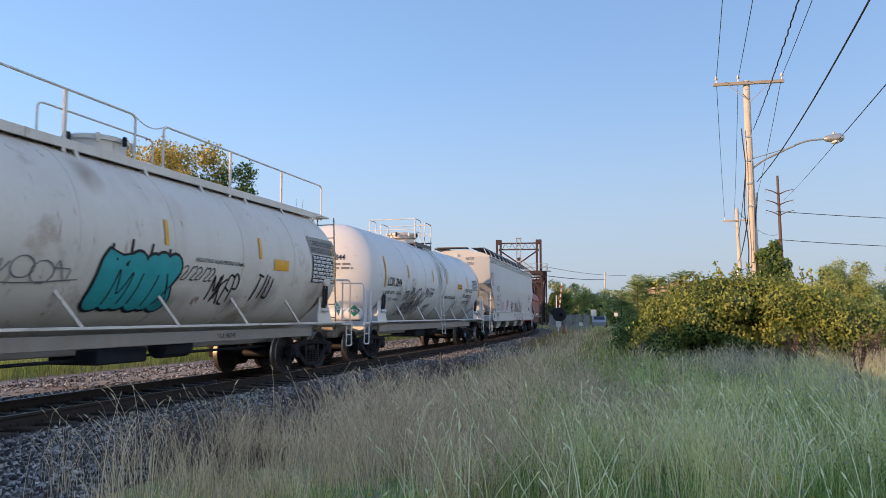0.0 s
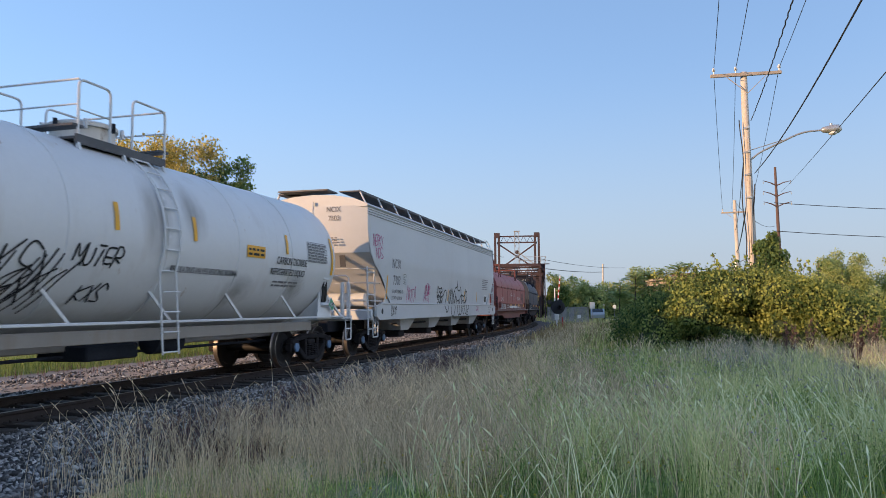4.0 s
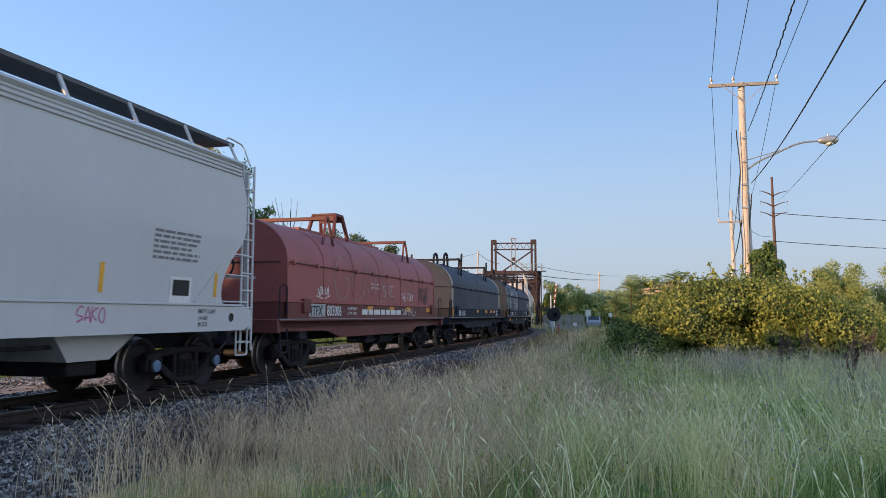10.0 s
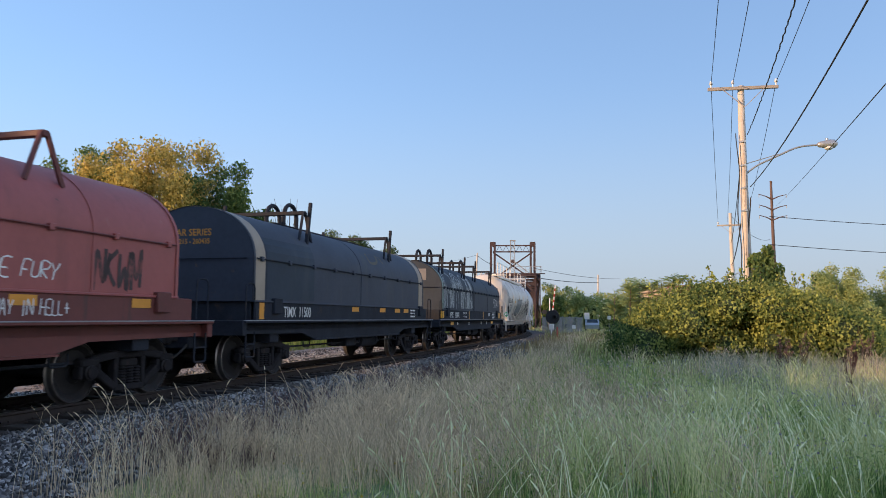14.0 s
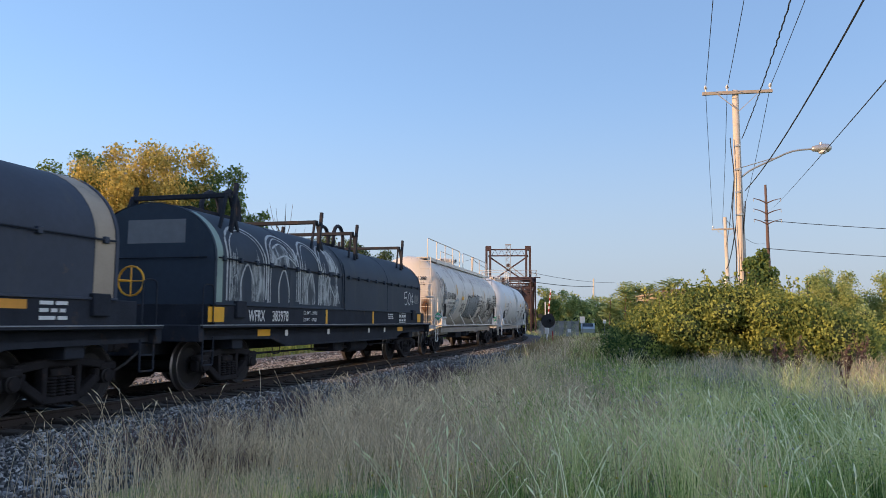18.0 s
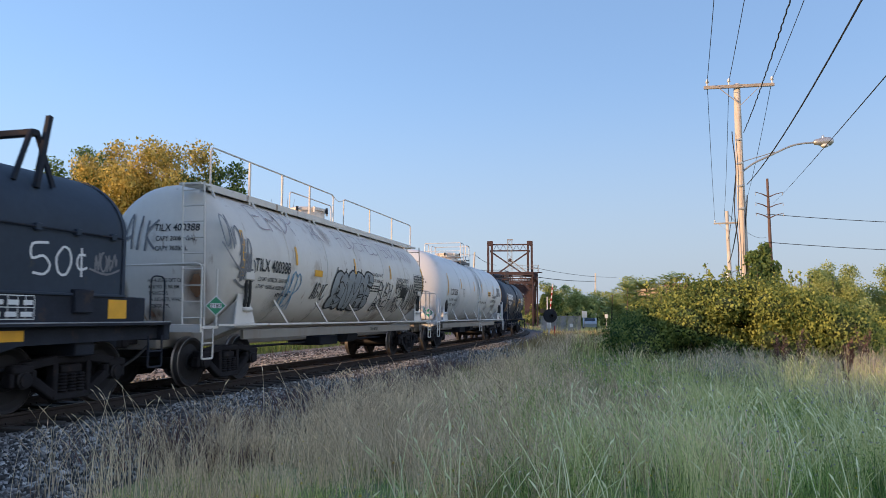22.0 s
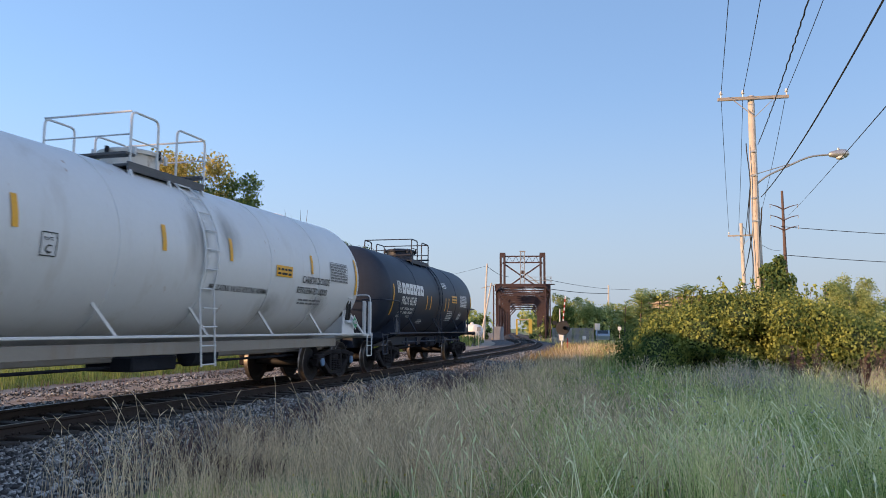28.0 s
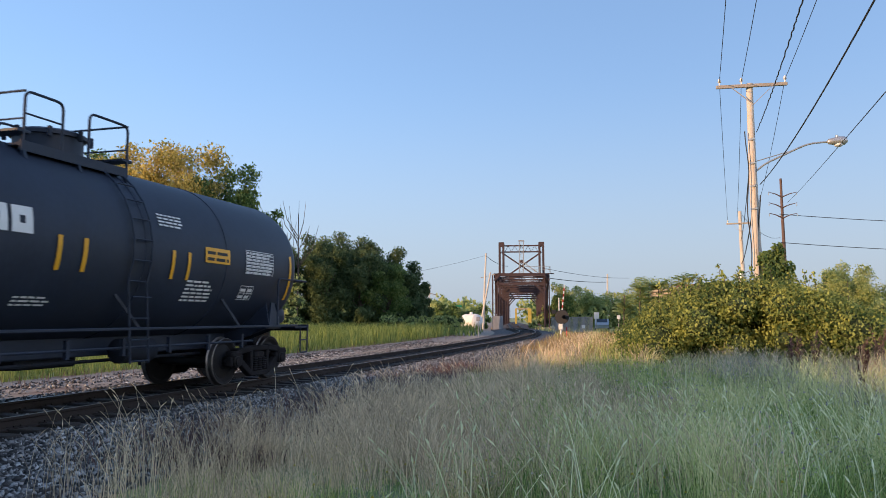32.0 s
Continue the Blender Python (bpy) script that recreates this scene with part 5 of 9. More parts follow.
        for s in (-1, 1):
            ladder(e, (0.95, s * (L / 2 - 0.88), 0.75 if s > 0 else 1.13), (0.86, s * (L / 2 - 0.90), zt), 0.46, 9, trim if s < 0 else P_sill, along=(1, 0, 0))
            part("ladder_platform", Build().box(0.5, 0.98, s * (L / 2 - 0.95), s * (half + 0.25), zt - 0.03, zt + 0.01, 0.004), trim, e)
    else:
        pm = trim
        z = top - (0.14 if kind == "white" else 0.17)
        q0 = -0.25 if kind == "white" else -0.5
        ya, yb2, yc, yd, ye = q0 - 1.1, q0 - 0.42, q0 + 0.1, q0 + 0.95, q0 + 0.9
        fl = Build()
        for s in (-1, 1):
            fl.box(s * 0.58, s * 0.88, ya - 0.05, yd, z, z + 0.04, 0.004)
            fl.box(s * 0.855, s * 0.895, ya - 0.05, yd, z - 0.07, z + 0.07)
        for y in (ya, yd):
            fl.box(-0.88, 0.88, y - 0.12, y + 0.12, z + 0.18, z + 0.22, 0.004)
        part("platform", fl, P_steel if kind == "white" else trim, e)
        for x in (-0.85, 0.85):
            for y in (ya, -0.1 + q0, yd - 0.05):
                part("bracket", Build().beam((x, y, z), (x * 1.08, y, zc + math.sqrt(r * r - 0.85) - 0.02), 0.05, 0.05), pm, e)
        h = z + (0.91 if kind == "white" else 0.76)
        for x in (0.87, -0.87):
            rail(e, [(x, ya, z), (x, ya, h), (x, yb2, h), (x, yb2, z)], 0.021, pm)
            rail(e, [(x, yc, z), (x, yc, h), (x, yd, h), (x, yd, z)], 0.021, pm)
            rail(e, [(x, ya, z + 0.45), (x, yb2, z + 0.45)], 0.014, pm)
        for y in (ya, yd):
            rail(e, [(-0.87, y, h), (0.87, y, h)], 0.018, pm)
            rail(e, [(-0.87, y, h - 0.38), (0.87, y, h - 0.38)], 0.014, pm)
        # side ladder that follows the shell
        la0 = q0 + 0.06 if kind == "white" else -0.05
        for sx in (1, -1):
            b2 = Build()
            pts = []
            for k in range(8):
                aa = radians(-20 + 88 * k / 7)
                pts.append((sx * (r + 0.06) * math.cos(aa), zc + (r + 0.06) * math.sin(aa)))
            for y in (q0 + 0.06, q0 + 0.48) if kind == "white" else (-0.05, 0.37):
                b2.tube([(sx * (r + 0.05), y, 0.62)] + [(p[0], y, p[1]) for p in pts], 0.017, 6)
            lo = part("ladder", b2, pm, e)
            for z2 in (0.66, 0.98, 1.3, 1.62):
                part("rung", Build().tube([(sx * (r + 0.05), la0, z2), (sx * (r + 0.05), la0 + 0.42, z2)], 0.014, 6), pm, lo)
            for p in pts:
                part("rung", Build().tube([(p[0], la0, p[1]), (p[0], la0 + 0.42, p[1])], 0.014, 6), pm, lo)
    if kind != "black":
        # valve boxes and relief pipes over each truck
        for s in (-1, 1):
            y = s * (L / 2 - 2.05)
            part("valve_box", Build().box(1.28, 1.46, y - 0.17, y + 0.17, 2.02, 2.26, 0.02), trim, e)
            for dy in (-0.07, 0.08):
                part("pipe", Build().tube(bent([(1.40, y + dy, 2.05), (1.40, y + dy, 1.65), (1.36, y + dy, 1.48)]), 0.035, 8), K_hose, e)
            part("pipe_fitting", Build().box(1.31, 1.45, y - 0.14, y + 0.15, 1.40, 1.49, 0.03), trim, e)
    return e, skin, half, L, (r, zc)


def data_table(parent, skin, u, w, wide, high, mat, line, rows=7):
    """A boxed table of small printing."""
    b = Build()
    t = 0.012
    for k in range(rows + 1):
        z = w + high * k / rows
        b.add([skin.at(u, z), skin.at(u + wide, z), skin.at(u + wide, z + t), skin.at(u, z + t)], [(0, 1, 2, 3)])
    for k in (0, 0.4, 0.62, 0.8, 1.0):
        x = u + wide * k
        b.sheet([[skin.at(x, w + high * j / 4) for j in range(5)], [skin.at(x + t, w + high * j / 4) for j in range(5)]])
    part("data_table", b, line, parent, "ruled table of small printing", smooth=0)["kind"] = "stuff"
    bars(parent, skin, u + 0.02, w + high * (rows - 0.75) / rows, wide - 0.04, rows, high / rows, line, "table printing", bar=0.42)


def yellow(parent, skin, u, w0, w1, wide=0.10):
    panel(parent, skin, u, u + wide, w0, w1, K_yellow, "yellow reflective strip", "reflector_strip", 1, 6)


# ---- covered hopper ----
def hopper_car(label, a, b):
    L = b - a
    e = thing("covered_hopper_car", label, "rail car", group="cars of the train")
    H, HF, HR = 8.85, 9.33, 8.62
    # levels of the body: height, front edge, rear edge, half width; the side sheets curve in below
    half_w = lambda z: float(np.interp(z, [1.42, 2.75, 4.16], [1.515, 1.605, 1.54]))
    levels = [(z, y0, y1, half_w(z)) for z, y0, y1 in ((4.16, -HF, 8.42), (3.5, -HF + 0.03, HR), (2.90, -9.16, 8.57), (2.75, -9.05, 8.5), (2.60, -8.85, 8.4), (2.47, -8.6, 8.26), (2.30, -8.28, 8.1), (2.07, -7.95, 7.95), (1.85, -7.78, 7.86), (1.65, -7.80, 7.86), (1.52, -7.95, 7.92), (1.42, -8.4, 8.3))]
    bb = Build()
    for s in (-1, 1):
        bb.sheet([[(s * x, y0 + (y1 - y0) * q / 12, z) for q in range(13)] for z, y0, y1, x in levels])
    slope = [(4.16, -HF, 8.42), (3.5, -HF + 0.03, HR), (2.88, -9.15, 8.5), (1.45, -7.35, 6.9)]
    for k in (1, 2):
        s = (-1, 1)[k - 1]
        bb.sheet([[(1.57 * q / 6, r[k] + s * 0.14 * (1 - (q / 6) ** 2) * (1 if r[0] > 2.8 else 0), r[0]) for q in range(-6, 7)] for r in slope])
    body = part("body", bb, P_hopper, e)
    part("end_seam", Build().box(-0.02, 0.02, -HF - 0.155, -HF - 0.10, 2.9, 4.3), P_hopper, e)
    part("hose_bracket", Build().beam((0.75, -9.05, 2.5), (0.78, -9.28, 3.2), 0.16, 0.03), P_steel, e)
    # curved roof with eaves
    rp = [(1.56, 4.13), (1.60, 4.17), (1.56, 4.22), (1.2, 4.36), (0.6, 4.47), (0, 4.50)]
    rp = rp + [(-x, z) for x, z in reversed(rp[:-1])]
    part("roof", Build().prism(rp, -HF - 0.05, 8.45), P_hopper, e)
    for s in (-1, 1):
        for z in (3.93, 4.0, 4.07):
            part("eave_rib", Build().box(s * 1.52, s * (1.585 - (z - 3.9) * 0.1), -HF + 0.05, 8.42, z, z + 0.035, 0.01), P_hopper, e)
        sill = [(-H + 0.35, 1.02), (H - 0.35, 1.02), (H - 0.1, 1.12), (H - 0.1, 1.4), (H - 0.5, 1.47), (-H + 0.5, 1.47), (-H + 0.1, 1.4), (-H + 0.1, 1.12)]
        part("side_sill", Build().prism(sill, s * 1.56, s * 1.63, "x"), P_hopper, e)
        part("sill_flange", Build().box(s * 1.58, s * 1.66, -H + 0.4, H - 0.4, 1.46, 1.50, 0.01), P_hopper, e)
        # roof walkway on brackets
        wk = Build().box(s * 0.62, s * 1.22, -H - 0.2, H - 0.2, 4.60, 4.63)
        part("roof_walkway", wk, P_steel, e)
        part("walkway_edge", Build().box(s * 1.21, s * 1.235, -H - 0.2, H - 0.2, 4.58, 4.645), P_steel, e)
        for q in range(13):
            y = -H - 0.15 + (2 * H - 0.2) * q / 12
            part("walkway_bracket", Build().beam((s * 1.40, y, 4.26), (s * 1.22, y, 4.62), 0.07, 0.03), P_hopper, e)
    mid = Build()
    for q in range(5):
        y = -H + 1.9 + (2 * H - 3.8) * q / 4
        mid.box(-0.35, 0.35, y - 1.2, y + 1.2, 4.48, 4.62, 0.03)
    part("roof_hatch", mid, P_hopper, e)
    for s in (-1, 1):
        part("end_walkway", Build().box(-1.05, 0.45, s * (H - 0.10), s * (H + 0.62), 4.60, 4.64), P_steel, e)
        if s > 0:
          rail(e, [(1.2, s * (H - 0.5), 4.6), (1.25, s * (H - 0.45), 4.72), (1.25, s * (H + 0.1), 4.68), (1.42, s * (H + 0.12), 4.25)], 0.016, P_hopper)
        # slope sheet stiffeners and end frame
        part("end_beam", Build().box(-1.55, 1.55, s * (H - 0.05), s * (H + 0.1), 1.02, 1.30, 0.02), P_hopper, e)
        part("end_floor", Build().box(-1.5, 1.5, s * (H - 1.2), s * (H + 0.05), 1.28, 1.33, 0.01), P_hopper, e)
        part("centre_post", Build().beam((0, s * (H - 0.1), 1.3), (0, s * (H - 0.28), 2.75), 0.18, 0.12), P_hopper, e)
        for x in (1.5, -1.5):
            ladder(e, (x, s * (H - 0.05), 0.62), (x * 0.985, s * (H - 0.02), 2.5 if s < 0 else 4.25), 0.56 if s < 0 else 0.40, 6 if s < 0 else 11, P_hopper, r=0.024)
            if s > 0:
              part("corner_post", Build().beam((x * 0.96, s * (H + 0.06), 1.0), (x * 0.94, s * (H + 0.02), 4.15), 0.06, 0.08), P_hopper, e)
            for z in (1.55, 2.05, 2.45):
                rail(e, [(x, s * (H - 0.9), z), (x, s * (H + 0.05), z), (x * 0.3, s * (H + 0.08), z)], 0.015, P_hopper, "grab_rail")
            stirrup(e, x * 1.02, s * (H - 0.25), 1.05, 0.5, 0.4, P_hopper)
        part("air_tank", Build().lathe([(0.05, -0.6), (0.2, -0.55), (0.2, 0.55), (0.05, 0.6)], (0.5, s * (H - 0.75), 1.6), "x", 14), P_hopper, e)
        coupler(e, s * L / 2, s)
        part("draft_sill", Build().box(-0.4, 0.4, s * (H - 2.4), s * (L / 2 - 0.35), 0.70, 1.1, 0.02), P_frame, e)
        truck(e, s * (L / 2 - 2.1), CAP)
    part("brake_wheel", Build().tube([(0.8 + 0.28 * math.cos(t), H + 0.15, 2.3 + 0.28 * math.sin(t)) for t in np.linspace(0, 6.283, 17)[:-1]], 0.02, 6, closed=True), P_frame, e)
    # hopper bottoms
    for q in range(4):
        y = -4.95 + 3.3 * q
        h = Build()
        h.add([(1.5, y - 1.3, 1.46), (1.5, y + 1.3, 1.46), (-1.5, y + 1.3, 1.46), (-1.5, y - 1.3, 1.46),
               (1.22, y - 0.42, 0.64), (1.22, y + 0.42, 0.64), (-1.22, y + 0.42, 0.64), (-1.22, y - 0.42, 0.64)],
              [(0, 1, 5, 4), (1, 2, 6, 5), (2, 3, 7, 6), (3, 0, 4, 7), (4, 5, 6, 7)])
        part("hopper_bay", h, P_hopper, e)
        part("outlet_gate", Build().box(-1.12, 1.12, y - 0.3, y + 0.3, 0.42, 0.65, 0.03), P_truck, e)
    part("train_pipe", Build().tube([(1.15, -6.0, 0.86), (1.15, 6.0, 0.86)], 0.035, 6), P_frame, e)
    sk = Skin(lambda u, w: (half_w(w) + 0.006, u, w))
    sill = flat_skin(1.63)
    letters(e, sk, "NCIX", 0.40, -7.3, 2.55, K_grey, "grey stencilled reporting mark", squeeze=0.85)
    letters(e, sk, "7303", 0.40, -7.15, 2.05, K_grey, "grey stencilled car number", squeeze=0.9)
    letters(e, sk, "LD LMT 220400 LB", 0.15, -7.2, 1.80, K_grey, squeeze=0.9)
    letters(e, sk, "LT WT  65600 LB", 0.15, -7.2, 1.60, K_grey, squeeze=0.9)
    en = Skin(lambda u, w: (u, -HF - 0.012 - 0.14 * (1 - (u / 1.57) ** 2), w))
    letters(e, en, "NCIX", 0.20, 0.42, 4.0, K_grey, "grey end reporting mark", squeeze=0.85)
    letters(e, en, "7303", 0.19, 0.47, 3.76, K_grey, squeeze=0.9)
    bars(e, en, 0.42, 3.26, 0.32, 3, 0.07, K_grey)
    for u in (-7.72, -0.5, 2.28, 4.7, 7.6):
        panel(e, sk, u, u + 0.09, 1.62, 2.30 if u < -7 else 2.05, K_yellow, "yellow reflective strip", "reflector_strip")
    bars(e, sk, 5.83, 2.62, 1.25, 6, 0.085, K_grey, "painted maintenance notes", random.Random(5))
    panel(e, sk, 6.33, 6.92, 1.50, 1.93, K_white, "white data sheet", "data_sheet")
    panel(e, Skin(lambda u, w: (half_w(w) + 0.011, u, w)), 6.40, 6.85, 1.62, 1.88, K_black, "dark print on data sheet", "print")
    letters(e, sill, "EMPTY LOAD", 0.10, 7.0, 1.33, K_black, squeeze=0.9)
    letters(e, sill, "1/4 ADJ", 0.10, 7.0, 1.22, K_black, squeeze=0.9)
    letters(e, sill, "BLOCK", 0.10, 7.0, 1.11, K_black, squeeze=0.9)
    # flat black discs on the sill paint the darkness inside jacking holes
    for u in (-8.3, 8.05):
        part("jacking_hole_dark_disc", Build().lathe([(0.0, 1.632), (0.07, 1.632), (0.08, 1.638)], (0, u, 1.26), "x", 14, cap=False), K_black, e)
    # sprayed tags
    sprayed(e, sk, "NERKY", -8.9, 3.1, 0.30, 0.17, K_pink, 0.03, 0.1, 0.15, 31, "magenta sprayed tag")
    sprayed(e, sk, "NOS", -8.7, 2.75, 0.32, 0.2, K_pink, 0.03, -0.1, 0.14, 38, "magenta sprayed tag")
    plate_box(e, sk, -6.15, 2.1)
    sprayed(e, sk, "NOTA", -5.7, 1.56, 0.45, 0.25, K_pink, 0.028, 0.15, 0.15, 32, "magenta sprayed tag")
    sprayed(e, sk, "ARK", -3.8, 1.52, 0.65, 0.26, K_pink, 0.03, 0.1, 0.16, 33, "magenta sprayed tag")
    sprayed(e, sk, "NM", -3.5, 1.75, 0.4, 0.25, K_pink, 0.028, -0.1, 0.15, 39, "magenta sprayed tag")
    sprayed(e, sk, "GSB", -2.1, 1.75, 0.35, 0.27, K_black, 0.05, 0.05, 0.14, 34, "black sprayed tag")
    sprayed(e, sk, "SOK", -2.0, 1.52, 0.28, 0.25, K_black, 0.045, 0.05, 0.14, 35, "black sprayed tag")
    g = Build()
    s2 = Skin(lambda u, w: (1.636 if w < 1.47 else half_w(w) + 0.008, u, w))
    stroke(g, s2, [(-0.95, 1.25), (-1.2, 1.35), (-1.3, 1.6), (-1.05, 1.95), (-0.8, 2.0), (-0.7, 1.8), (-0.85, 1.5), (-0.75, 1.35), (-0.9, 1.2), (-1.1, 1.2)], 0.05)
    stroke(g, s2, [(-0.3, 1.3), (-0.35, 1.7), (-0.2, 2.05), (-0.1, 1.9), (-0.15, 1.5), (0.05, 1.95), (0.1, 2.1), (0.3, 1.75), (0.25, 1.45), (0.05, 1.65)], 0.05)
    stroke(g, s2, [(-0.3, 1.4), (-0.25, 1.1), (0.05, 0.98 + 0.06), (0.3, 1.3), (0.4, 1.5), (0.45, 1.9), (0.7, 2.15), (0.95, 2.2), (1.0, 2.45), (1.05, 2.1), (1.4, 2.05), (1.55, 2.2), (1.75, 1.9), (2.3, 1.85), (2.45, 2.15)], 0.05)
    stroke(g, s2, [(0.3, 1.75), (0.55, 2.0), (0.75, 1.75), (0.55, 1.5), (0.8, 1.8), (1.0, 1.6), (1.1, 1.2), (0.9, 1.05), (0.7, 1.25), (0.75, 1.5)], 0.05)
    stroke(g, s2, [(1.0, 1.6), (1.3, 1.65), (1.4, 1.3), (1.3, 1.1), (1.05, 1.1)], 0.05)
    stroke(g, s2, [(1.55, 1.4), (1.5, 1.7), (1.75, 1.85), (1.85, 1.5), (1.6, 1.3), (1.75, 1.1), (1.95, 1.35), (1.95, 1.6), (2.2, 1.65), (2.3, 1.3), (2.1, 1.1), (2.0, 1.3)], 0.05)
    stroke(g, s2, [(2.3, 1.55), (2.6, 1.6), (2.7, 1.35), (2.45, 1.25), (2.55, 1.1), (2.3, 1.06), (2.25, 1.2)], 0.05)
    stroke(g, s2, [(2.6 + 0.16 * math.cos(t), 1.85 + 0.2 * math.sin(t)) for t in np.linspace(0, 6.4, 12)], 0.045)
    part("graffiti", g, K_black, e, "large black sprayed outline tag", smooth=0)["kind"] = "stuff"
    sprayed(e, sill, "SAKO", 4.2, 1.2, 0.2, 0.14, K_pink, 0.022, 0.1, 0.12, 36, "magenta sprayed tag")
    sprayed(e, sill, "KIYP", -7.5, 1.14, 0.26, 0.13, K_black, 0.03, 0.1, 0.14, 37, "black sprayed tag")
    return e


# ---- coil cars ----
BELT, HOODX, HOODB = 2.47, 1.38, 1.06


def hood_skin(x=HOODX):
    """Up the hood's side, then over its arch."""
    def at(u, w):
        if w <= BELT:
            return (x + 0.006, u, w)
        t = (w - BELT) / 1.15
        return ((x + 0.01) * math.cos(t), u, BELT + (HOODB + 0.01) * math.sin(t))
    return Skin(at)


def hood(parent, y0, y1, mat, band=None, top=3.53, label="", ribs=6):
    h = top - BELT
    out = [(HOODX, 1.60), (HOODX, BELT)] + [(HOODX * math.cos(t), BELT + h * math.sin(t)) for t in np.linspace(0.08, math.pi - 0.08, 19)] + [(-HOODX, BELT), (-HOODX, 1.60)]
    o = part("hood", Build().prism(out, y0, y1), mat, parent, label)
    def ring(y, w, grow):
        b = Build()
        pts = [(HOODX + grow, 1.62)] + [((HOODX + grow) * math.cos(t), BELT + (h + grow) * math.sin(t)) for t in np.linspace(0.0, math.pi, 21)] + [(-HOODX - grow, 1.62)]
        b.sheet([[(p[0], y - w / 2, p[1]) for p in pts], [(p[0], y + w / 2, p[1]) for p in pts]])
        inn = [(p[0] * 0.995, p[1] - 0.004) for p in pts]
        b.sheet([[(p[0], y - w / 2, p[1]) for p in inn], [(p[0], y - w / 2, p[1]) for p in pts]])
        b.sheet([[(p[0], y + w / 2, p[1]) for p in inn], [(p[0], y + w / 2, p[1]) for p in pts]])
        return b
    for k in range(1, ribs):
        part("hood_rib", ring(y0 + (y1 - y0) * k / ribs, 0.05, 0.012), mat, o)
    for y, w in ((y0 + 0.03, 0.07), (y1 - 0.03, 0.07)):
        part("hood_edge", ring(y, w, 0.02), mat, o)
    if band:
        for y in (y0 + 0.28, y1 - 0.28):
            part("edge_band", ring(y, 0.42, 0.007), band, o, "pale painted edge band")
    for s in (-1, 1):
        part("belt_rod", Build().tube([(s * (HOODX + 0.035), y0 + 0.1, BELT), (s * (HOODX + 0.035), y1 - 0.1, BELT)], 0.016, 6), P_frame if mat is not P_red else P_red_dark, o)
        for k in range(10):
            y = y0 + 0.3 + (y1 - y0 - 0.6) * k / 9
            part("clip", Build().box(s * HOODX, s * (HOODX + 0.06), y - 0.05, y + 0.05, BELT - 0.05, BELT + 0.05, 0.01), mat, o)
        part("base_flange", Build().box(s * 1.33, s * 1.43, y0, y1, 1.585, 1.625, 0.008), mat, o)
    for y, s in ((y0, -1), (y1, 1)):
        rail(o, [(-1.2, y + s * 0.05, BELT), (1.25, y + s * 0.05, BELT)], 0.014, P_frame, "end_rod")
    return o


def lift_bar(parent, y, mat, tall=3.80, post=False):
    """A cross bar over the hood with legs at both sides."""
    b = Build().beam((-1.12, y, tall - 0.02), (1.12, y, tall - 0.02), 0.12, 0.09, b=0.01)
    o = part("lift_bar", b, mat, parent)
    for s in (-1, 1):
        for dy in (-0.34, 0.34):
            part("leg", Build().beam((s * 1.08, y + dy * 0.15, tall), (s * 1.12, y + dy, 3.08), 0.05, 0.06), mat, o)
        if post:
            part("guide_post", Build().beam((s * 1.16, y, 3.02), (s * 1.16, y + 0.18, 4.05), 0.08, 0.08, b=0.01), mat, o)
    return o


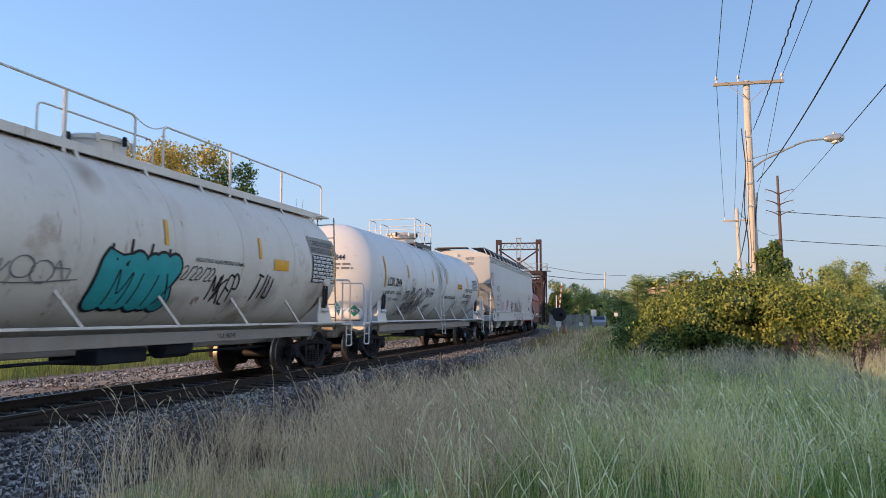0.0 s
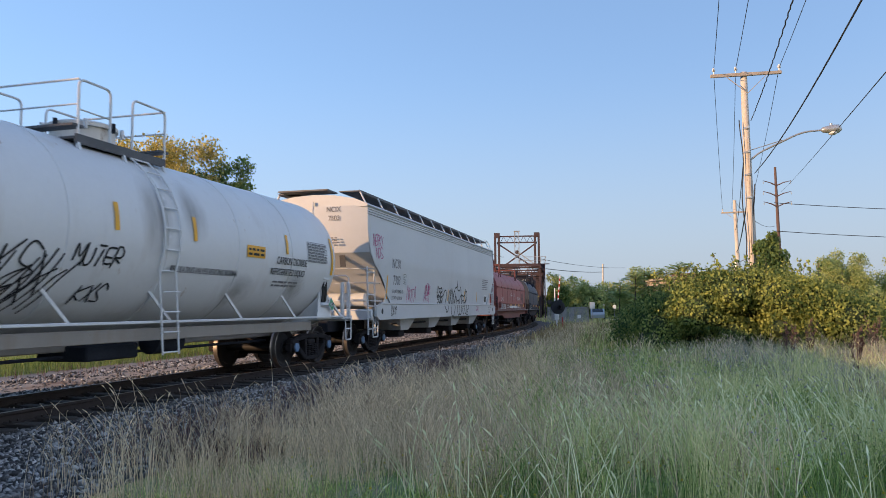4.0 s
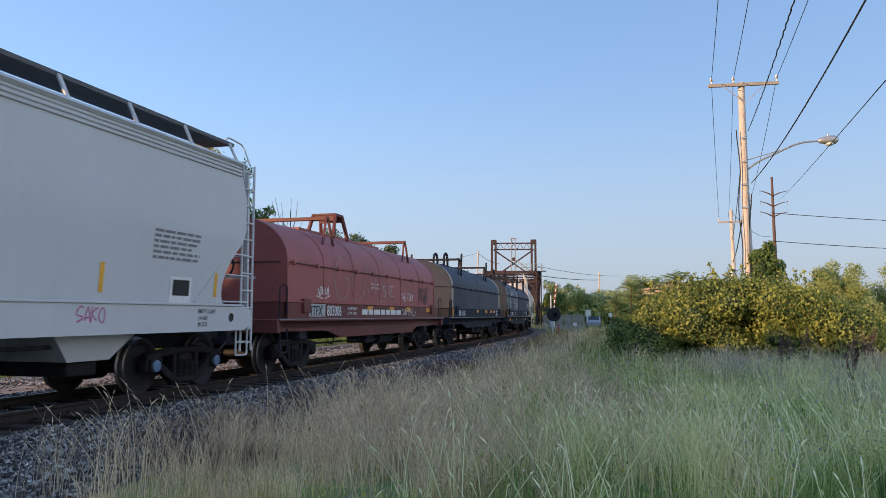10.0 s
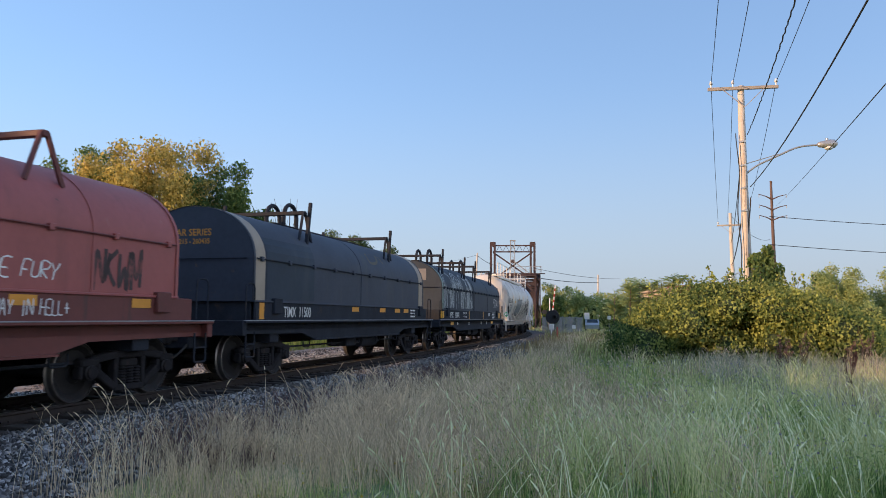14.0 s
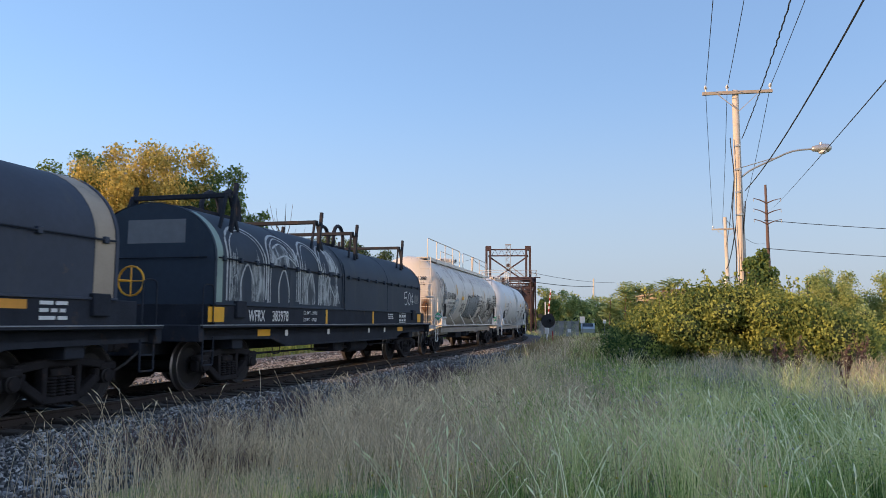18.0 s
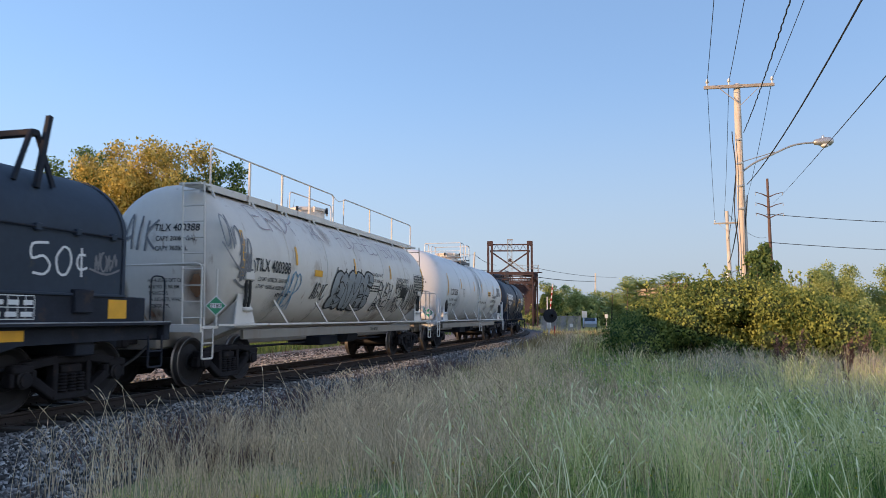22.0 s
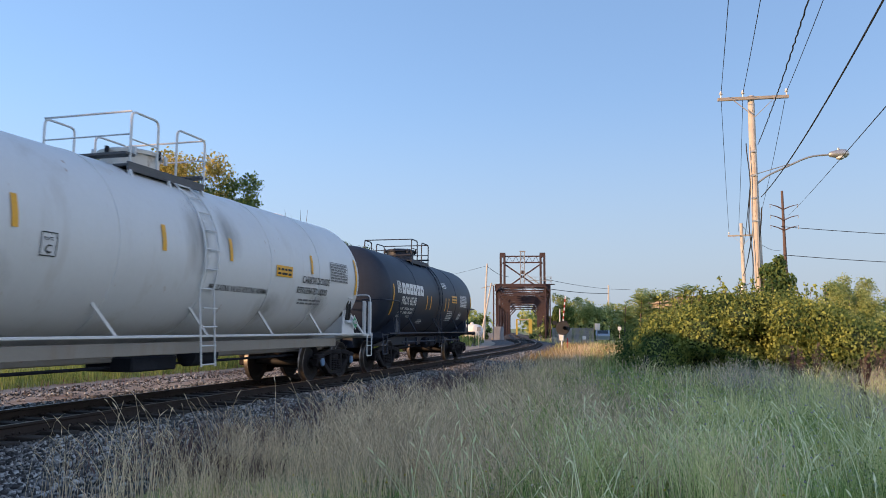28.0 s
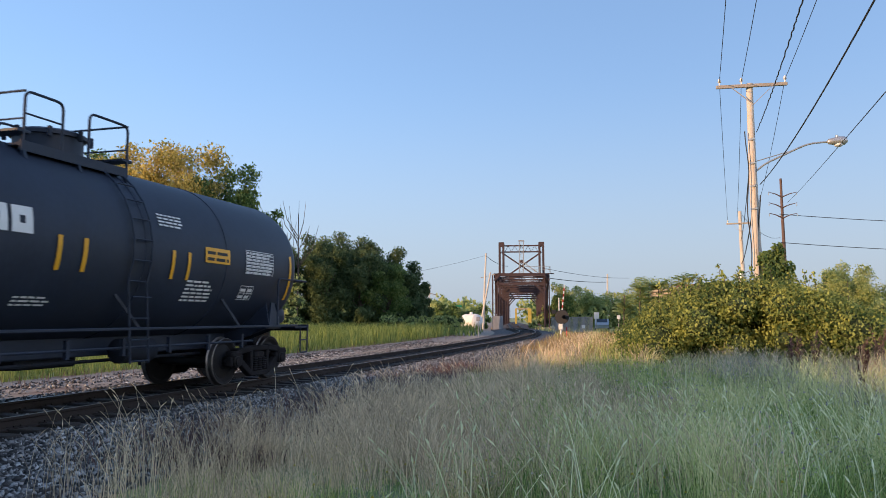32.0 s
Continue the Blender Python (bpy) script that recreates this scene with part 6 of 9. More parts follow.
def coil_car(label, a, b, paint, frame_paint, hoods, band=None, lift="frame", bars_at=(), lift_at=()):
    L = b - a
    e = thing("coil_car", label, "rail car", group="cars of the train")
    H = L / 2 - 0.55
    for s in (-1, 1):
        part("deck_flange", Build().box(s * 1.30, s * 1.50, -H, H, 1.165, 1.215, 0.008), frame_paint, e)
        # thin pale strip added as a painted highlight along the flange
        part("deck_edge", Build().box(s * 1.44, s * 1.506, -H, H, 1.205, 1.224, 0.004), P_edge, e, "thin pale strip coloured as sky reflection on the deck edge")
        part("upper_side", Build().box(s * 1.33, s * 1.40, -H + 0.55, H - 0.55, 1.21, 1.59, 0.01), frame_paint, e)
        low = [(-H + 0.1, 0.95), (-H + 2.9, 0.92), (-H + 3.6, 0.76), (H - 3.6, 0.76), (H - 2.9, 0.92), (H - 0.1, 0.95), (H - 0.1, 1.17), (-H + 0.1, 1.17)]
        part("side_sill", Build().prism(low, s * 1.24, s * 1.32, "x"), frame_paint, e)
        part("sill_lip", Build().box(s * 1.24, s * 1.37, -H + 3.5, H - 3.5, 0.74, 0.78, 0.005), frame_paint, e)
        for k in range(2):
            y = (-1, 1)[k] * (H - (1.95 if L > 15 and k else 1.40))
            part("hood_stop", Build().box(s * 1.28, s * 1.47, y - 0.18, y + 0.18, 1.35, 1.68, 0.015), frame_paint, e)
    part("deck", Build().box(-1.32, 1.32, -H, H, 1.0, 1.16, 0.01), frame_paint, e)
    part("trough", Build().box(-1.30, 1.30, -H + 0.6, H - 0.6, 1.16, 1.60, 0.02), frame_paint, e)
    part("centre_sill", Build().box(-0.35, 0.35, -L / 2 + 0.4, L / 2 - 0.4, 0.66, 1.0, 0.02), P_frame, e)
    for s in (-1, 1):
        yb = s * (L / 2 - 2.2)
        part("end_sill", Build().box(-1.45, 1.45, s * (H - 0.12), s * (H + 0.04), 0.92, 1.22, 0.015), frame_paint, e)
        part("end_panel", Build().box(-1.30, 1.30, s * (H - 0.50), s * (H - 0.54), 1.20, 1.60, 0.01), frame_paint, e)
        part("body_bolster", Build().box(-1.25, 1.25, yb - 0.2, yb + 0.2, 0.74, 0.95, 0.02), P_frame, e)
        truck(e, yb, CAP_DARK)
        coupler(e, s * L / 2, s)
        for x in (1.42, -1.42):
            stirrup(e, x, s * (H - 0.3), 1.0, 0.5, 0.34, P_frame)
            rail(e, [(x, s * (H - 0.1), 1.2), (x, s * (H - 0.1), 1.95), (x, s * (H - 0.45), 1.95), (x, s * (H - 0.45), 1.25)], 0.014, P_frame, "grab_rail")
    bw = Build().tube([(0.75 + 0.25 * math.cos(t), H + 0.12, 1.95 + 0.25 * math.sin(t)) for t in np.linspace(0, 6.283, 17)[:-1]], 0.018, 6, closed=True)
    bw.tube([(0.5, H + 0.12, 1.95), (1.0, H + 0.12, 1.95)], 0.014, 6).tube([(0.75, H + 0.12, 1.7), (0.75, H + 0.12, 2.2)], 0.014, 6)
    bw.tube([(0.75, H + 0.12, 1.95), (0.75, H - 0.2, 1.95)], 0.02, 6)
    if band:
        part("brake_wheel", bw, K_yellow, e, "yellow brake wheel")
    g = Build().lathe([(0.05, -0.7), (0.2, -0.65), (0.2, 0.65), (0.05, 0.7)], (0.85, 1.4, 0.62), "y", 14)
    g.box(0.5, 1.1, -0.6, 0.1, 0.5, 0.75, 0.03).tube([(0.9, -L / 2 + 3.1, 0.6), (0.9, L / 2 - 3.1, 0.6)], 0.025, 6)
    for k in range(5):
        y = -H + 3.4 + k * (2 * H - 6.8) / 4
        g.tube(bent([(1.1, y, 0.76), (1.1, y, 0.58), (1.1, y + 0.35, 0.58), (1.1, y + 0.35, 0.76)], 0.06), 0.014, 5)
    part("brake_gear", g, P_frame, e)
    for y0, y1, m, top, lab in hoods:
        hood(e, y0, y1, m, band, top, lab, ribs=6 if m is P_red else 2)
    for y in bars_at:
        lift_bar(e, y, P_red_dark if lift == "frame" else P_frame, post=lift != "frame")
    for y in lift_at:
        if lift == "frame":
            o = part("lift_frame", Build().box(-0.38, 0.38, y - 0.28, y + 0.28, 4.16, 4.24, 0.01).box(-0.38, 0.38, y - 0.28, y - 0.24, 4.02, 4.2).box(-0.38, 0.38, y + 0.24, y + 0.28, 4.02, 4.2), P_red_dark, e)
            for sx in (-1, 1):
                for sy in (-1, 1):
                    part("leg", Build().beam((sx * 0.34, y + sy * 0.24, 4.2), (sx * 0.42, y + sy * 0.55, 3.5), 0.09, 0.09, b=0.01), P_red_dark, o)
        else:
            for x in (-0.24, 0.24):
                pts = [(x, y - 0.36, 3.45), (x, y - 0.36, 3.78)] + [(x, y - 0.36 * math.cos(t), 3.78 + 0.36 * math.sin(t)) for t in np.linspace(0.2, math.pi - 0.2, 9)] + [(x, y + 0.36, 3.78), (x, y + 0.36, 3.45)]
                bb = Build().tube(pts, 0.055, 6)
                part("lift_hoop", bb, P_frame, e)
    if lift_at:
        y0, y1 = min(list(bars_at) + list(lift_at)) , max(list(bars_at) + list(lift_at))
        if len(hoods) == 1:
            part("ridge_beam", Build().box(-0.16, 0.16, y0 + 0.3, y1, 3.5, 3.62, 0.01), P_red if lift == "frame" else P_frame, e)
        else:
            for hh in hoods:
                part("ridge_beam", Build().box(-0.16, 0.16, hh[0] + 1.0, hh[0] + 3.0, hh[3] - 0.03, hh[3] + 0.09, 0.01), P_frame, e)
    return e


# ---- the nine cars, and one ahead of them out of sight ----
JOINTS = [-87.2, -70.6, -54.6, -38.1, -18.8, -4.25, 10.3, 26.4, 42.3, 59.3, 72.0]
TRAIN = []
rnd = random.Random(3)


def side_data(e, skin, half, L, marks):
    """Reflective strips and boxes on a white tank."""
    for s in (-1, 1):
        yellow(e, skin, s * (half - 0.10) - 0.05, -0.35, 0.55, 0.11)
    for u in marks:
        yellow(e, skin, u, 0.0, 0.42)


def tilx(a, b, number, label):
    e, sk, half, L, (r, zc) = tank_car(label, a, b, "walk")
    first = number[-1] == "5"
    side_data(e, sk, half, L, (-half * 0.62, -half * 0.05, half * 0.42))
    letters(e, sk, "TILX " + number, 0.36, -5.75, -0.22, K_black, "black stencilled reporting mark", squeeze=0.82)
    if first:
        bars(e, sk, -5.7, -0.40, 1.7, 3, 0.12, K_black, rnd=random.Random(11))
        letters(e, sk, "REGULATING VALVES VENTING NORMAL", 0.10, 0.55, -0.2, K_black, squeeze=0.85)
    letters(e, sk, "CARBON DIOXIDE", 0.19, 5.15 if number[-1] == "5" else 3.3, 0.50 if number[-1] == "5" else -0.05, K_black, squeeze=0.75)
    letters(e, sk, "REFRIGERATED LIQUID", 0.17, 5.1 if number[-1] == "5" else 3.3, 0.33 if number[-1] == "5" else -0.23, K_black, squeeze=0.72)
    if first:
        panel(e, Skin(lambda u, w: tuple(Vector(sk.at(u, w)) - Vector((0.003, 0, 0)))), 5.1, 6.4, -0.37, 0.27, K_black, "black data panel", "data_panel")
        panel(e, Skin(lambda u, w: tuple(Vector(sk.at(u, w)) - Vector((0.003, 0, 0)))), 5.05, 6.5, 0.3, 0.72, P_sill, "dirty beige patch behind the words", "patch")
    data_table(e, sk, 5.15, -0.35, 1.2, 0.62, None, K_white if first else K_black)
    panel(e, sk, 3.3 if first else -2.9, 3.92 if first else -2.45, -0.19, 0.03 if first else -0.04, K_yellow, "small yellow notice", "notice")
    grime = Skin(lambda u, w: tuple(Vector(sk.at(u, w)) - Vector((0.003, 0, 0))))
    for k, (u0, u1, w0, w1) in enumerate(((-2.2, -1.3, 0.5, 1.6), (1.5, 2.6, -1.4, -0.5), (-5.2, -3.6, -1.4, -0.3), (2.4, 4.0, -1.4, -0.3), (4.6, 6.3, -1.3, -0.1), (-0.6, 1.2, -1.4, -0.6))):
        panel(e, grime, u0, u1, w0, w1, K_rustrun if k in (0, 4) else K_grime, "streaky grime and rust on the shell", "grime", 4, 10)
    placard(e, pose(1.47, L / 2 - 1.45, 1.5, 0, -10, 0))
    placard(e, pose(1.40, -L / 2 + 0.9, 1.5, 0, -4, -60))
    sill = flat_skin(1.185)
    letters(e, sill, "TILX " + number, 0.12, 1.7, 0.90, K_black)
    en = Skin(lambda u, w: (u, -half - 0.62 * math.sqrt(max(0.0, 1 - (u * u + (w - zc) ** 2) / (r * r))) - 0.012, w))
    letters(e, en, "TILX " + number, 0.20, -0.05, 2.93, K_black, squeeze=0.85)
    if first:
        bars(e, en, 0.1, 2.80, 0.8, 2, 0.12, K_black)
    # rust that has run down the end
    hug = Skin(lambda u, w: (u, en.at(u, w)[1] + 0.006, w))
    for u0, u1, w0, w1 in ((0.45, 1.15, 1.25, 2.5), (-1.25, -0.55, 1.25, 2.3), (-0.5, 0.4, 1.1, 1.6)):
        panel(e, hug, u0, u1, w0, w1, K_stain, "rust stain run down the tank end", "rust_stain", 6, 8)
    return e, sk, half, L


def plate_box(e, sk, u, w):
    """A thin square outline with a C in it."""
    b = Build()
    for p, q in (((0, 0), (0.26, 0)), ((0.26, 0), (0.26, 0.30)), ((0.26, 0.30), (0, 0.30)), ((0, 0.30), (0, 0))):
        stroke(b, sk, [(u + p[0], w + p[1]), (u + q[0], w + q[1])], 0.014)
    part("plate_outline", b, K_black, e, "square outline of a clearance plate mark", smooth=0)
    letters(e, sk, "PLATE", 0.06, u + 0.04, w + 0.20, K_black, squeeze=0.9)
    letters(e, sk, "C", 0.15, u + 0.08, w + 0.04, K_black)


def lcix(a, b, number, label):
    e, sk, half, L, (r, zc) = tank_car(label, a, b, "white")
    side_data(e, sk, half, L, (-4.2, -1.3, 0.65, 4.0))
    letters(e, sk, "LCIX " + number, 0.36, -6.15, -0.3, K_black, "black stencilled reporting mark", squeeze=0.82)
    letters(e, sk, "LD LMT 183700     83300 KG", 0.14, -6.2, -0.55, K_black, squeeze=0.85, slant=0.1)
    letters(e, sk, "LT WT  102300     46400 KG", 0.14, -6.25, -0.76, K_black, squeeze=0.85, slant=0.1)
    plate_box(e, sk, -3.72, -0.30)
    letters(e, sk, "REGULATING VALVES VENTING NORMAL", 0.155, 0.1, -0.55, K_black, squeeze=0.72, slant=0.15)
    letters(e, sk, "CARBON DIOXIDE", 0.22, 3.6, -0.22, K_black, squeeze=0.75)
    letters(e, sk, "REFRIGERATED LIQUID", 0.20, 3.4, -0.45, K_black, squeeze=0.75)
    bars(e, sk, 3.6, -0.62, 1.2, 2, 0.08, K_grey, rnd=random.Random(14))
    data_table(e, sk, 5.05, -0.1, 1.0, 0.45, None, K_grey)
    panel(e, sk, 2.4, 3.1, -0.15, 0.08, K_yellow, "small yellow notice", "notice")
    bars(e, Skin(lambda u, w: tuple(Vector(sk.at(u, w)) + Vector((0.004, 0, 0)))), 2.45, -0.02, 0.6, 2, 0.09, K_black, rnd=random.Random(15))
    grime = Skin(lambda u, w: tuple(Vector(sk.at(u, w)) - Vector((0.003, 0, 0))))
    for u0, u1, w0, w1 in ((-0.9, 0.3, -0.6, 1.3), (0.2, 1.3, -0.2, 1.4), (-5.4, -3.8, -1.25, -0.1), (3.9, 5.4, -1.3, -0.2), (1.6, 3.2, -1.35, -0.4)):
        panel(e, grime, u0, u1, w0, w1, K_grime, "grey streaky grime on the shell", "grime", 4, 10)
    placard(e, pose(1.46, L / 2 - 1.75, 1.44, 0, -6, 0))
    placard(e, pose(1.0, -L / 2 + 0.75, 1.45, 0, -4, -70))
    en = Skin(lambda u, w: (u, -half - 0.78 * math.sqrt(max(0.0, 1 - (u * u + (w - zc) ** 2) / (r * r))) - 0.012, w))
    letters(e, en, number, 0.22, 0.2, 2.9, K_black, squeeze=0.85)
    bars(e, en, 0.1, 2.75, 0.7, 2, 0.12, K_grey)
    return e, sk, half, L


def train():
    J = JOINTS
    # one more white tank car ahead, which shades the meadow
    e0 = tank_car("white tank car with a middle platform and railings", J[0], J[1], "white")[0]
    TRAIN.append((e0, J[0], J[1], 2.0))
    e, sk, half, L = tilx(J[1], J[2], "400345", "weathered white tank car with teal bubble graffiti and top walkway")
    TRAIN.append((e, J[1], J[2], 2.0))
    bubbles(e, sk, "MIIX", -1.72, -1.14, 1.75, 0.98, 41, K_teal, K_black, 0.42, "black outline of teal bubble letters")
    sprayed(e, sk, "2/22/22", 0.22, -0.52, 0.24, 0.135, K_black, 0.022, 0.25, 0.04, 42, "thin black sprayed date")
    sprayed(e, sk, "MKEP", 1.2, -0.92, 0.5, 0.22, K_black, 0.04, 0.1, 0.14, 43, "black sprayed tag")
    sprayed(e, sk, "TIU", 2.65, -0.82, 0.5, 0.22, K_black, 0.045, 0.2, 0.12, 44, "black sprayed tag")
    scrawl(e, sk, -4.2, -0.7, 2.0, 0.35, 45, K_grey, 0.02, 6, "faint grey sprayed tag")
    e, sk, half, L = lcix(J[2], J[3], "2844", "white tank car with black scrawls, middle platform and railings")
    TRAIN.append((e, J[2], J[3], 2.0))
    for k, (body, u, w, wd, h) in enumerate((("SRK", -4.35, -0.72, 0.17, 0.3), ("XNKSX", -3.9, -0.95, 0.3, 0.62), ("ZKBNKX", -4.3, -1.25, 0.28, 0.42), ("MUTER", -2.05, -0.52, 0.2, 0.26), ("KXS", -1.75, -1.15, 0.2, 0.3))):
        sprayed(e, sk, body, u, w, h, wd, K_black, 0.03, 0.3, 0.16, 50 + k, "black sprayed scrawl")
    sl = Build()
    rs4 = random.Random(55)
    for k in range(16):
        u0 = -4.3 + 0.13 * k
        stroke(sl, sk, [(u0 + rs4.uniform(0.35, 0.6), -0.45 + rs4.uniform(-0.2, 0.1)), (u0 + 0.2, -0.8), (u0 - rs4.uniform(0.0, 0.2), -1.25 + rs4.uniform(-0.15, 0.1))], 0.026)
    part("graffiti", sl, K_black, e, "long slanting black spray lines", smooth=0)["kind"] = "stuff"
    e = hopper_car("pale grey covered hopper car with black and magenta tags", J[3], J[4])
    TRAIN.append((e, J[3], J[4], 2.1))
    # red coil car
    L = J[5] - J[4]
    e = coil_car("faded oxide-red coil car with a long ribbed hood", J[4], J[5], P_red, P_red_dark, [(-6.25, 5.75, P_red, 3.53, "long rounded oxide-red hood")], None, "frame", (-3.45, 3.05), (-0.95,))
    TRAIN.append((e, J[4], J[5], 2.2))
    up, hs = flat_skin(1.40), hood_skin()
    panel(e, flat_skin(1.401), -5.12, -4.2, 1.27, 1.57, K_chalk, "grey patch behind the mark", "patch", 1, 1)
    up2 = flat_skin(1.412)
    letters(e, up2, "ITFX", 0.34, -5.05, 1.29, K_black, "black stencilled reporting mark", squeeze=0.95)
    letters(e, up2, "803006", 0.36, -4.12, 1.29, K_white, "white stencilled car number", squeeze=0.85)
    letters(e, up2, "LD LMT 225500", 0.10, -2.78, 1.45, K_white)
    letters(e, up2, "LT WT   60500", 0.10, -2.78, 1.32, K_white)
    letters(e, hs, "FOR USE ON CICX 802985", 0.085, -1.0, 2.16, K_white, squeeze=0.8)
    letters(e, hs, "THRU CICX 803034 ONLY", 0.085, -1.0, 2.05, K_white, squeeze=0.8)
    sprayed(e, hs, "B TE", 0.05, 1.88, 0.30, 0.25, K_chalk, 0.026, 0.15, 0.07, 65, "faded sprayed letters")
    sprayed(e, hs, "THE FURY", 1.84, 1.78, 0.22, 0.16, K_white, 0.022, 0.2, 0.08, 66, "white sprayed words")
    bars(e, up2, -1.75, 1.32, 3.45, 1, 0.2, K_white, "plain white bars of sprayed writing along the sill", random.Random(61), bar=0.72)
    sprayed(e, up2, "3 WAY IN HELL+", 1.85, 1.30, 0.2, 0.105, K_white, 0.02, 0.05, 0.08, 60, "white sprayed words along the sill")
    for u in (-1.3, 0.6, 2.3, 4.6):
        panel(e, flat_skin(1.404), u, u + 0.45, 1.42, 1.56, K_orange, "orange reflective patch", "reflector_patch")
    big = Build()
    for k, pts in enumerate(([(-2.8, 2.9), (-3.4, 2.7), (-3.6, 2.2), (-3.3, 1.75), (-2.8, 1.8), (-2.7, 2.2), (-3.0, 2.25)], [(-2.3, 2.9), (-2.35, 1.8), (-1.8, 1.75), (-1.5, 2.0)],
                             [(-1.5, 1.8), (-1.2, 2.8), (-0.9, 1.8), (-1.3, 2.1)], [(-0.5, 2.8), (-0.6, 1.75), (-0.1, 1.7), (0.1, 1.85)])):
        stroke(big, hs, pts, 0.07)
    part("graffiti", big, K_faint, e, "faded large chalky letters", smooth=0)["kind"] = "stuff"
    sprayed(e, hs, "NKWM", 3.75, 1.72, 0.55, 0.27, K_soft, 0.07, 0.1, 0.16, 62, "blurred black sprayed tag")
    scrawl(e, hs, -4.6, 1.74, 0.65, 0.27, 63, K_white, 0.022, 6, "white sprayed tag")
    en = end_skin(-6.25)
    letters(e, en, "FOR USE ON CICX 802985", 0.09, -0.2, 2.1, K_white, squeeze=0.8)
    letters(e, end_skin(-L / 2 + 1.09), "803006", 0.26, 0.2, 1.29, K_white)
    scrawl(e, en, -0.3, 2.75, 0.4, 0.4, 64, K_orange, 0.025, 3, "yellow chalk circle")
    # dark blue coil car
    band = material("tan_edge_paint", (0.33, 0.27, 0.205), 0.6, vary=0.15, scale=2, spots=[(3.0, 0.55, 0.2, (0.12, 0.12, 0.10), DOWN)])
    L = J[6] - J[5]
    e = coil_car("faded dark-blue coil car with pale hood edges", J[5], J[6], P_navy, P_frame, [(-6.3, 5.7, P_navy, 3.56, "long rounded dark-blue hood")], band, "hoop", (-3.4, 2.6), (-2.45,))
    TRAIN.append((e, J[5], J[6], 2.2))
    letters(e, up2, "TIMX  11500", 0.32, -5.0, 1.29, K_white, "white stencilled reporting mark", squeeze=0.8)
    panel(e, hood_skin(1.384), -5.75, -3.4, 1.66, 3.0, P_green, "repainted greenish area", "patch", 2, 8)
    en = end_skin(-6.3)
    letters(e, en, "CAR SERIES", 0.20, -0.55, 2.95, K_orange, squeeze=0.95)
    letters(e, en, "450215 - 260435", 0.15, -0.55, 2.78, K_orange, squeeze=0.9)
    panel(e, end_skin(-L / 2 + 1.085), -0.4, 1.2, 1.42, 1.58, K_black, "black name panel", "name_panel")
    letters(e, end_skin(-L / 2 + 1.075), "TIMX 11500", 0.17, -0.35, 1.44, K_white)
    bars(e, end_skin(-L / 2 + 1.075), -0.3, 1.33, 0.5, 2, 0.1, K_orange)
    for u in (-1.0, 1.2, 2.6, 3.5):
        panel(e, up, u, u + 0.5, 1.44, 1.56, K_orange, "orange reflective patch", "reflector_patch")
    bars(e, up2, 4.2, 1.5, 0.5, 3, 0.1, K_white, rnd=random.Random(71))
    panel(e, up, -6.05, -5.85, 1.24, 1.58, K_orange, "orange reflective patch", "reflector_patch")
    o = Build()
    stroke(o, hs, [(1.2, 3.3), (0.7, 3.25), (0.6, 2.95), (0.9, 2.9), (1.3, 3.0), (1.6, 3.3), (1.8, 2.95)], 0.09)
    part("faded_mark", o, material("faded_yellow_mark", (0.10, 0.085, 0.055), 0.7, vary=0.3, scale=4), e, "faded yellow painted mark", smooth=0)
    # black coil car with two hoods
    L = J[7] - J[6]
    e = coil_car("black coil car with two hoods and chalk-white graffiti", J[6], J[7], P_green, P_frame, [(-7.0, -0.75, P_green, 3.53, "rounded dark hood with white graffiti"), (-0.65, 6.45, P_green, 3.47, "plain rounded dark hood")], None, "hoop", (-6.1, -1.9, 0.6, 4.9), (-4.6, 1.6))
    TRAIN.append((e, J[6], J[7], 2.2))
    letters(e, up2, "WFRX", 0.32, -5.75, 1.29, K_white, "white stencilled reporting mark", squeeze=0.75)
    letters(e, up2, "383978", 0.32, -4.75, 1.29, K_white, "white stencilled car number", squeeze=0.8)
    letters(e, up2, "LD LMT  219000", 0.11, -3.2, 1.45, K_white)
    letters(e, up2, "LT WT    67000", 0.11, -3.2, 1.29, K_white)
    for u, w in ((-7.2, 0.55), (6.1, 0.4)):
        panel(e, up, u, u + w, 1.27, 1.55, K_yellow, "yellow reflective panel", "reflector_patch")
    for u in (-1.9, 1.5):
        panel(e, up, u, u + 0.12, 1.23, 1.58, K_yellow, "yellow reflective strip", "reflector_strip")
    for u in (-5.2, 4.1):
        panel(e, flat_skin(1.325), u, u + 0.55, 0.98, 1.12, K_yellow, "yellow reflective patch", "reflector_patch")
    for u in (-3.95, -1.6, 1.35, 2.75):
        panel(e, flat_skin(1.325), u, u + 0.14, 0.97, 1.10, K_white, "small white stencil square", "stencil")
    bars(e, up2, 2.9, 1.5, 0.5, 3, 0.06, K_white, rnd=random.Random(81))
    pr = Build()
    for pts in ([(4.93, 2.28), (4.66, 2.24), (4.66, 2.06), (4.85, 2.10), (4.97, 1.98), (4.88, 1.86), (4.68, 1.87)], [(5.2, 2.25), (5.08, 2.1), (5.12, 1.9), (5.25, 1.87), (5.35, 2.05), (5.30, 2.22), (5.2, 2.25)],
                [(5.62, 2.16), (5.5, 2.16), (5.46, 2.03), (5.53, 1.95), (5.66, 1.99)], [(5.54, 2.26), (5.55, 1.85)]):
        stroke(pr, hs, pts, 0.035)
    part("graffiti", pr, K_white, e, "white sprayed price, 50 cents", smooth=0)["kind"] = "stuff"
    scrawl(e, hs, 5.8, 1.95, 0.5, 0.3, 83, K_grey, 0.03, 4, "grey sprayed tag")
    data_table(e, up2, 4.0, 1.26, 0.7, 0.3, None, K_white, 2)
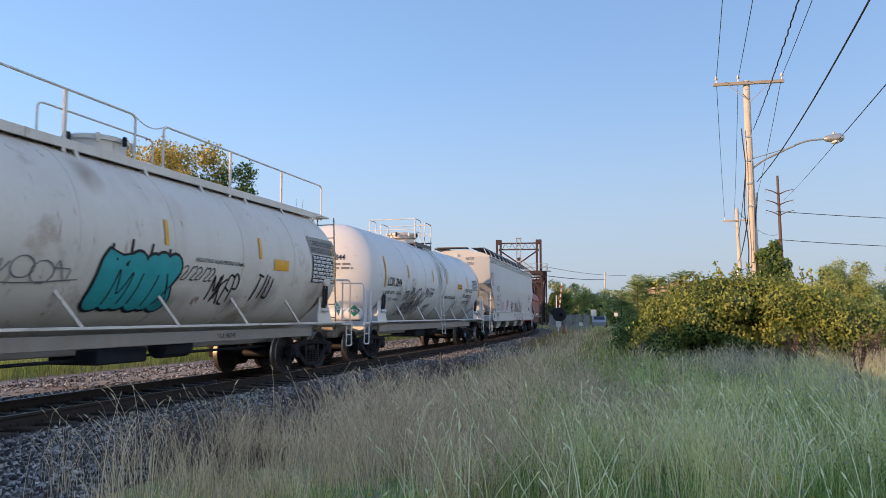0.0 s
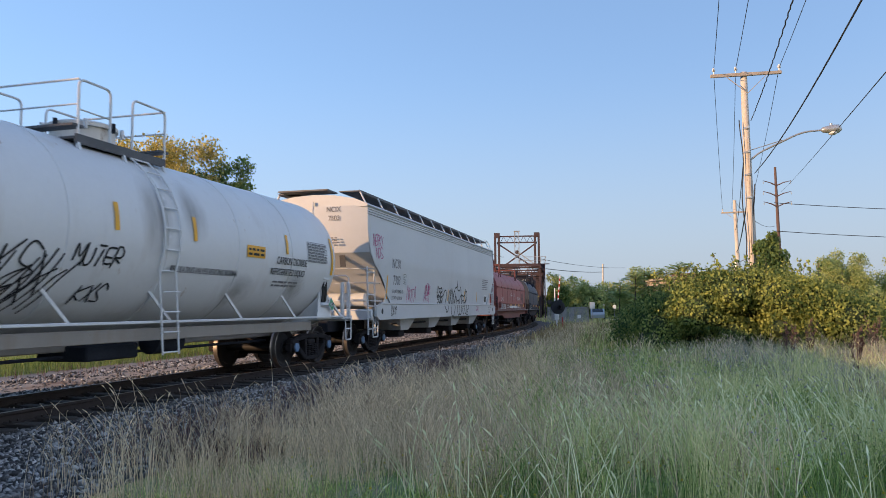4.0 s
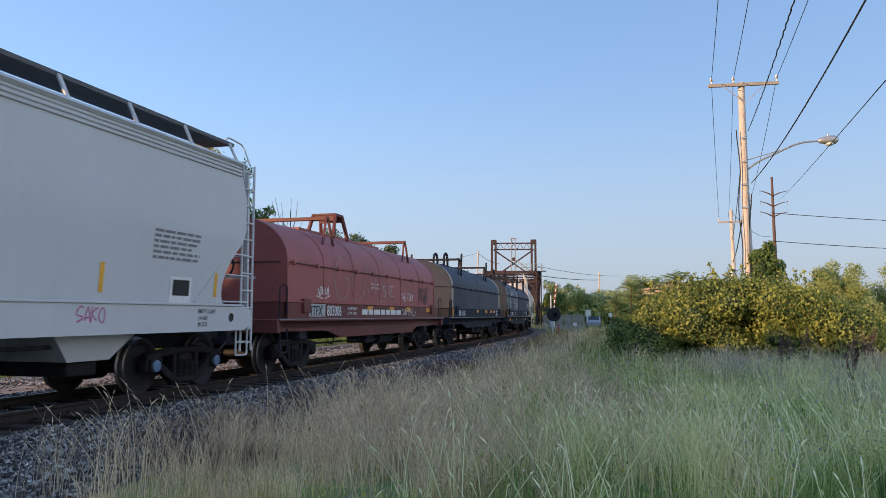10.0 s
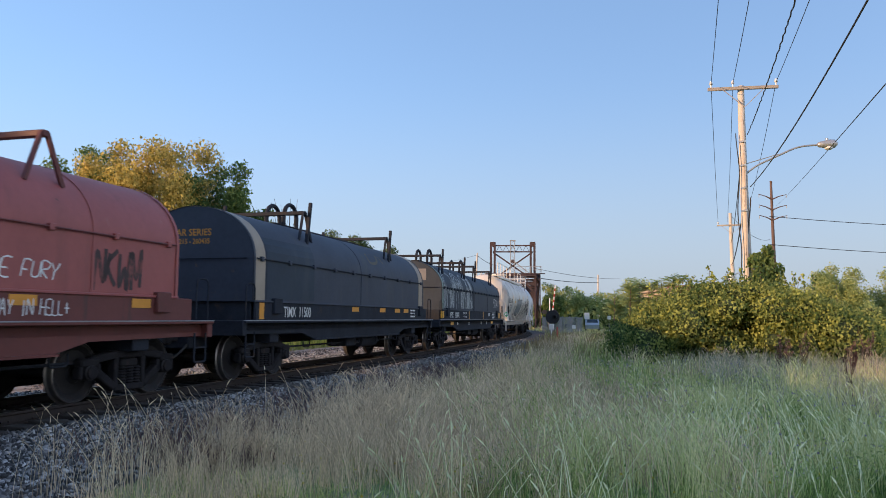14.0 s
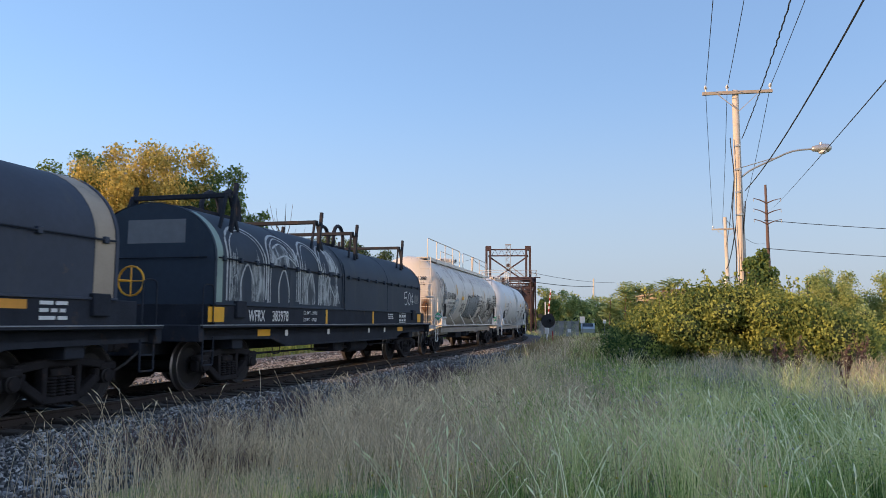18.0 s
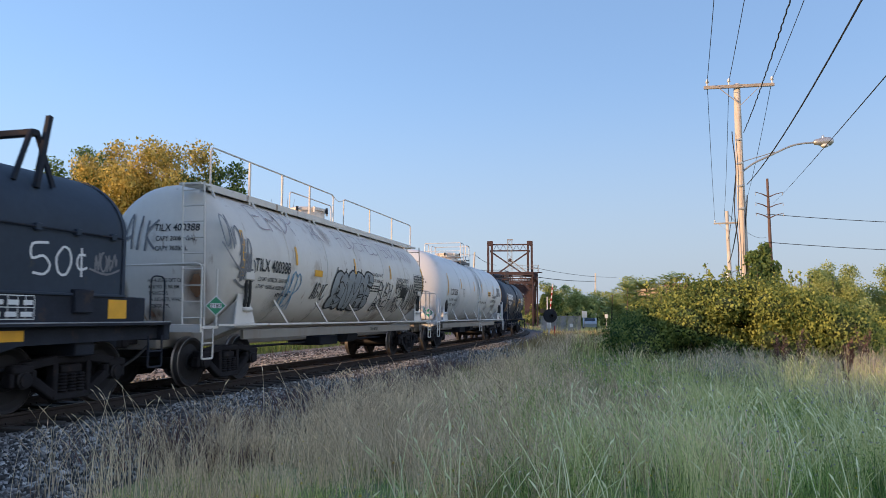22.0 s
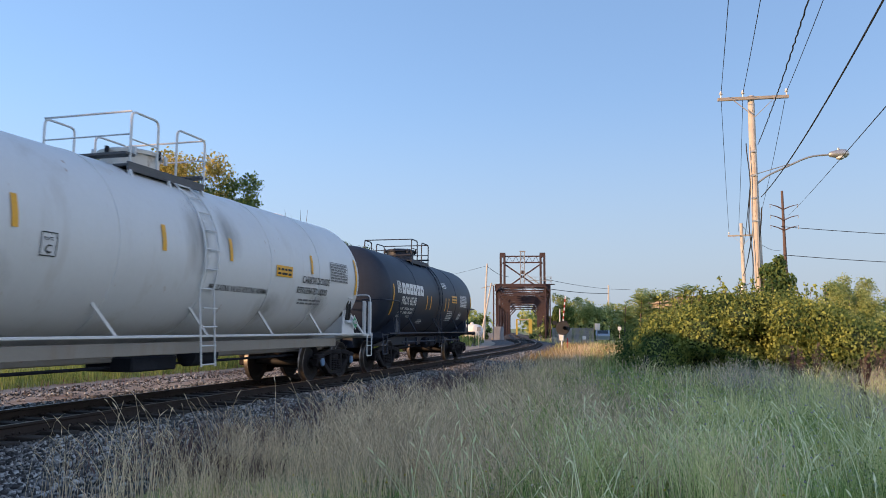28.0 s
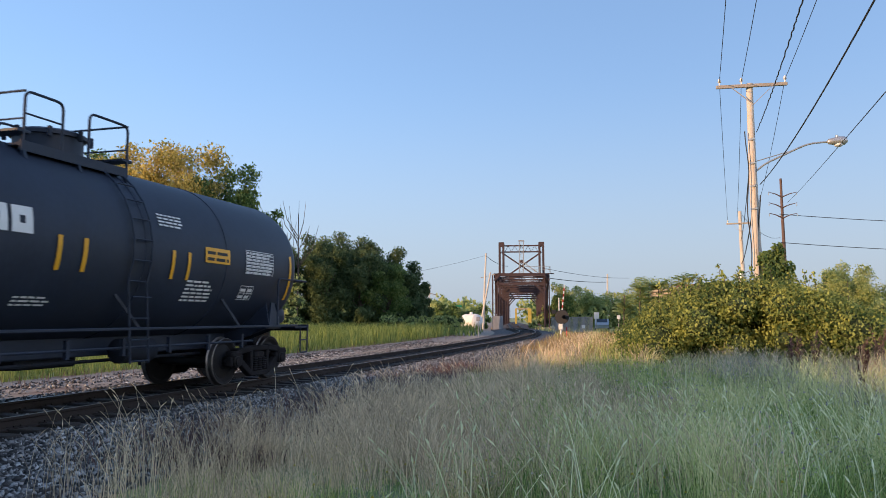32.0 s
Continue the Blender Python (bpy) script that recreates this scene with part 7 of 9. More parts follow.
    mint = material("mint_edge_paint", (0.22, 0.30, 0.27), 0.6, vary=0.2, scale=2)
    panel(e, hood_skin(1.386), -7.0, -6.72, 1.64, 3.6, mint, "pale mint edge strip", "edge_strip", 1, 12)
    base, topw = 1.68, 3.30
    wash = Skin(lambda u, w: tuple(Vector(hs.at(u, w)) - Vector((0.003, 0, 0))))
    for u0, u1, w0, w1 in ((-6.45, -5.95, base, 2.42), (-5.6, -5.05, base, 2.42), (-4.75, -3.5, 2.46, 3.0), (-3.25, -2.6, base, 2.42), (-2.2, -1.6, base, 2.40), (-1.7, -1.05, 2.55, 3.25), (-1.5, -1.1, base, 2.2)):
        panel(e, wash, u0, u1, w0, w1, K_scratch, "scratched chalk-white wash of paint", "graffiti", 2, 6)
    bg_ = Build()
    for u0, wd in ((-6.55, 1.55), (-4.9, 1.45), (-3.35, 1.2), (-2.3, 1.1)):
        for ins, ln in ((0.0, 0.055), (0.10, 0.03)):
            stroke(bg_, hs, [(u0 + ins, base), (u0 + ins, 2.3), (u0 + 0.05 + ins, topw - 0.35 - ins), (u0 + wd * 0.45, topw - ins), (u0 + wd * 0.85 - ins, topw - 0.2 - ins), (u0 + wd - ins, 2.4), (u0 + wd - ins, base + 0.05)], ln)
        stroke(bg_, hs, [(u0 + wd * 0.35, base), (u0 + wd * 0.34, 2.1), (u0 + wd * 0.5, 2.42), (u0 + wd * 0.66, 2.05), (u0 + wd * 0.68, base + 0.02)], 0.045)
    for pts in ([(-4.6, 2.9), (-4.1, 3.05), (-3.7, 2.7), (-3.3, 2.95)], [(-4.5, 2.65), (-4.0, 2.75), (-3.5, 2.5)], [(-1.6, 2.2), (-1.3, 1.9), (-1.15, 2.1), (-1.0, 1.75)]):
        stroke(bg_, hs, pts, 0.04)
    part("graffiti", bg_, K_chalk, e, "tall chalk-white block letters", smooth=0)["kind"] = "stuff"
    fill = Build()
    r3 = random.Random(82)
    for q in range(150):
        x0, z = r3.choice((-6.45, -5.6, -3.25, -2.2)) + r3.uniform(0, 0.3), base + r3.random() * 0.75
        stroke(fill, Skin(lambda u, w: tuple(Vector(hs.at(u, w)) + Vector((0.002, 0, 0)))), [(x0, z), (x0 + r3.uniform(-0.03, 0.03), z + r3.uniform(0.15, 0.4))], 0.010)
    part("graffiti", fill, K_chalk, e, "scratched chalk-white filling", smooth=0)["kind"] = "stuff"
    en = end_skin(-7.0)
    panel(e, en, -0.5, 0.75, 2.75, 3.2, K_grey, "grey overpainted patch", "patch")
    letters(e, end_skin(-L / 2 + 1.085), "WFRX  383978", 0.19, -0.4, 1.42, K_white)
    bars(e, end_skin(-L / 2 + 1.085), -0.3, 1.32, 1.0, 3, 0.07, K_white)
    # the second walkway tank
    e, sk, half, L = tilx(J[7], J[8], "400388", "weathered white tank car covered in black graffiti, with walkway")
    TRAIN.append((e, J[7], J[8], 2.0))
    bubbles(e, sk, "SNYBE", -1.75, -1.02, 2.75, 1.05, 91, K_silver, K_black, 0.34, "black outline of grey bubble letters")
    sprayed(e, sk, "NER", -4.35, -1.0, 0.75, 0.24, K_blue, 0.035, 0.15, 0.10, 92, "pale blue sprayed tag")
    sprayed(e, sk, "AGIC", -2.85, -0.75, 0.42, 0.2, K_black, 0.04, 0.15, 0.12, 93, "black sprayed tag")
    for k, (body, u, w, wd, h) in enumerate((("RUSH", 1.72, -0.58, 0.30, 0.42), ("BSNST", 1.6, -1.02, 0.28, 0.36), ("RISE", 3.3, -0.45, 0.19, 0.38), ("VEE", 3.3, -0.78, 0.2, 0.24), ("DOD", 3.45, -1.08, 0.24, 0.26), ("MKNNE", 4.15, -0.95, 0.24, 0.80), ("NKN", 5.3, -0.9, 0.25, 0.6))):
        sprayed(e, sk, body, u, w, h, wd, K_black, 0.04, 0.12, 0.13, 100 + k, "black sprayed tag")
    scrawl(e, sk, -6.9, 0.15, 1.0, 0.85, 111, K_grey, 0.04, 5, "grey sprayed tag", slope=-0.5, spiky=0.6)
    scrawl(e, sk, -6.35, -0.5, 0.6, 0.6, 112, K_grey, 0.04, 4, "grey sprayed tag")
    for k, (body, u, wd) in enumerate((("ERDP", -5.3, 0.55), ("AKI", -2.6, 0.35), ("FUDEHEE", -0.9, 0.42), ("ERDK", 2.6, 0.32), ("DOOD", 4.2, 0.34))):
        sprayed(e, sk, body, u, 0.72, 0.62 - 0.05 * k, wd, K_mauve, 0.026, -0.15, 0.06, 115 + k, "thin mauve sprayed letters high on the shell")
    letters(e, sk, "LD LMT 167700 LB  76100 KG", 0.12, -5.55, -0.42, K_black, squeeze=0.85)
    letters(e, sk, "LT WT   95300 LB  43200 KG", 0.12, -5.55, -0.58, K_black, squeeze=0.85)
    letters(e, sk, "NEW 06-1995", 0.12, -4.6, -0.74, K_black, squeeze=0.85)
    letters(e, sk, "REGULATING VALVES", 0.13, 0.95, 0.02, K_black, squeeze=0.8)
    letters(e, sk, "VENTING NORMALLY", 0.13, 0.95, -0.15, K_black, squeeze=0.8)
    bars(e, sk, 1.0, -0.28, 0.7, 3, 0.075, K_black, rnd=random.Random(127))
    en = Skin(lambda u, w: (u, -half - 0.62 * math.sqrt(max(0.0, 1 - (u * u + (w - 2.45) ** 2) / (1.47 * 1.47))) - 0.016, w))
    for k, line in enumerate(("CAPY 20085 GAL", "CAPY 76030 L")):
        letters(e, en, line, 0.13, 0.0, 2.74 - 0.19 * k, K_black, squeeze=0.85)
    for k, line in enumerate(("ASF B-225-G DFT OR", "AAR NO 13 BR BM", "SPRING D-5", "36 INCH STL WHLS", "SE60DE CPL")):
        letters(e, en, line, 0.10, -0.15, 1.95 - 0.12 * k, K_black, squeeze=0.8)
    sprayed(e, en, "RAIK", -1.05, 2.6, 0.62, 0.27, K_grey, 0.05, 0.1, 0.12, 128, "grey sprayed tag on the tank end")
    panel(e, sk, 3.85, 4.35, -0.55, -0.2, K_black, "black square sticker", "sticker")
    e, sk, half, L = lcix(J[8], J[9], "2838", "clean white tank car with middle platform and railings")
    TRAIN.append((e, J[8], J[9], 2.0))
    # the last, black tank
    e, sk, half, L, (r, zc) = tank_car("black tank car with white lettering, last of the train", J[9], J[10], "black")
    TRAIN.append((e, J[9], J[10], 2.0))
    logo = Build()
    u = -4.2
    for k in range(6):          # a plain block row in the place of the maker's mark
        u0, u1, w0, w1 = u + 0.39 * k, u + 0.39 * k + 0.33, 0.0, 0.34
        for p, q in (((u0, w0 + 0.06), (u1, w0 + 0.06)), ((u0, w1 - 0.06), (u1, w1 - 0.06)), ((u0 + 0.06, w0 + 0.12), (u0 + 0.06, w1 - 0.12)), ((u1 - 0.06, w0 + 0.12), (u1 - 0.06, w1 - 0.12))):
            stroke(logo, sk, [p, q], 0.12)
    part("mark", logo, K_white, e, "white row of plain block shapes", smooth=0)
    sym = Build()
    for k in range(3):
        stroke(sym, sk, [(-4.58 + 0.12 * k, 0.0), (-4.62 + 0.13 * k, 0.18), (-4.58 + 0.11 * k, 0.38)], 0.07)
    part("mark", sym, K_white, e, "white emblem of plain strokes", smooth=0)
    letters(e, sk, "PROX 60248", 0.36, -4.22, -0.33, K_white, "white stencilled reporting mark", squeeze=0.78)
    letters(e, sk, "LD LMT   199600 LB   90550 KG", 0.115, -4.25, -0.50, K_white, squeeze=0.92)
    letters(e, sk, "LT WT     63400 LB   28750 KG", 0.115, -4.28, -0.63, K_white, squeeze=0.92)
    letters(e, sk, "UTC-1                      02-2002", 0.115, -4.32, -0.76, K_white, squeeze=0.92)
    for s0 in (-half + 0.12, half - 0.2):
        yellow(e, sk, s0, -0.7, 0.25, 0.09)
    for u in (-1.5, -1.03, 0.94, 1.37):
        yellow(e, sk, u, -0.43, 0.04, 0.08)
    panel(e, sk, 1.87, 2.65, -0.09, 0.18, K_yellow, "yellow notice plate", "notice")
    bars(e, Skin(lambda u, w: tuple(Vector(sk.at(u, w)) + Vector((0.004, 0, 0)))), 1.92, 0.06, 0.68, 2, 0.11, K_black, rnd=random.Random(122))
    bars(e, sk, 0.65, 0.60, 0.64, 4, 0.06, K_white, rnd=random.Random(123))
    bars(e, sk, 1.45, -0.46, 0.8, 6, 0.07, K_white, rnd=random.Random(124))
    data_table(e, sk, 3.22, -0.21, 1.05, 0.44, None, K_white)
    data_table(e, sk, 3.17, -0.74, 0.46, 0.28, None, K_white, 2)
    bars(e, sk, -1.95, -0.85, 0.62, 3, 0.06, K_white, rnd=random.Random(125))
    # marker at the train's end
    part("end_device", Build().box(-0.15, 0.12, L / 2 - 0.12, L / 2 + 0.06, 1.02, 1.42, 0.03), K_white, e, "boxed end-of-train marker")
    part("marker_lens", Build().lathe([(0.07, L / 2 + 0.055), (0.06, L / 2 + 0.085), (0.02, L / 2 + 0.095)], (0, 0, 1.3), "y", 12), K_glass, e)


train()


def car_rows(a, b, over):
    rows = []
    for t in np.arange(0, 32.01, 0.5):
        w = train_way(t)
        p, q = on_track(a + over - w), on_track(b - over - w)
        d = q - p
        rows.append((float(t), Matrix.Translation((p + q) / 2) @ pose(0, 0, 0, 0, 0, -math.degrees(math.atan2(d.x, d.y)))))
    return rows


SPIN = []
for _t in np.arange(0, 32.01, 0.16):
    SPIN.append((float(_t), math.degrees(train_way(_t) / 0.457)))


def motions():
    for e, a, b, over in TRAIN:
        walk(e, car_rows(a, b, over))
    for w, y in WHEELSETS:
        walk(w, [(t, pose(0, y, 0.457, d % 360)) for t, d in SPIN])


# ---- plants ----
def leaf_material(name, low, high, rough=0.6, through=0.3):
    """Leaves whose colour runs from low to high by the leaf, with some light through them."""
    m = bpy.data.materials.new(name)
    m.use_nodes = True
    n, l = m.node_tree.nodes, m.node_tree.links
    b = n["Principled BSDF"]
    b.inputs["Roughness"].default_value = rough
    b.inputs["Specular IOR Level"].default_value = 0.1
    geo = n.new("ShaderNodeNewGeometry")
    co = n.new("ShaderNodeTexCoord")
    ns = n.new("ShaderNodeTexNoise")
    ns.inputs["Scale"].default_value, ns.inputs["Detail"].default_value = 0.55, 3.0
    l.new(co.outputs["Object"], ns.inputs["Vector"])
    mr = n.new("ShaderNodeMapRange")
    mr.inputs["From Min"].default_value, mr.inputs["From Max"].default_value = 0.3, 0.7
    mr.inputs["To Min"].default_value, mr.inputs["To Max"].default_value = -0.35, 0.35
    l.new(ns.outputs[0], mr.inputs["Value"])
    tufts = n.new("ShaderNodeTexNoise")     # a finer change from tuft to tuft
    tufts.inputs["Scale"].default_value, tufts.inputs["Detail"].default_value = 2.6, 2.0
    l.new(co.outputs["Object"], tufts.inputs["Vector"])
    mt2 = n.new("ShaderNodeMapRange")
    mt2.inputs["From Min"].default_value, mt2.inputs["From Max"].default_value = 0.3, 0.7
    mt2.inputs["To Min"].default_value, mt2.inputs["To Max"].default_value = -0.3, 0.3
    l.new(tufts.outputs[0], mt2.inputs["Value"])
    both = n.new("ShaderNodeMath")
    l.new(mr.outputs[0], both.inputs[0])
    l.new(mt2.outputs[0], both.inputs[1])
    ad = n.new("ShaderNodeMath")
    ad.operation, ad.use_clamp = "ADD", True
    l.new(geo.outputs["Random Per Island"], ad.inputs[0])
    l.new(both.outputs[0], ad.inputs[1])
    mix = n.new("ShaderNodeMix")
    mix.data_type = "RGBA"
    l.new(ad.outputs[0], mix.inputs[0])
    mix.inputs[6].default_value, mix.inputs[7].default_value = (*low, 1), (*high, 1)
    l.new(mix.outputs[2], b.inputs["Base Color"])
    tr = n.new("ShaderNodeBsdfTranslucent")
    l.new(mix.outputs[2], tr.inputs["Color"])
    sh = n.new("ShaderNodeMixShader")
    sh.inputs[0].default_value = through
    l.new(b.outputs[0], sh.inputs[1])
    l.new(tr.outputs[0], sh.inputs[2])
    l.new(sh.outputs[0], n["Material Output"].inputs["Surface"])
    return m


L_green = leaf_material("fresh_grass", (0.10, 0.20, 0.05), (0.60, 0.72, 0.24), 0.8, through=0.45)
L_herb = leaf_material("meadow_herbs", (0.16, 0.26, 0.07), (0.52, 0.60, 0.22), 0.8, through=0.45)
L_straw = leaf_material("dry_grass", (0.46, 0.34, 0.22), (1.0, 0.82, 0.56), 0.8, through=0.4)
L_mixed = leaf_material("meadow_grass", (0.19, 0.21, 0.07), (0.90, 0.82, 0.38), 0.8, through=0.45)
L_weed = leaf_material("grey_green_weeds", (0.25, 0.27, 0.19), (0.66, 0.60, 0.53), 0.8, through=0.4)
L_pale = leaf_material("pale_green_stalks", (0.52, 0.56, 0.22), (0.95, 0.90, 0.48), 0.8, through=0.4)
L_stem = leaf_material("bleached_green_stems", (0.74, 0.76, 0.42), (1.0, 0.98, 0.66), 0.7, through=0.3)
L_brown = leaf_material("dead_brown_weeds", (0.10, 0.062, 0.058), (0.27, 0.18, 0.155), 0.8, through=0.3)
L_dock = leaf_material("dark_dock_seeds", (0.05, 0.03, 0.03), (0.16, 0.09, 0.08), 0.8, through=0.2)
L_orange = leaf_material("orange_brown_grass", (0.22, 0.16, 0.08), (0.50, 0.38, 0.20), 0.8, through=0.4)
L_lush = leaf_material("lush_field_grass", (0.10, 0.16, 0.045), (0.34, 0.40, 0.13), 0.8, through=0.45)
L_vine = leaf_material("vine_leaves", (0.075, 0.13, 0.045), (0.42, 0.46, 0.13), 0.7, through=0.4)
L_dark = leaf_material("dark_tree_leaves", (0.055, 0.092, 0.045), (0.14, 0.19, 0.085))
L_mid = leaf_material("tree_leaves", (0.085, 0.145, 0.048), (0.20, 0.27, 0.09), through=0.35)
L_gold = leaf_material("yellowing_tree_leaves", (0.30, 0.26, 0.07), (0.70, 0.54, 0.16), through=0.35)
# light green, paled to put haze into far trees; nearer bushes share it
L_light = leaf_material("light_hazy_green_leaves", (0.22, 0.29, 0.10), (0.46, 0.50, 0.20), through=0.4)
L_frond = leaf_material("feathery_young_leaves", (0.28, 0.38, 0.16), (0.55, 0.62, 0.30), 0.7, through=0.5)
L_yellowf = leaf_material("yellow_flowers", (0.55, 0.42, 0.03), (0.75, 0.6, 0.06))
L_violet = leaf_material("violet_flowers", (0.22, 0.17, 0.34), (0.40, 0.34, 0.5))
B_bark = material("grey_brown_bark", (0.12, 0.095, 0.075), 0.9, vary=0.3, scale=3, bump=0.6, bump_scale=18)
# dark green for core lumps; the shade deep among leaves is in this colour
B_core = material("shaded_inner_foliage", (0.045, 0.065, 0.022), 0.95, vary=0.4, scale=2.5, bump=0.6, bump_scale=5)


def ground_at(x, y):
    lt = lat_of(x, y)
    z = np.interp(lt, [-7.0, -6.2, 3.5, 4.3], [GROUND - 0.02, -0.31, -0.31, GROUND - 0.03])
    return z


def blades(name, x, y, h, w, bend, mat, label, seed, category="grass", curl=0.5):
    """Grass: each blade three triangles, bent over to one side."""
    rs = np.random.RandomState(seed)
    n = len(x)
    z = ground_at(x, y)
    a = rs.rand(n) * 6.283
    d = np.stack([np.cos(a), np.sin(a)], -1)
    ta = rs.rand(n) * 6.283
    side = np.stack([np.cos(ta), np.sin(ta)], -1) * (w / 2)[:, None]
    be = bend * (0.3 + rs.rand(n)) * h
    p0 = np.stack([x, y], -1)
    p1 = p0 + d * (be * 0.36)[:, None]
    p2 = p0 + d * be[:, None]
    v = np.zeros((n, 5, 3))
    v[:, 0, :2], v[:, 1, :2] = p0 - side, p0 + side
    v[:, 2, :2], v[:, 3, :2] = p1 - side * 0.8, p1 + side * 0.8
    v[:, 4, :2] = p2
    v[:, :2, 2] = z[:, None] - 0.02
    v[:, 2:4, 2] = (z + h * 0.58)[:, None]
    v[:, 4, 2] = z + h * (1 - 0.25 * bend)
    t = np.array([(0, 1, 3), (0, 3, 2), (2, 3, 4)])
    return soup(name, v.reshape(-1, 3), (t[None] + 5 * np.arange(n)[:, None, None]).reshape(-1, 3), mat, label, category)


def scatter(n, x0, x1, y0, y1, seed, lat_min=3.6, clump=0.0, lat_max=1e9, fringe=0.0):
    """Places in a stretch, beside the track, thicker in clumps."""
    rs = np.random.RandomState(seed)
    x, y = x0 + (x1 - x0) * rs.rand(n * 3), y0 + (y1 - y0) * rs.rand(n * 3)
    lt = lat_of(x, y)
    ok = (lt > lat_min + fringe * (rs.rand(n * 3) - 0.3)) & (lt < lat_max)
    if clump:
        f = np.array([noise.noise(Vector((a * 0.9, b * 0.9, seed * 1.3))) for a, b in zip(x, y)])
        ok &= f * clump + 0.5 > rs.rand(n * 3)
    # only what lies in the wedge that is ever looked at
    ok &= (x < y * 0.66 + 1.2) & (x > -y * 0.66 - 1.2)
    return x[ok][:n], y[ok][:n]


def rand(n, a, b, seed):
    return a + (b - a) * np.random.RandomState(seed).rand(n)


def patch(x, y, f, seed):
    return np.array([noise.noise(Vector((a * f, b * f, seed))) for a, b in zip(x, y)])


def dock_plant(x, y, h, seed):
    """A dead dock: a dark stem with upright branches crowded with brown seeds."""
    rs = np.random.RandomState(seed)
    z = float(ground_at(np.array([x]), np.array([y]))[0])
    e = thing("dock_plant", "dead dark brown dock plant standing in the grass", "weed", pose(x, y, z), group="dead docks before the hedge")
    part("stem", Build().tube([(0, 0, -0.03), (0.01, 0.0, h * 0.5), (0.0, 0.02, h * 0.96)], 0.006, 5), L_brown, e)
    pts = []
    for k in range(6):
        a, low = rs.rand() * 6.283, h * (0.42 + 0.09 * k)
        reach, rise = 0.09 + 0.06 * rs.rand(), (h - low) * (0.6 + 0.35 * rs.rand())
        tip = (math.cos(a) * reach, math.sin(a) * reach, low + rise)
        part("branch", Build().tube([(0, 0, low), (tip[0] * 0.7, tip[1] * 0.7, low + rise * 0.45), tip], 0.003, 4), L_brown, e)
        q = rs.rand(130) ** 0.8
        pts.append(np.stack([tip[0] * np.sqrt(q), tip[1] * np.sqrt(q), low + rise * q], -1))
    c = np.concatenate(pts) + rs.normal(size=(780, 3)) * 0.010
    v = c[:, None] + rs.normal(size=(780, 3, 3)) * 0.009
    soup("seed_heads", v.reshape(-1, 3), np.arange(2340).reshape(-1, 3), L_dock, "", "", kind="", parent=e)


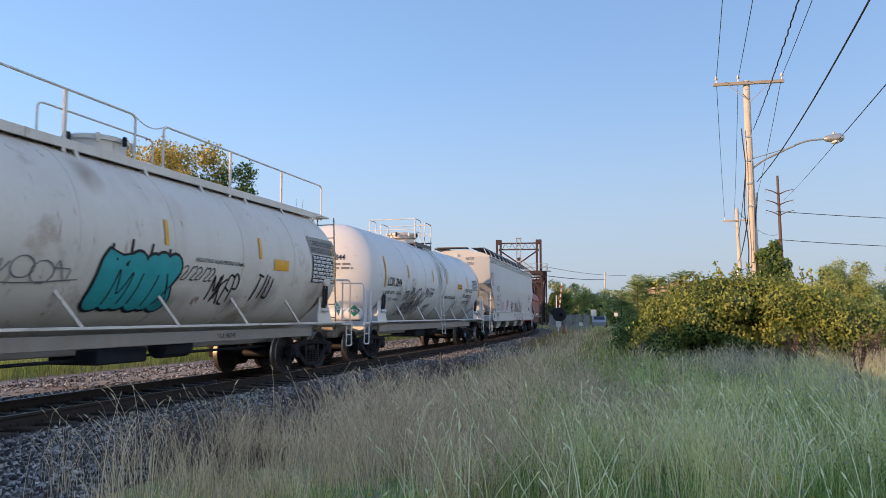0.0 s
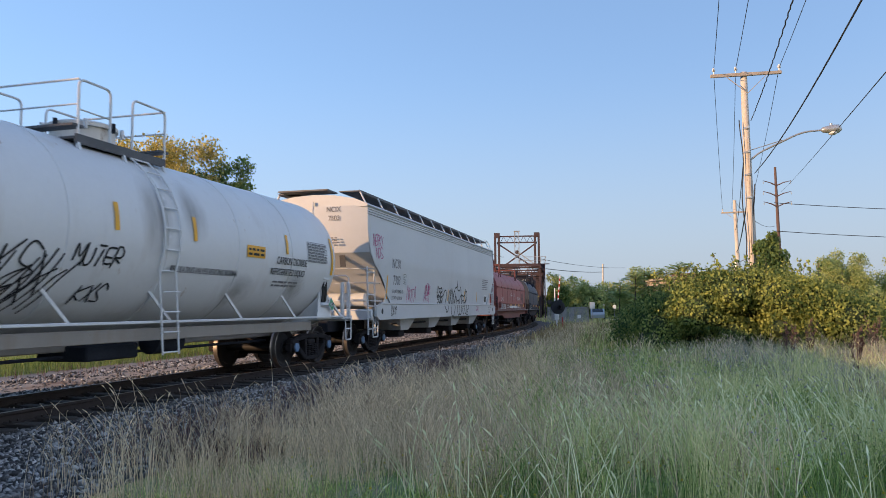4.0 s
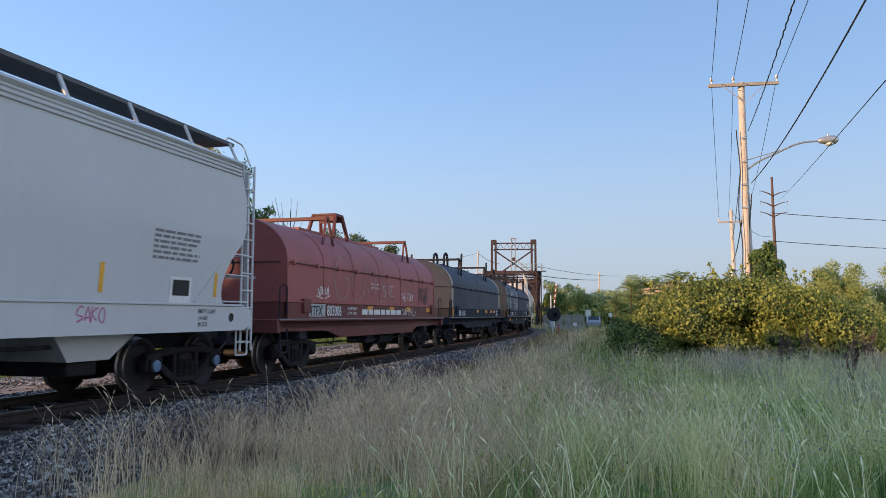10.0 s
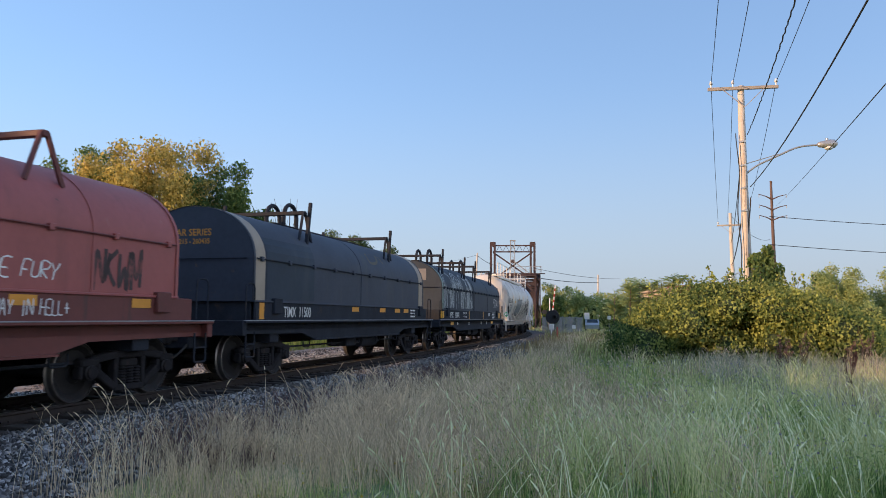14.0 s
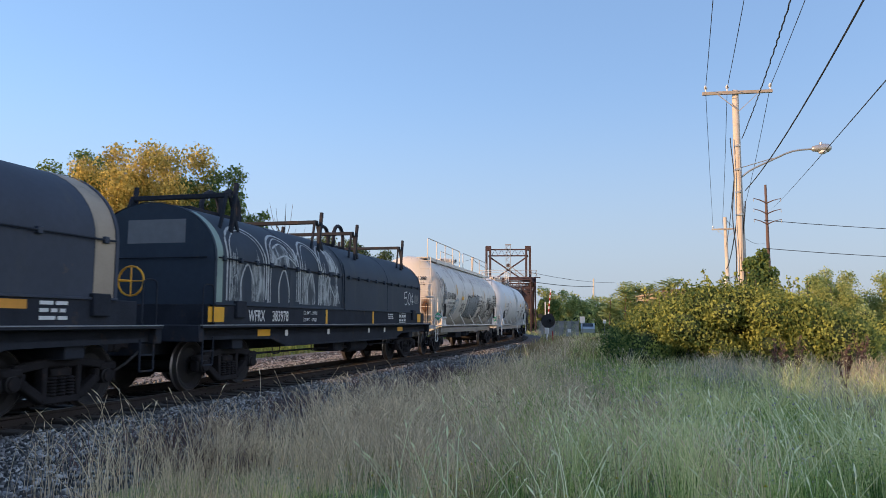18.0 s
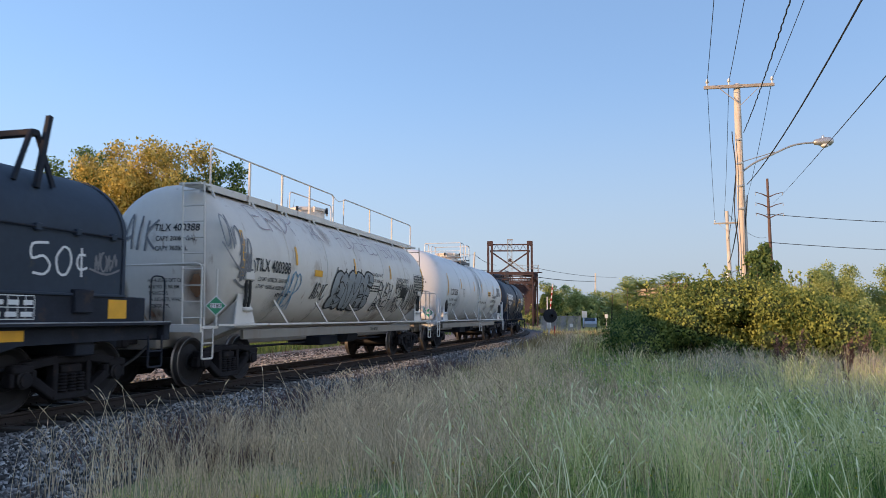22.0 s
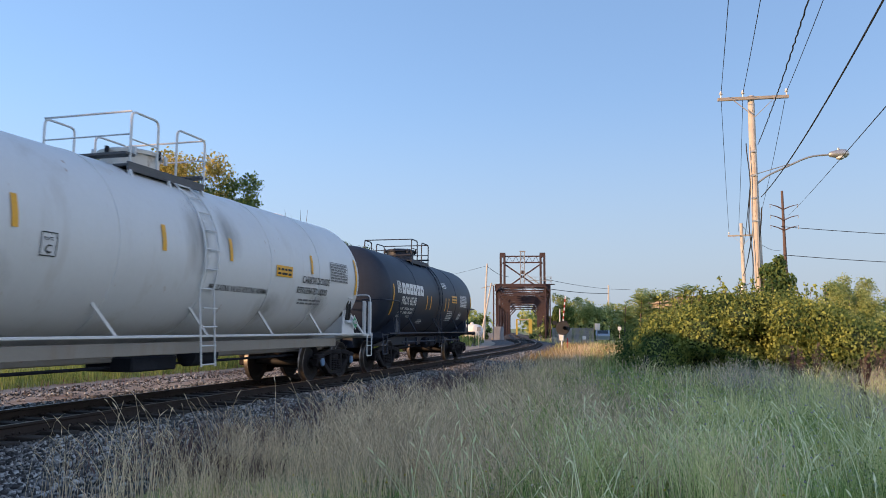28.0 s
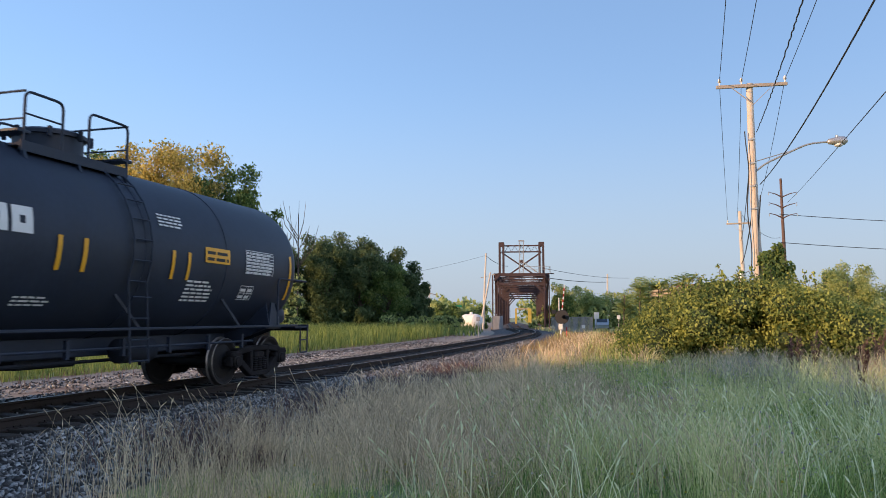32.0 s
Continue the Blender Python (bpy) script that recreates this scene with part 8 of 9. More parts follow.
def meadow():
    # a low green layer, then thin upright blades, in patches of fresh, mixed and dry
    layers = ((26000, 6.2, 10.5, 0.0075, 0.05, 0.22, 0.9), (14000, 6.2, 10.5, 0.0048, 0.18, 0.50, 0.5), (26000, 10.5, 17, 0.012, 0.08, 0.30, 0.9), (15000, 10.5, 17, 0.0075, 0.25, 0.60, 0.5),
              (17000, 17, 28, 0.019, 0.15, 0.45, 0.8), (11000, 17, 28, 0.012, 0.35, 0.75, 0.45), (9000, 28, 60, 0.03, 0.35, 0.8, 0.6))
    for k, (n, y0, y1, w, h0, h1, bend) in enumerate(layers):
        x1 = 8 if y1 < 11 else 12.5 if y1 < 18 else 19 if y1 < 30 else 12
        low = h1 < 0.46
        x, y = scatter(n, -5.5, x1, y0, y1, 20 + k, 4.3, 0.0 if low else 2.4, fringe=1.1)
        lt = lat_of(x, y)
        q = 0.95 * patch(x, y, 0.4, 3.0) + 0.5 * patch(x, y, 1.5, 6.0) + np.interp(lt, [4.0, 5.4, 6.8, 8.2, 9.8, 13.0], [-0.80, -0.50, -0.05, 0.34, 0.16, 0.0])
        dice = np.random.RandomState(30 + k).rand(len(x)) * 0.6 - 0.3 + (0.42 if low else -0.10)
        fresh, dry = q + dice > 0.16, q + dice < -0.34
        tall = 1.0 + 0.7 * patch(x, y, 1.1, 17.0) + 0.35 * patch(x, y, 0.35, 4.0)
        for nm, sel, mt, lab, sc in (("grass", fresh, L_green, "fresh green uncut meadow grass", 0.9), ("dry_grass", dry, L_straw, "bleached dry grass along the ballast", 1.05), ("grass", ~fresh & ~dry, L_mixed, "mixed green and straw meadow grass", 1.0)):
            m = int(sel.sum())
            if m:
                blades(nm, x[sel], y[sel], rand(m, h0, h1, 40 + k) * sc * tall[sel], rand(m, 0.6 * w, 1.4 * w, 50 + k), bend, mt, lab, 60 + k)
    # small leafy herbs between the blades
    for k, (n, y0, y1, x1, sz) in enumerate(((22000, 6.2, 10, 7.5, 0.012), (22000, 10, 18, 13, 0.020), (14000, 18, 27, 19, 0.036))):
        x, y = scatter(n, -4.5, x1, y0, y1, 170 + k, 6.6, 2.2, fringe=1.6)
        m = len(x)
        rs = np.random.RandomState(175 + k)
        z = ground_at(x, y) + 0.03 + 0.40 * rs.rand(m) ** 1.4 * (1 + 1.1 * patch(x, y, 1.3, 9.0))
        c = np.stack([x, y, z], -1)
        v = c[:, None] + rs.normal(size=(m, 3, 3)) * sz * np.array([1, 1, 0.6])
        for nm, sel, mt, lab in (("herbs", rs.rand(m) < 0.75, L_herb, "small green herb leaves in the meadow"), ("herbs", None, L_weed, "small greyish herb leaves in the meadow")):
            sel = sel if sel is not None else ~last
            last = sel
            soup(nm, v[sel].reshape(-1, 3), np.arange(int(sel.sum()) * 3).reshape(-1, 3), mt, lab, "herbs")
    # single tufts that stand out: pale green away from the track, bleached beside the ballast
    for k, (tufts, each, y0, y1, x0, x1, l0, l1, w, wide, mt, lab) in enumerate((
            (90, 48, 6.3, 10, -1, 7.2, 8.2, 99, 0.0062, 0.075, L_pale, "pale green tufted meadow grass"), (120, 42, 10, 17, 1, 12, 9.0, 99, 0.009, 0.11, L_pale, "pale green tufted meadow grass"),
            (80, 60, 6.3, 10, -4.5, 3, 4.0, 7.6, 0.0055, 0.085, L_straw, "bleached dry grass tufts along the ballast"), (110, 52, 10, 18, -4.5, 6, 3.9, 7.8, 0.008, 0.12, L_straw, "bleached dry grass tufts along the ballast"),
            (60, 46, 6.3, 12, -2, 7, 7.0, 99, 0.007, 0.10, L_green, "fresh green tufted meadow grass"))):
        cx, cy = scatter(tufts, x0, x1, y0, y1, 180 + k, l0, 2.0, lat_max=l1)
        rs = np.random.RandomState(190 + k)
        tall = 0.6 + 0.7 * rs.rand(len(cx))
        idx = np.repeat(np.arange(len(cx)), each)
        m = len(idx)
        x, y = cx[idx] + rs.normal(size=m) * wide, cy[idx] + rs.normal(size=m) * wide
        blades("grass", x, y, rand(m, 0.25, 0.68, 195 + k) * tall[idx], rand(m, 0.6 * w, 1.3 * w, 200 + k), 0.55, mt, lab, 205 + k)
    # tall bleached stalks with drooping seed heads
    for k, (n, y0, y1, x1, w, mt, hh, lmin) in enumerate(((2600, 6.2, 10, 3.0, 0.0045, L_straw, 0.5, 3.9), (2400, 10, 16, 3.5, 0.007, L_straw, 0.52, 3.9), (1300, 16, 25, 16, 0.010, L_straw, 0.6, 4.0), (1300, 6.2, 9.5, 7, 0.0055, L_pale, 0.55, 7.4), (1500, 9, 16, 12, 0.008, L_pale, 0.66, 8.5),
                                                         (620, 5.0, 9, 7.2, 0.0095, L_stem, 0.62, 6.8), (170, 9.5, 13.5, 11, 0.010, L_stem, 0.66, 8.2), (240, 6.2, 11, 3.0, 0.008, L_straw, 0.70, 4.2))):
        x, y = scatter(n, -5, x1, y0, y1, 70 + k, lmin, 2.2, fringe=1.0)
        m = len(x)
        rs = np.random.RandomState(80 + k)
        tuft = rs.randint(0, max(1, m // (34 if k < 5 else 12)), m)          # more than half of them stand in tufts
        gather = (rs.rand(m) < 0.75)[:, None]
        spot = np.stack([x, y], -1)
        near = spot[tuft] + rs.normal(size=(m, 2)) * (0.07 if k < 5 else 0.15) * (1 + y0 / 9)
        x, y = np.where(gather, near, spot).T
        h = hh * (0.7 + 0.8 * rs.rand(m))
        z = ground_at(x, y)
        a = rs.rand(m) * 6.283
        lean = (0.05 + (0.40 if k < 5 else 0.62) * rs.rand(m)) * h
        nseg = 6
        v = np.zeros((m, 2 * nseg + 5, 3))
        for i in range(nseg):
            q = i / (nseg - 1)
            cx, cy, cz = x + np.cos(a) * lean * q ** 2.2, y + np.sin(a) * lean * q ** 2.2, z - 0.02 + h * q
            ww = w * (1 - 0.5 * q) / 2
            v[:, 2 * i], v[:, 2 * i + 1] = np.stack([cx - ww, cy, cz], -1), np.stack([cx + ww, cy, cz], -1)
        ln = (0.06 + 0.10 * rs.rand(m)) * (1 + 3 * w)
        ux, uy, uz = np.cos(a) * 0.62, np.sin(a) * 0.62, 0.72
        hw = w * 0.95
        for i, (q, s, dz) in enumerate(((0, 0, 0), (0.35, 1, 0.0), (0.35, -1, 0.0), (0.75, 0.6, -0.01), (1.0, 0, -0.02))):
            v[:, 2 * nseg + i] = np.stack([cx + ux * ln * q + s * hw, cy + uy * ln * q, cz + uz * ln * q + dz], -1)
        tr = []
        for i in range(nseg - 1):
            o = 2 * i
            tr += [(o, o + 1, o + 3), (o, o + 3, o + 2)]
        o = 2 * nseg
        tr += [(o, o + 1, o + 2), (o + 2, o + 1, o + 3), (o + 2, o + 3, o + 4)]
        t = np.array(tr)
        soup("seed_stalks", v.reshape(-1, 3), (t[None] + (o + 5) * np.arange(m)[:, None, None]).reshape(-1, 3), mt, "tall bleached grass stalks with seed heads", "grass")
    # brown weeds on the ballast's edge
    x, y = scatter(11000, -5, 3, 8, 24, 90, 2.5, 1.6, lat_max=4.9, fringe=0.8)
    blades("dry_weeds", x, y, rand(len(x), 0.12, 0.48, 91), rand(len(x), 0.007, 0.016, 92), 0.8, L_brown, "low dead brown weeds on the ballast", 93, "weeds")
    for x, y, h, sd in ((7.2, 13.0, 1.16, 311), (8.3, 12.8, 1.04, 312), (8.85, 12.8, 1.24, 313)):
        dock_plant(x, y, h, sd)
    # greyish weeds with violet flowers under the hedge
    x, y = scatter(9000, 6.5, 19, 12, 24, 94, 9.5, 2.0)
    blades("weeds", x, y, rand(len(x), 0.3, 0.95, 95), rand(len(x), 0.006, 0.014, 96), 0.7, L_weed, "greyish flowering weeds before the hedge", 97, "weeds")
    for nm, mt, n, lab, y0, y1, x0, hh in (("violet_flowers", L_violet, 900, "tiny violet wild flowers among weeds", 6.3, 18, 2.5, (0.35, 0.75)), ("yellow_flowers", L_yellowf, 260, "small yellow wild flowers in the grass", 4.5, 11, -1.5, (0.2, 0.5))):
        x, y = scatter(n, x0, 14, y0, y1, 98, 4.5)
        m = len(x)
        rs = np.random.RandomState(99)
        z = ground_at(x, y) + hh[0] + (hh[1] - hh[0]) * rs.rand(m)
        r = 0.010 + 0.008 * rs.rand(m)
        v = np.zeros((m, 4, 3))
        for i, (dx, dy, dz) in enumerate(((-1, 0, 0), (1, 0, 0), (0, 0.4, 1), (0, -1, 0.2))):
            v[:, i] = np.stack([x + dx * r, y + dy * r, z + dz * r], -1)
        t = np.array([(0, 1, 2), (0, 3, 1), (0, 2, 3), (1, 3, 2)])
        soup(nm, v.reshape(-1, 3), (t[None] + 4 * np.arange(m)[:, None, None]).reshape(-1, 3), mt, lab, "flowers")
    # the meadow around and behind the viewer
    rs = np.random.RandomState(150)
    x, y = -6 + 24 * rs.rand(16000), -12 + 26 * rs.rand(16000)
    ok = (lat_of(x, y) > 4.6) & ((x > y * 0.66 + 1.0) | (y < 1.0)) & (x * x + y * y > 0.8)
    x, y = x[ok], y[ok]
    blades("grass", x, y, rand(len(x), 0.12, 0.4, 151), rand(len(x), 0.008, 0.018, 152), 1.0, L_mixed, "mixed green and straw meadow grass", 153)
    # the field beyond the track, and farther meadow
    rs = np.random.RandomState(120)
    for k, (n, s0, s1, l0, l1, h0, h1, w, mt, lab) in enumerate(((9000, 0, 22, -11, -6.6, 0.3, 0.8, 0.014, L_lush, "lush green grass beyond the gravel strip"), (15000, 16, 62, -22, -6.8, 0.5, 1.6, 0.035, L_lush, "tall sunlit yellow-green field grass"),
                                                                 (5000, 55, 110, -30, -4.5, 0.4, 1.3, 0.07, L_lush, "tall sunlit yellow-green field grass"), (1500, 5, 60, -7.4, -4.6, 0.1, 0.35, 0.012, L_brown, "rusty dead weeds on the gravel strip"),
                                                                 (8000, 24, 60, 3.0, 9, 0.2, 0.65, 0.02, L_orange, "sunlit orange-brown grass by the signal"), (2500, 40, 95, 2.6, 12, 0.25, 0.6, 0.05, L_mixed, "dry grass beside the distant track"))):
        s, lt = s0 + (s1 - s0) * rs.rand(n), l0 + (l1 - l0) * rs.rand(n)
        xx, yy, hh = np.interp(s, _S, _X), np.interp(s, _S, _Y), np.interp(s, _S, _H)
        x, y = xx + lt * np.cos(hh), yy - lt * np.sin(hh)
        blades("field_grass", x, y, rand(n, h0, h1, 121 + k), rand(n, 0.6 * w, 1.4 * w, 131 + k), 0.35, mt, lab, 141 + k)


def dock(p, h, seed):
    """A dead brown dock plant: a stem with thick seed spikes."""
    rnd_ = random.Random(seed)
    e = thing("dock_plant", "dead dark-brown dock plant with seed spikes", "plant", Matrix.Translation(p), group="dock plants")
    part("stem", Build().tube([(0, 0, 0), (0.02, 0, h * 0.5), (0.05, 0.02, h)], [0.008, 0.006, 0.003], 5), B_bark, e)
    rs = np.random.RandomState(seed)
    for k in range(6):
        z0 = h * rnd_.uniform(0.35, 0.75)
        a = rnd_.uniform(0, 6.28)
        ln = h * rnd_.uniform(0.2, 0.35)
        n = 60
        t = rs.rand(n)
        c = np.stack([0.03 + np.cos(a) * ln * 0.4 * t, np.sin(a) * ln * 0.4 * t, z0 + ln * t], -1) + (rs.rand(n, 3) - 0.5) * 0.06
        o = (rs.rand(n, 3, 3) - 0.5) * 0.055
        soup("seed_spike", (c[:, None] + o).reshape(-1, 3), np.arange(n * 3).reshape(-1, 3), L_brown, "", "", parent=e)


def leaf_cloud(centres, radii, n, size, seed, shell=0.55, squash=0.85, droop=0.25):
    """Leaves strewn in the outer part of many lumps: two triangles each."""
    rs = np.random.RandomState(seed)
    centres, radii = np.asarray(centres, float), np.asarray(radii, float)
    pr = radii ** 2 / (radii ** 2).sum()
    idx = rs.choice(len(centres), n, p=pr)
    d = rs.normal(size=(n, 3))
    d /= np.linalg.norm(d, axis=1, keepdims=True)
    r = (shell + (1 - shell) * rs.rand(n) ** 0.7) * radii[idx] * (1 + 0.12 * rs.normal(size=n))
    p = centres[idx] + d * r[:, None] * np.array([1, 1, squash])
    # each leaf looks roughly outward, with its tip hanging
    nrm = d + 0.8 * rs.normal(size=(n, 3))
    nrm /= np.linalg.norm(nrm, axis=1, keepdims=True)
    tip = np.cross(nrm, rs.normal(size=(n, 3)))
    tip[:, 2] -= droop
    tip /= np.linalg.norm(tip, axis=1, keepdims=True)
    sd = np.cross(nrm, tip)
    sd /= np.linalg.norm(sd, axis=1, keepdims=True) + 1e-9
    s = size * (0.6 + 0.8 * rs.rand(n))[:, None]
    v = np.zeros((n, 4, 3))
    v[:, 0], v[:, 2] = p - tip * s * 0.5, p + tip * s * 0.6
    v[:, 1], v[:, 3] = p + sd * s * 0.36 + nrm * s * 0.10, p - sd * s * 0.36 + nrm * s * 0.10
    t = np.array([(0, 1, 2), (0, 2, 3)])
    return v.reshape(-1, 3), (t[None] + 4 * np.arange(n)[:, None, None]).reshape(-1, 3)


def lumps_mesh(centres, radii, scale=0.72, squash=0.85):
    b = Build()
    for c, r in zip(centres, radii):
        rows = []
        for i in range(6):
            a = math.pi * i / 5
            rows.append([(c[0] + r * scale * math.sin(a) * math.cos(t) * (1 + 0.15 * math.sin(3 * t + i)), c[1] + r * scale * math.sin(a) * math.sin(t), c[2] + r * scale * squash * math.cos(a)) for t in np.linspace(0, 2 * math.pi, 9)])
        b.sheet(rows)
    return b


def vine_hedge():
    e = thing("vine_hedge", "broad sunlit hedge overgrown with yellow-green vines", "hedge")
    rs = random.Random(5)
    cen, rad = [], []
    for k in range(135):
        t = rs.random()
        x = 7.05 + 6.75 * t
        yc = 27.2 - 2.5 * t + rs.uniform(-2.0, 2.2)
        top = float(np.interp(x, [6.6, 7.3, 8.2, 9.3, 11.0, 12.0, 13.0, 13.8, 14.5], [0.95, 1.6, 2.3, 2.75, 2.75, 2.55, 2.1, 1.5, 0.9]))
        back = max(0.0, 1 - abs((yc - (27.2 - 2.5 * t))) / 2.9)
        top = GROUND + (top - GROUND) * (0.45 + 0.55 * back ** 0.5)
        r = rs.uniform(0.55, 1.05)
        z = rs.uniform(GROUND + 0.4, max(GROUND + 0.5, top - r * 0.8)) if rs.random() < 0.45 else top - r * 0.8
        cen.append((x, yc, z))
        rad.append(r)
    # dark lumps behind the leaves stand for the shade inside the hedge
    part("inner_shade_lumps", lumps_mesh(cen, rad, 0.55), B_core, e, "dark inner lumps coloured as shade between the leaves")
    v, t = leaf_cloud(cen, rad, 105000, 0.09, 6, 0.60, 0.9, 0.5)
    soup("leaves", v, t, L_vine, "yellow-green broad vine leaves", "", parent=e)
    # shoots that stand out over the top
    for k in range(26):
        x = rs.uniform(7.5, 13)
        y = 27.0 - 2.5 * (x - 7.05) / 6.75 + rs.uniform(-1, 1)
        z = float(np.interp(x, [6.6, 7.3, 8.2, 9.3, 11.0, 12.0, 13.0, 13.8, 14.5], [0.95, 1.6, 2.3, 2.75, 2.75, 2.55, 2.1, 1.5, 0.9])) - 0.1
        h = rs.uniform(0.2, 0.6)
        dx = rs.uniform(-0.25, 0.25)
        part("shoot", Build().tube([(x, y, z - 0.2), (x + dx * 0.5, y, z + h * 0.6), (x + dx, y, z + h)], 0.008, 4), B_bark, e)
        c = [(x + dx * q, y, z + h * q) for q in (0.35, 0.6, 0.8, 1.0)]
        v, t = leaf_cloud(c, [0.09] * 4, 14, 0.11, 200 + k, 0.3, 1.0, 0.4)
        soup("shoot_leaves", v, t, L_vine, "", "", parent=e)
    # the vine that climbs beside the pole
    cen = [(11.95 + 0.25 * math.sin(k * 1.9), 27.0 + 0.15 * math.cos(k), 2.2 + 0.2 * k) for k in range(9)]
    rad = [0.46, 0.45, 0.43, 0.42, 0.40, 0.38, 0.34, 0.28, 0.2]
    # the same dark lumps as painted shade inside the climbing vine
    part("inner_shade_lumps", lumps_mesh(cen, rad, 0.6), B_core, e, "dark inner lumps coloured as shade within the climbing vine")
    v, t = leaf_cloud(cen, rad, 2600, 0.13, 7, 0.6, 1.0, 0.5)
    soup("leaves", v, t, L_mid, "dark green climbing vine", "", parent=e)


def frond_tree(x, y, h, n, seed):
    """A young tree with long feathered leaves at the top of thin stems."""
    rs = random.Random(seed)
    e = thing("tree_of_fronds", "young tree with long feathery light-green leaves", "tree", pose(x, y, GROUND), group="young feathery trees")
    part("stem", Build().tube([(0, 0, 0), (0.05, 0, h * 0.6), (0.1, 0, h)], [0.05, 0.035, 0.015], 6), B_bark, e)
    vs, ts = [], []
    for k in range(n):
        a = 2 * math.pi * k / n + rs.uniform(-0.3, 0.3)
        el = rs.uniform(0.5, 1.3)
        ln = rs.uniform(0.32, 0.55)
        base = Vector((0.1, 0, h - rs.uniform(-0.05, 1.0)))
        d = Vector((math.cos(a), math.sin(a), 0))
        rise = lambda t: base + d * ln * t + Vector((0, 0, ln * (el * t - 0.55 * el * t * t)))
        part("leaf_stalk", Build().tube([rise(0), rise(0.5), rise(1)], 0.008, 4), L_frond, e)
        for q in range(8):
            c = rise(0.2 + 0.8 * q / 7)
            for s in (-1, 1):
                sd = Vector((-d.y, d.x, -0.25)) * s
                o = len(vs)
                vs += [c, c + sd * 0.06 + d * 0.05, c + sd * 0.16 + d * 0.07, c + sd * 0.06 - d * 0.03]
                ts += [(o, o + 1, o + 2), (o, o + 2, o + 3)]
    soup("foliage", np.array([tuple(p) for p in vs]), np.array(ts), L_frond, "feathery light-green leaves", "", parent=e)


def tree(name, label, x, y, h, spread, mat, seed, leaves=5000, size=0.3, trunk=0.35, low=0.25, group="trees beyond the track", z0=GROUND, airy=0.5):
    """A tapered trunk with forked limbs and a crown of small leaves in uneven lumps."""
    rs = random.Random(seed)
    e = thing(name, label, "tree", pose(x, y, z0), group=group)
    tb = Build().tube([(0, 0, -0.2), (0.1, 0, h * 0.2), (0.15 + rs.uniform(-0.2, 0.2), 0.1, h * 0.45), (rs.uniform(-0.3, 0.3), 0, h * 0.72)], [trunk, trunk * 0.8, trunk * 0.55, trunk * 0.2], 9)
    part("trunk", tb, B_bark, e)
    cen, rad = [], []
    for k in range(15):
        a = 2.4 * k + rs.uniform(-0.4, 0.4)
        zz = h * (low + (0.98 - low) * ((k + 0.5) / 15))
        out = spread * math.sqrt(max(0.06, 1 - ((zz / h - 0.52) / 0.55) ** 2)) * rs.uniform(0.45, 0.95)
        tip = Vector((out * math.cos(a), out * math.sin(a), zz))
        root = Vector((0.1, 0, max(h * 0.15, zz * 0.55)))
        part("limb", Build().tube([root, root.lerp(tip, 0.5) + Vector((0, 0, -0.15 * h * 0.2)), tip], [trunk * 0.3, trunk * 0.18, 0.02], 6), B_bark, e)
        for q in range(3):
            cen.append(tuple(root.lerp(tip, 0.62 + 0.24 * q) + Vector((rs.uniform(-0.5, 0.5), rs.uniform(-0.5, 0.5), rs.uniform(-0.3, 0.5))) * spread * 0.22))
            rad.append(spread * rs.uniform(0.26, 0.42))
    v, t = leaf_cloud(cen, rad, int(leaves * 1.9), size * 0.85, seed, airy * 0.6, 0.85, 0.3)
    soup("crown", v, t, mat, "", "", parent=e)
    return e


def thicket(label, x0, x1, y0, y1, h0, h1, n, mat, seed, leaves, size, group):
    """A row of low bushes that grow into one another."""
    rs = random.Random(seed)
    e = thing("thicket", label, "bushes", group=group)
    cen, rad = [], []
    for k in range(n):
        t = (k + rs.random()) / n
        h = rs.uniform(h0, h1)
        for z in np.arange(0.5, h, 0.8):
            r = rs.uniform(0.5, 0.95) * (0.7 + h / 8)
            cen.append((x0 + (x1 - x0) * t + rs.uniform(-0.8, 0.8), y0 + (y1 - y0) * t + rs.uniform(-1, 1), GROUND + z))
            rad.append(r)
    # dark core lumps, coloured as the shade inside the bushes
    part("inner_shade_lumps", lumps_mesh(cen, rad, 0.62), B_core, e)
    v, t = leaf_cloud(cen, rad, leaves, size, seed, 0.6, 0.9, 0.3)
    soup("leaves", v, t, mat, "", "", parent=e)


def bare_tree(x, y, h, seed):
    rs = random.Random(seed)
    e = thing("bare_tree", "leafless pale dead tree", "tree", pose(x, y, GROUND))
    b = Build().tube([(0, 0, 0), (0.1, 0, h * 0.5), (0, 0, h)], [0.12, 0.08, 0.02], 6)
    part("trunk", b, B_bark, e)
    for k in range(11):
        z = h * rs.uniform(0.45, 0.9)
        a = rs.uniform(0, 6.28)
        ln = h * rs.uniform(0.12, 0.25)
        part("branch", Build().tube([(0.05, 0, z), (math.cos(a) * ln * 0.5, math.sin(a) * ln * 0.5, z + ln * 0.7), (math.cos(a) * ln * 0.7, math.sin(a) * ln * 0.7, z + ln * 1.5)], [0.045, 0.03, 0.012], 5), B_bark, e)


meadow()
for k, (x, y, h) in enumerate(((8.0, 17.2, 0.95), (8.6, 17.6, 0.85), (10.6, 18.6, 0.95), (9.9, 17.9, 0.75), (11.5, 19.8, 0.9), (8.2, 17.9, 0.7))):
    dock((x, y, GROUND), h + 0.5, 300 + k)
vine_hedge()
for k, (x, y, h) in enumerate(((7.9, 30.5, 2.9), (8.4, 31, 3.15), (8.8, 31, 3.0), (9.6, 30.2, 3.25), (7.5, 31.5, 2.6), (9.2, 30.6, 3.1))):
    frond_tree(x, y, h, 34, 320 + k)
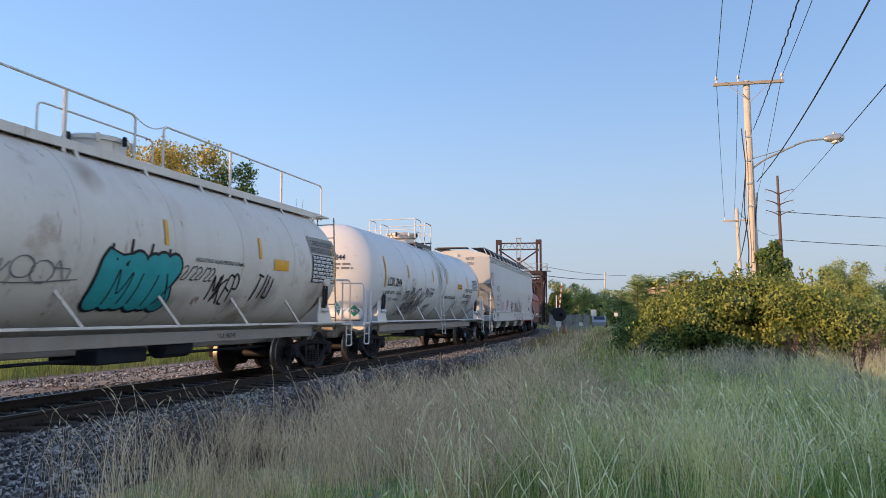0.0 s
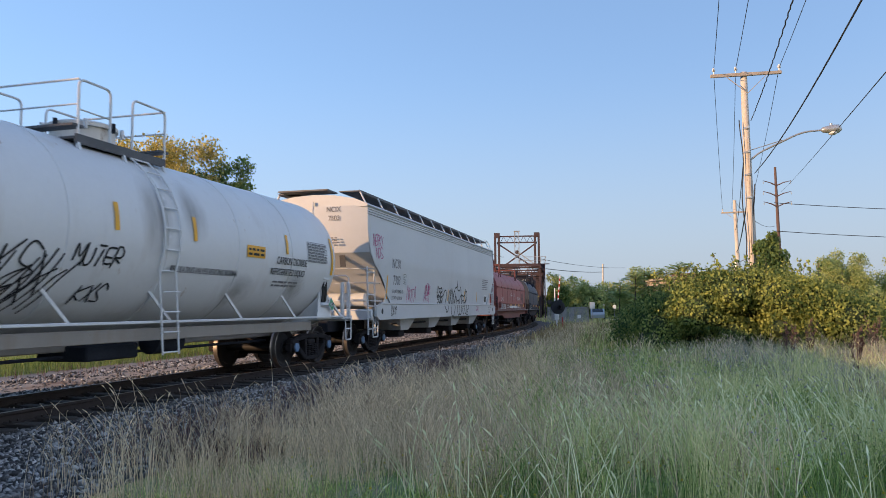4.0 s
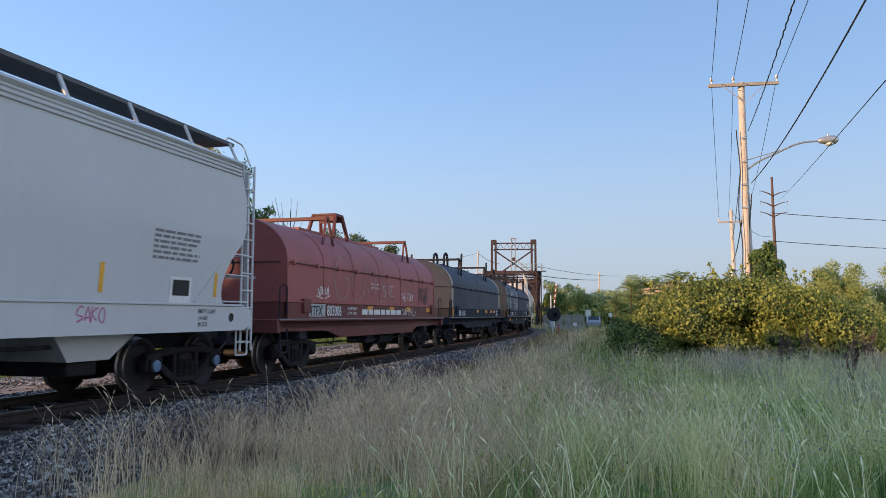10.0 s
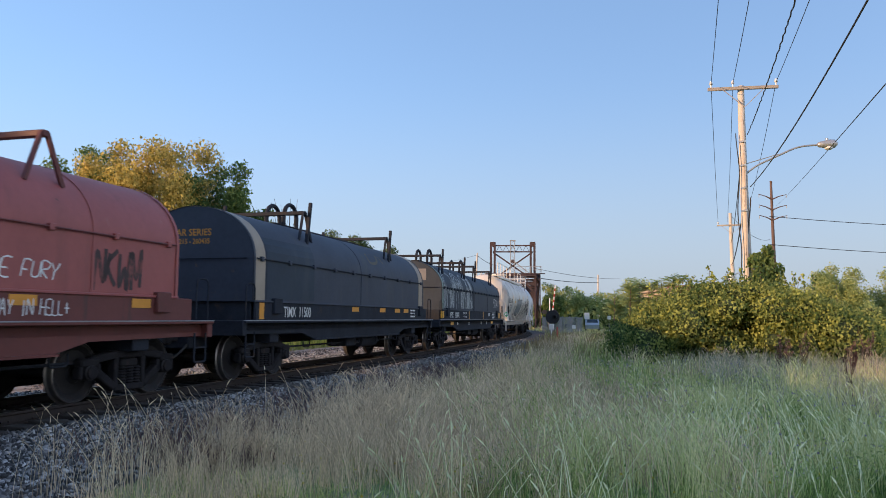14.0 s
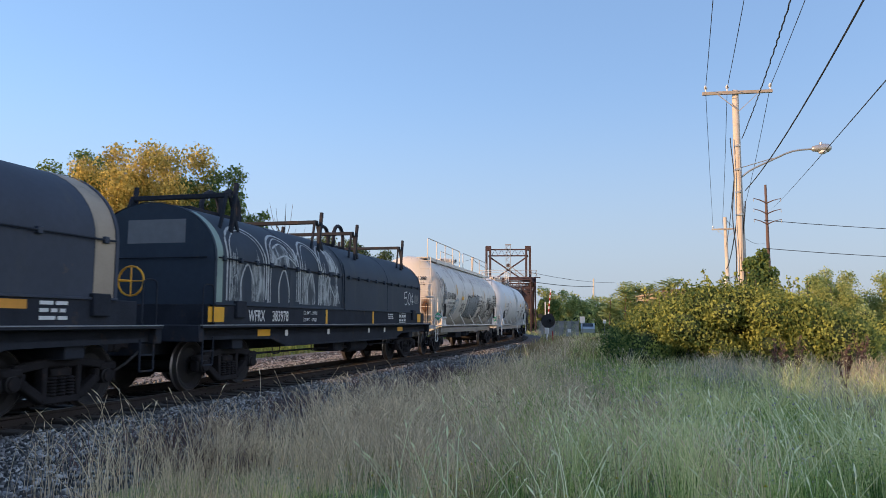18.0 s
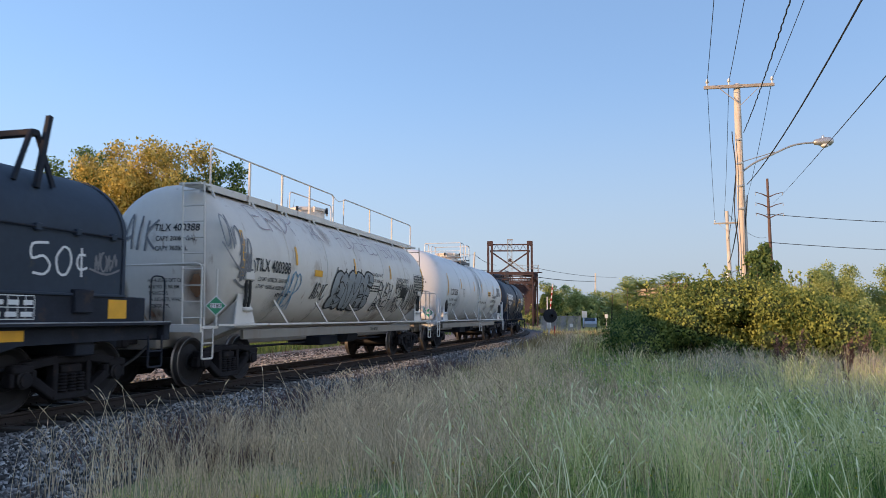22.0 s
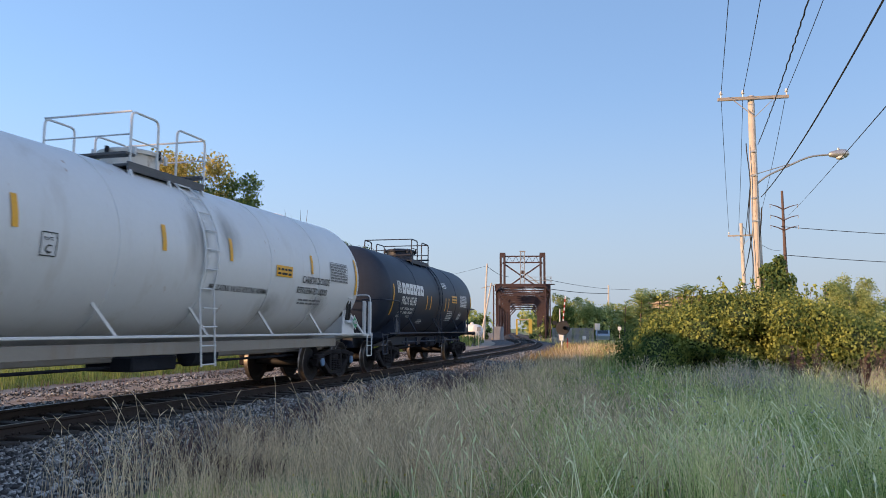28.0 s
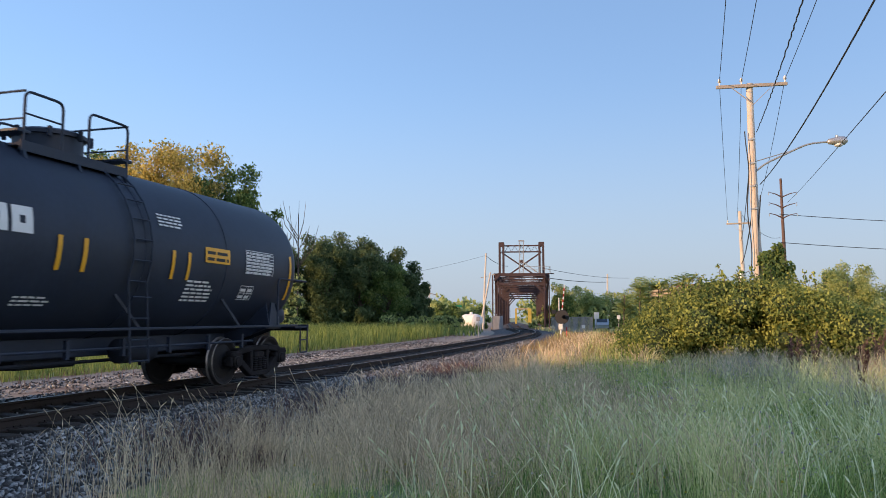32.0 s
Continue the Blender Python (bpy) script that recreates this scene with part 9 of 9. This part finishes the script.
# the trees that stand over the train
tree("tree", "tall green tree beside a yellowing tree", -29.4, 62.6, 15.3, 3.7, L_mid, 401, 11000, 0.26)
tree("tree", "broad tree turning autumn yellow", -25.3, 61.2, 14.9, 4.4, L_gold, 402, 17000, 0.26, airy=0.35)
tree("tree", "broad tree turning autumn yellow", -21.5, 61.9, 14.9, 4.1, L_gold, 403, 16000, 0.26, airy=0.35)
tree("tree", "dark green tree beside a yellowing tree", -17.7, 62.6, 14.0, 3.4, L_mid, 404, 12000, 0.26)
tree("tree", "small dark green tree at the wood's edge", -15.5, 63.2, 11.1, 2.2, L_mid, 405, 5000, 0.26)
thicket("light green bushes below the tall trees", -32, -12, 62, 60, 1.8, 5.2, 24, L_light, 410, 11000, 0.26, "bushes beyond the track")
bare_tree(-13.6, 70, 11.4, 411)
bare_tree(-14.6, 70, 9.6, 412)
# the dark wood before the bridge
for k, (x, y, h, sp, mt) in enumerate(((-14.2, 80, 10.0, 3.2, L_dark), (-10.5, 82, 10.3, 3.4, L_dark), (-7.2, 81, 9.4, 3.0, L_dark), (-4.6, 83, 7.6, 2.6, L_dark), (-17.5, 78, 8.5, 3.0, L_mid), (-2.9, 84, 5.6, 1.8, L_dark), (-12.3, 78, 8.8, 3.0, L_dark), (-8.8, 79, 8.2, 2.8, L_dark), (-5.8, 79, 6.8, 2.4, L_mid))):
    tree("tree", "dense dark green willow-like tree", x, y, h, sp, mt, 420 + k, 12000, 0.25, low=0.08, group="trees of the dark wood", airy=0.45)
thicket("dark bushes at the foot of the wood", -19, -2, 76, 80, 1.5, 3.6, 20, L_dark, 430, 9000, 0.3, "bushes beyond the track")
thicket("bushes in sunlight beside the bridge", -1, 6.6, 104, 108, 1.2, 3.4, 10, L_mid, 431, 3500, 0.35, "bushes by the bridge")
thicket("yellow-green weeds and saplings in the field", -5.2, 2.0, 70, 84, 0.8, 2.2, 9, L_light, 432, 2500, 0.25, "bushes beyond the track")
# beyond the hedge; the far trees' pale leaf colour stands in for haze
for k, (x, y, h, sp, mt) in enumerate(((19.5, 118, 6.6, 3.0, L_light), (24.5, 122, 5.6, 3.0, L_light), (30, 126, 5.4, 3.2, L_light), (34.5, 128, 8.2, 3.6, L_light), (26, 135, 5.0, 3.0, L_light), (17.5, 112, 4.6, 1.8, L_mid),
                                              (33.5, 62, 5.9, 2.3, L_light), (37.5, 60, 5.4, 2.4, L_light), (31.0, 58, 4.8, 2.0, L_light), (40.5, 63, 5.2, 2.5, L_light))):
    tree("tree", "small light green tree behind the hedge" if mt is L_light else "rounded green tree behind the crossing", x, y, h, sp, mt, 440 + k, 4000 if y > 100 else 9000, 0.3 if y > 100 else 0.16, low=0.08, group="trees beyond the hedge")
thicket("green bushes behind the crossing", 14, 40, 112, 124, 1.5, 3.2, 20, L_light, 451, 6000, 0.35, "bushes beyond the hedge")
thicket("light green bushes behind the hedge", 22, 46, 48, 58, 1.3, 2.4, 20, L_light, 452, 20000, 0.15, "bushes beyond the hedge")
thicket("yellow-green sunlit bushes past the hedge", 20.5, 27, 36, 44, 0.9, 1.7, 9, L_vine, 453, 9000, 0.16, "bushes beyond the hedge")
# unseen woods across the field behind the train
# the tall wood is out of view, placed and sized to shade track and meadow
thicket("unseen tall dense wood added to shade the meadow", -50, -45, -36, -4.5, 12.9, 13.7, 28, L_dark, 460, 12000, 0.9, "woods beside the field")
thicket("low wood beyond the field", -42, -36, -8, 20, 3.2, 4.6, 18, L_mid, 461, 4500, 0.7, "woods beside the field")
# far woods all round
def far_wood():
    rs = random.Random(9)
    cen, rad = [], []
    for k in range(900):
        a = radians(rs.uniform(0, 360))
        d = rs.uniform(210, 330)
        x, y = d * math.sin(a), d * math.cos(a)
        if abs(lat_of(x, y)) < 9 and y > 0:
            continue
        for q in range(2):
            cen.append((x + rs.uniform(-4, 4), y + rs.uniform(-4, 4), GROUND + rs.uniform(1, 6)))
            rad.append(rs.uniform(2.5, 4.5))
    v, t = leaf_cloud(cen, rad, 70000, 1.5, 10, 0.55, 0.8, 0.2)
    # the pale leaf colour also paints distance haze on these woods
    soup("far_woods", v, t, L_light, "distant green woods on the horizon", "woods")


far_wood()


motions()
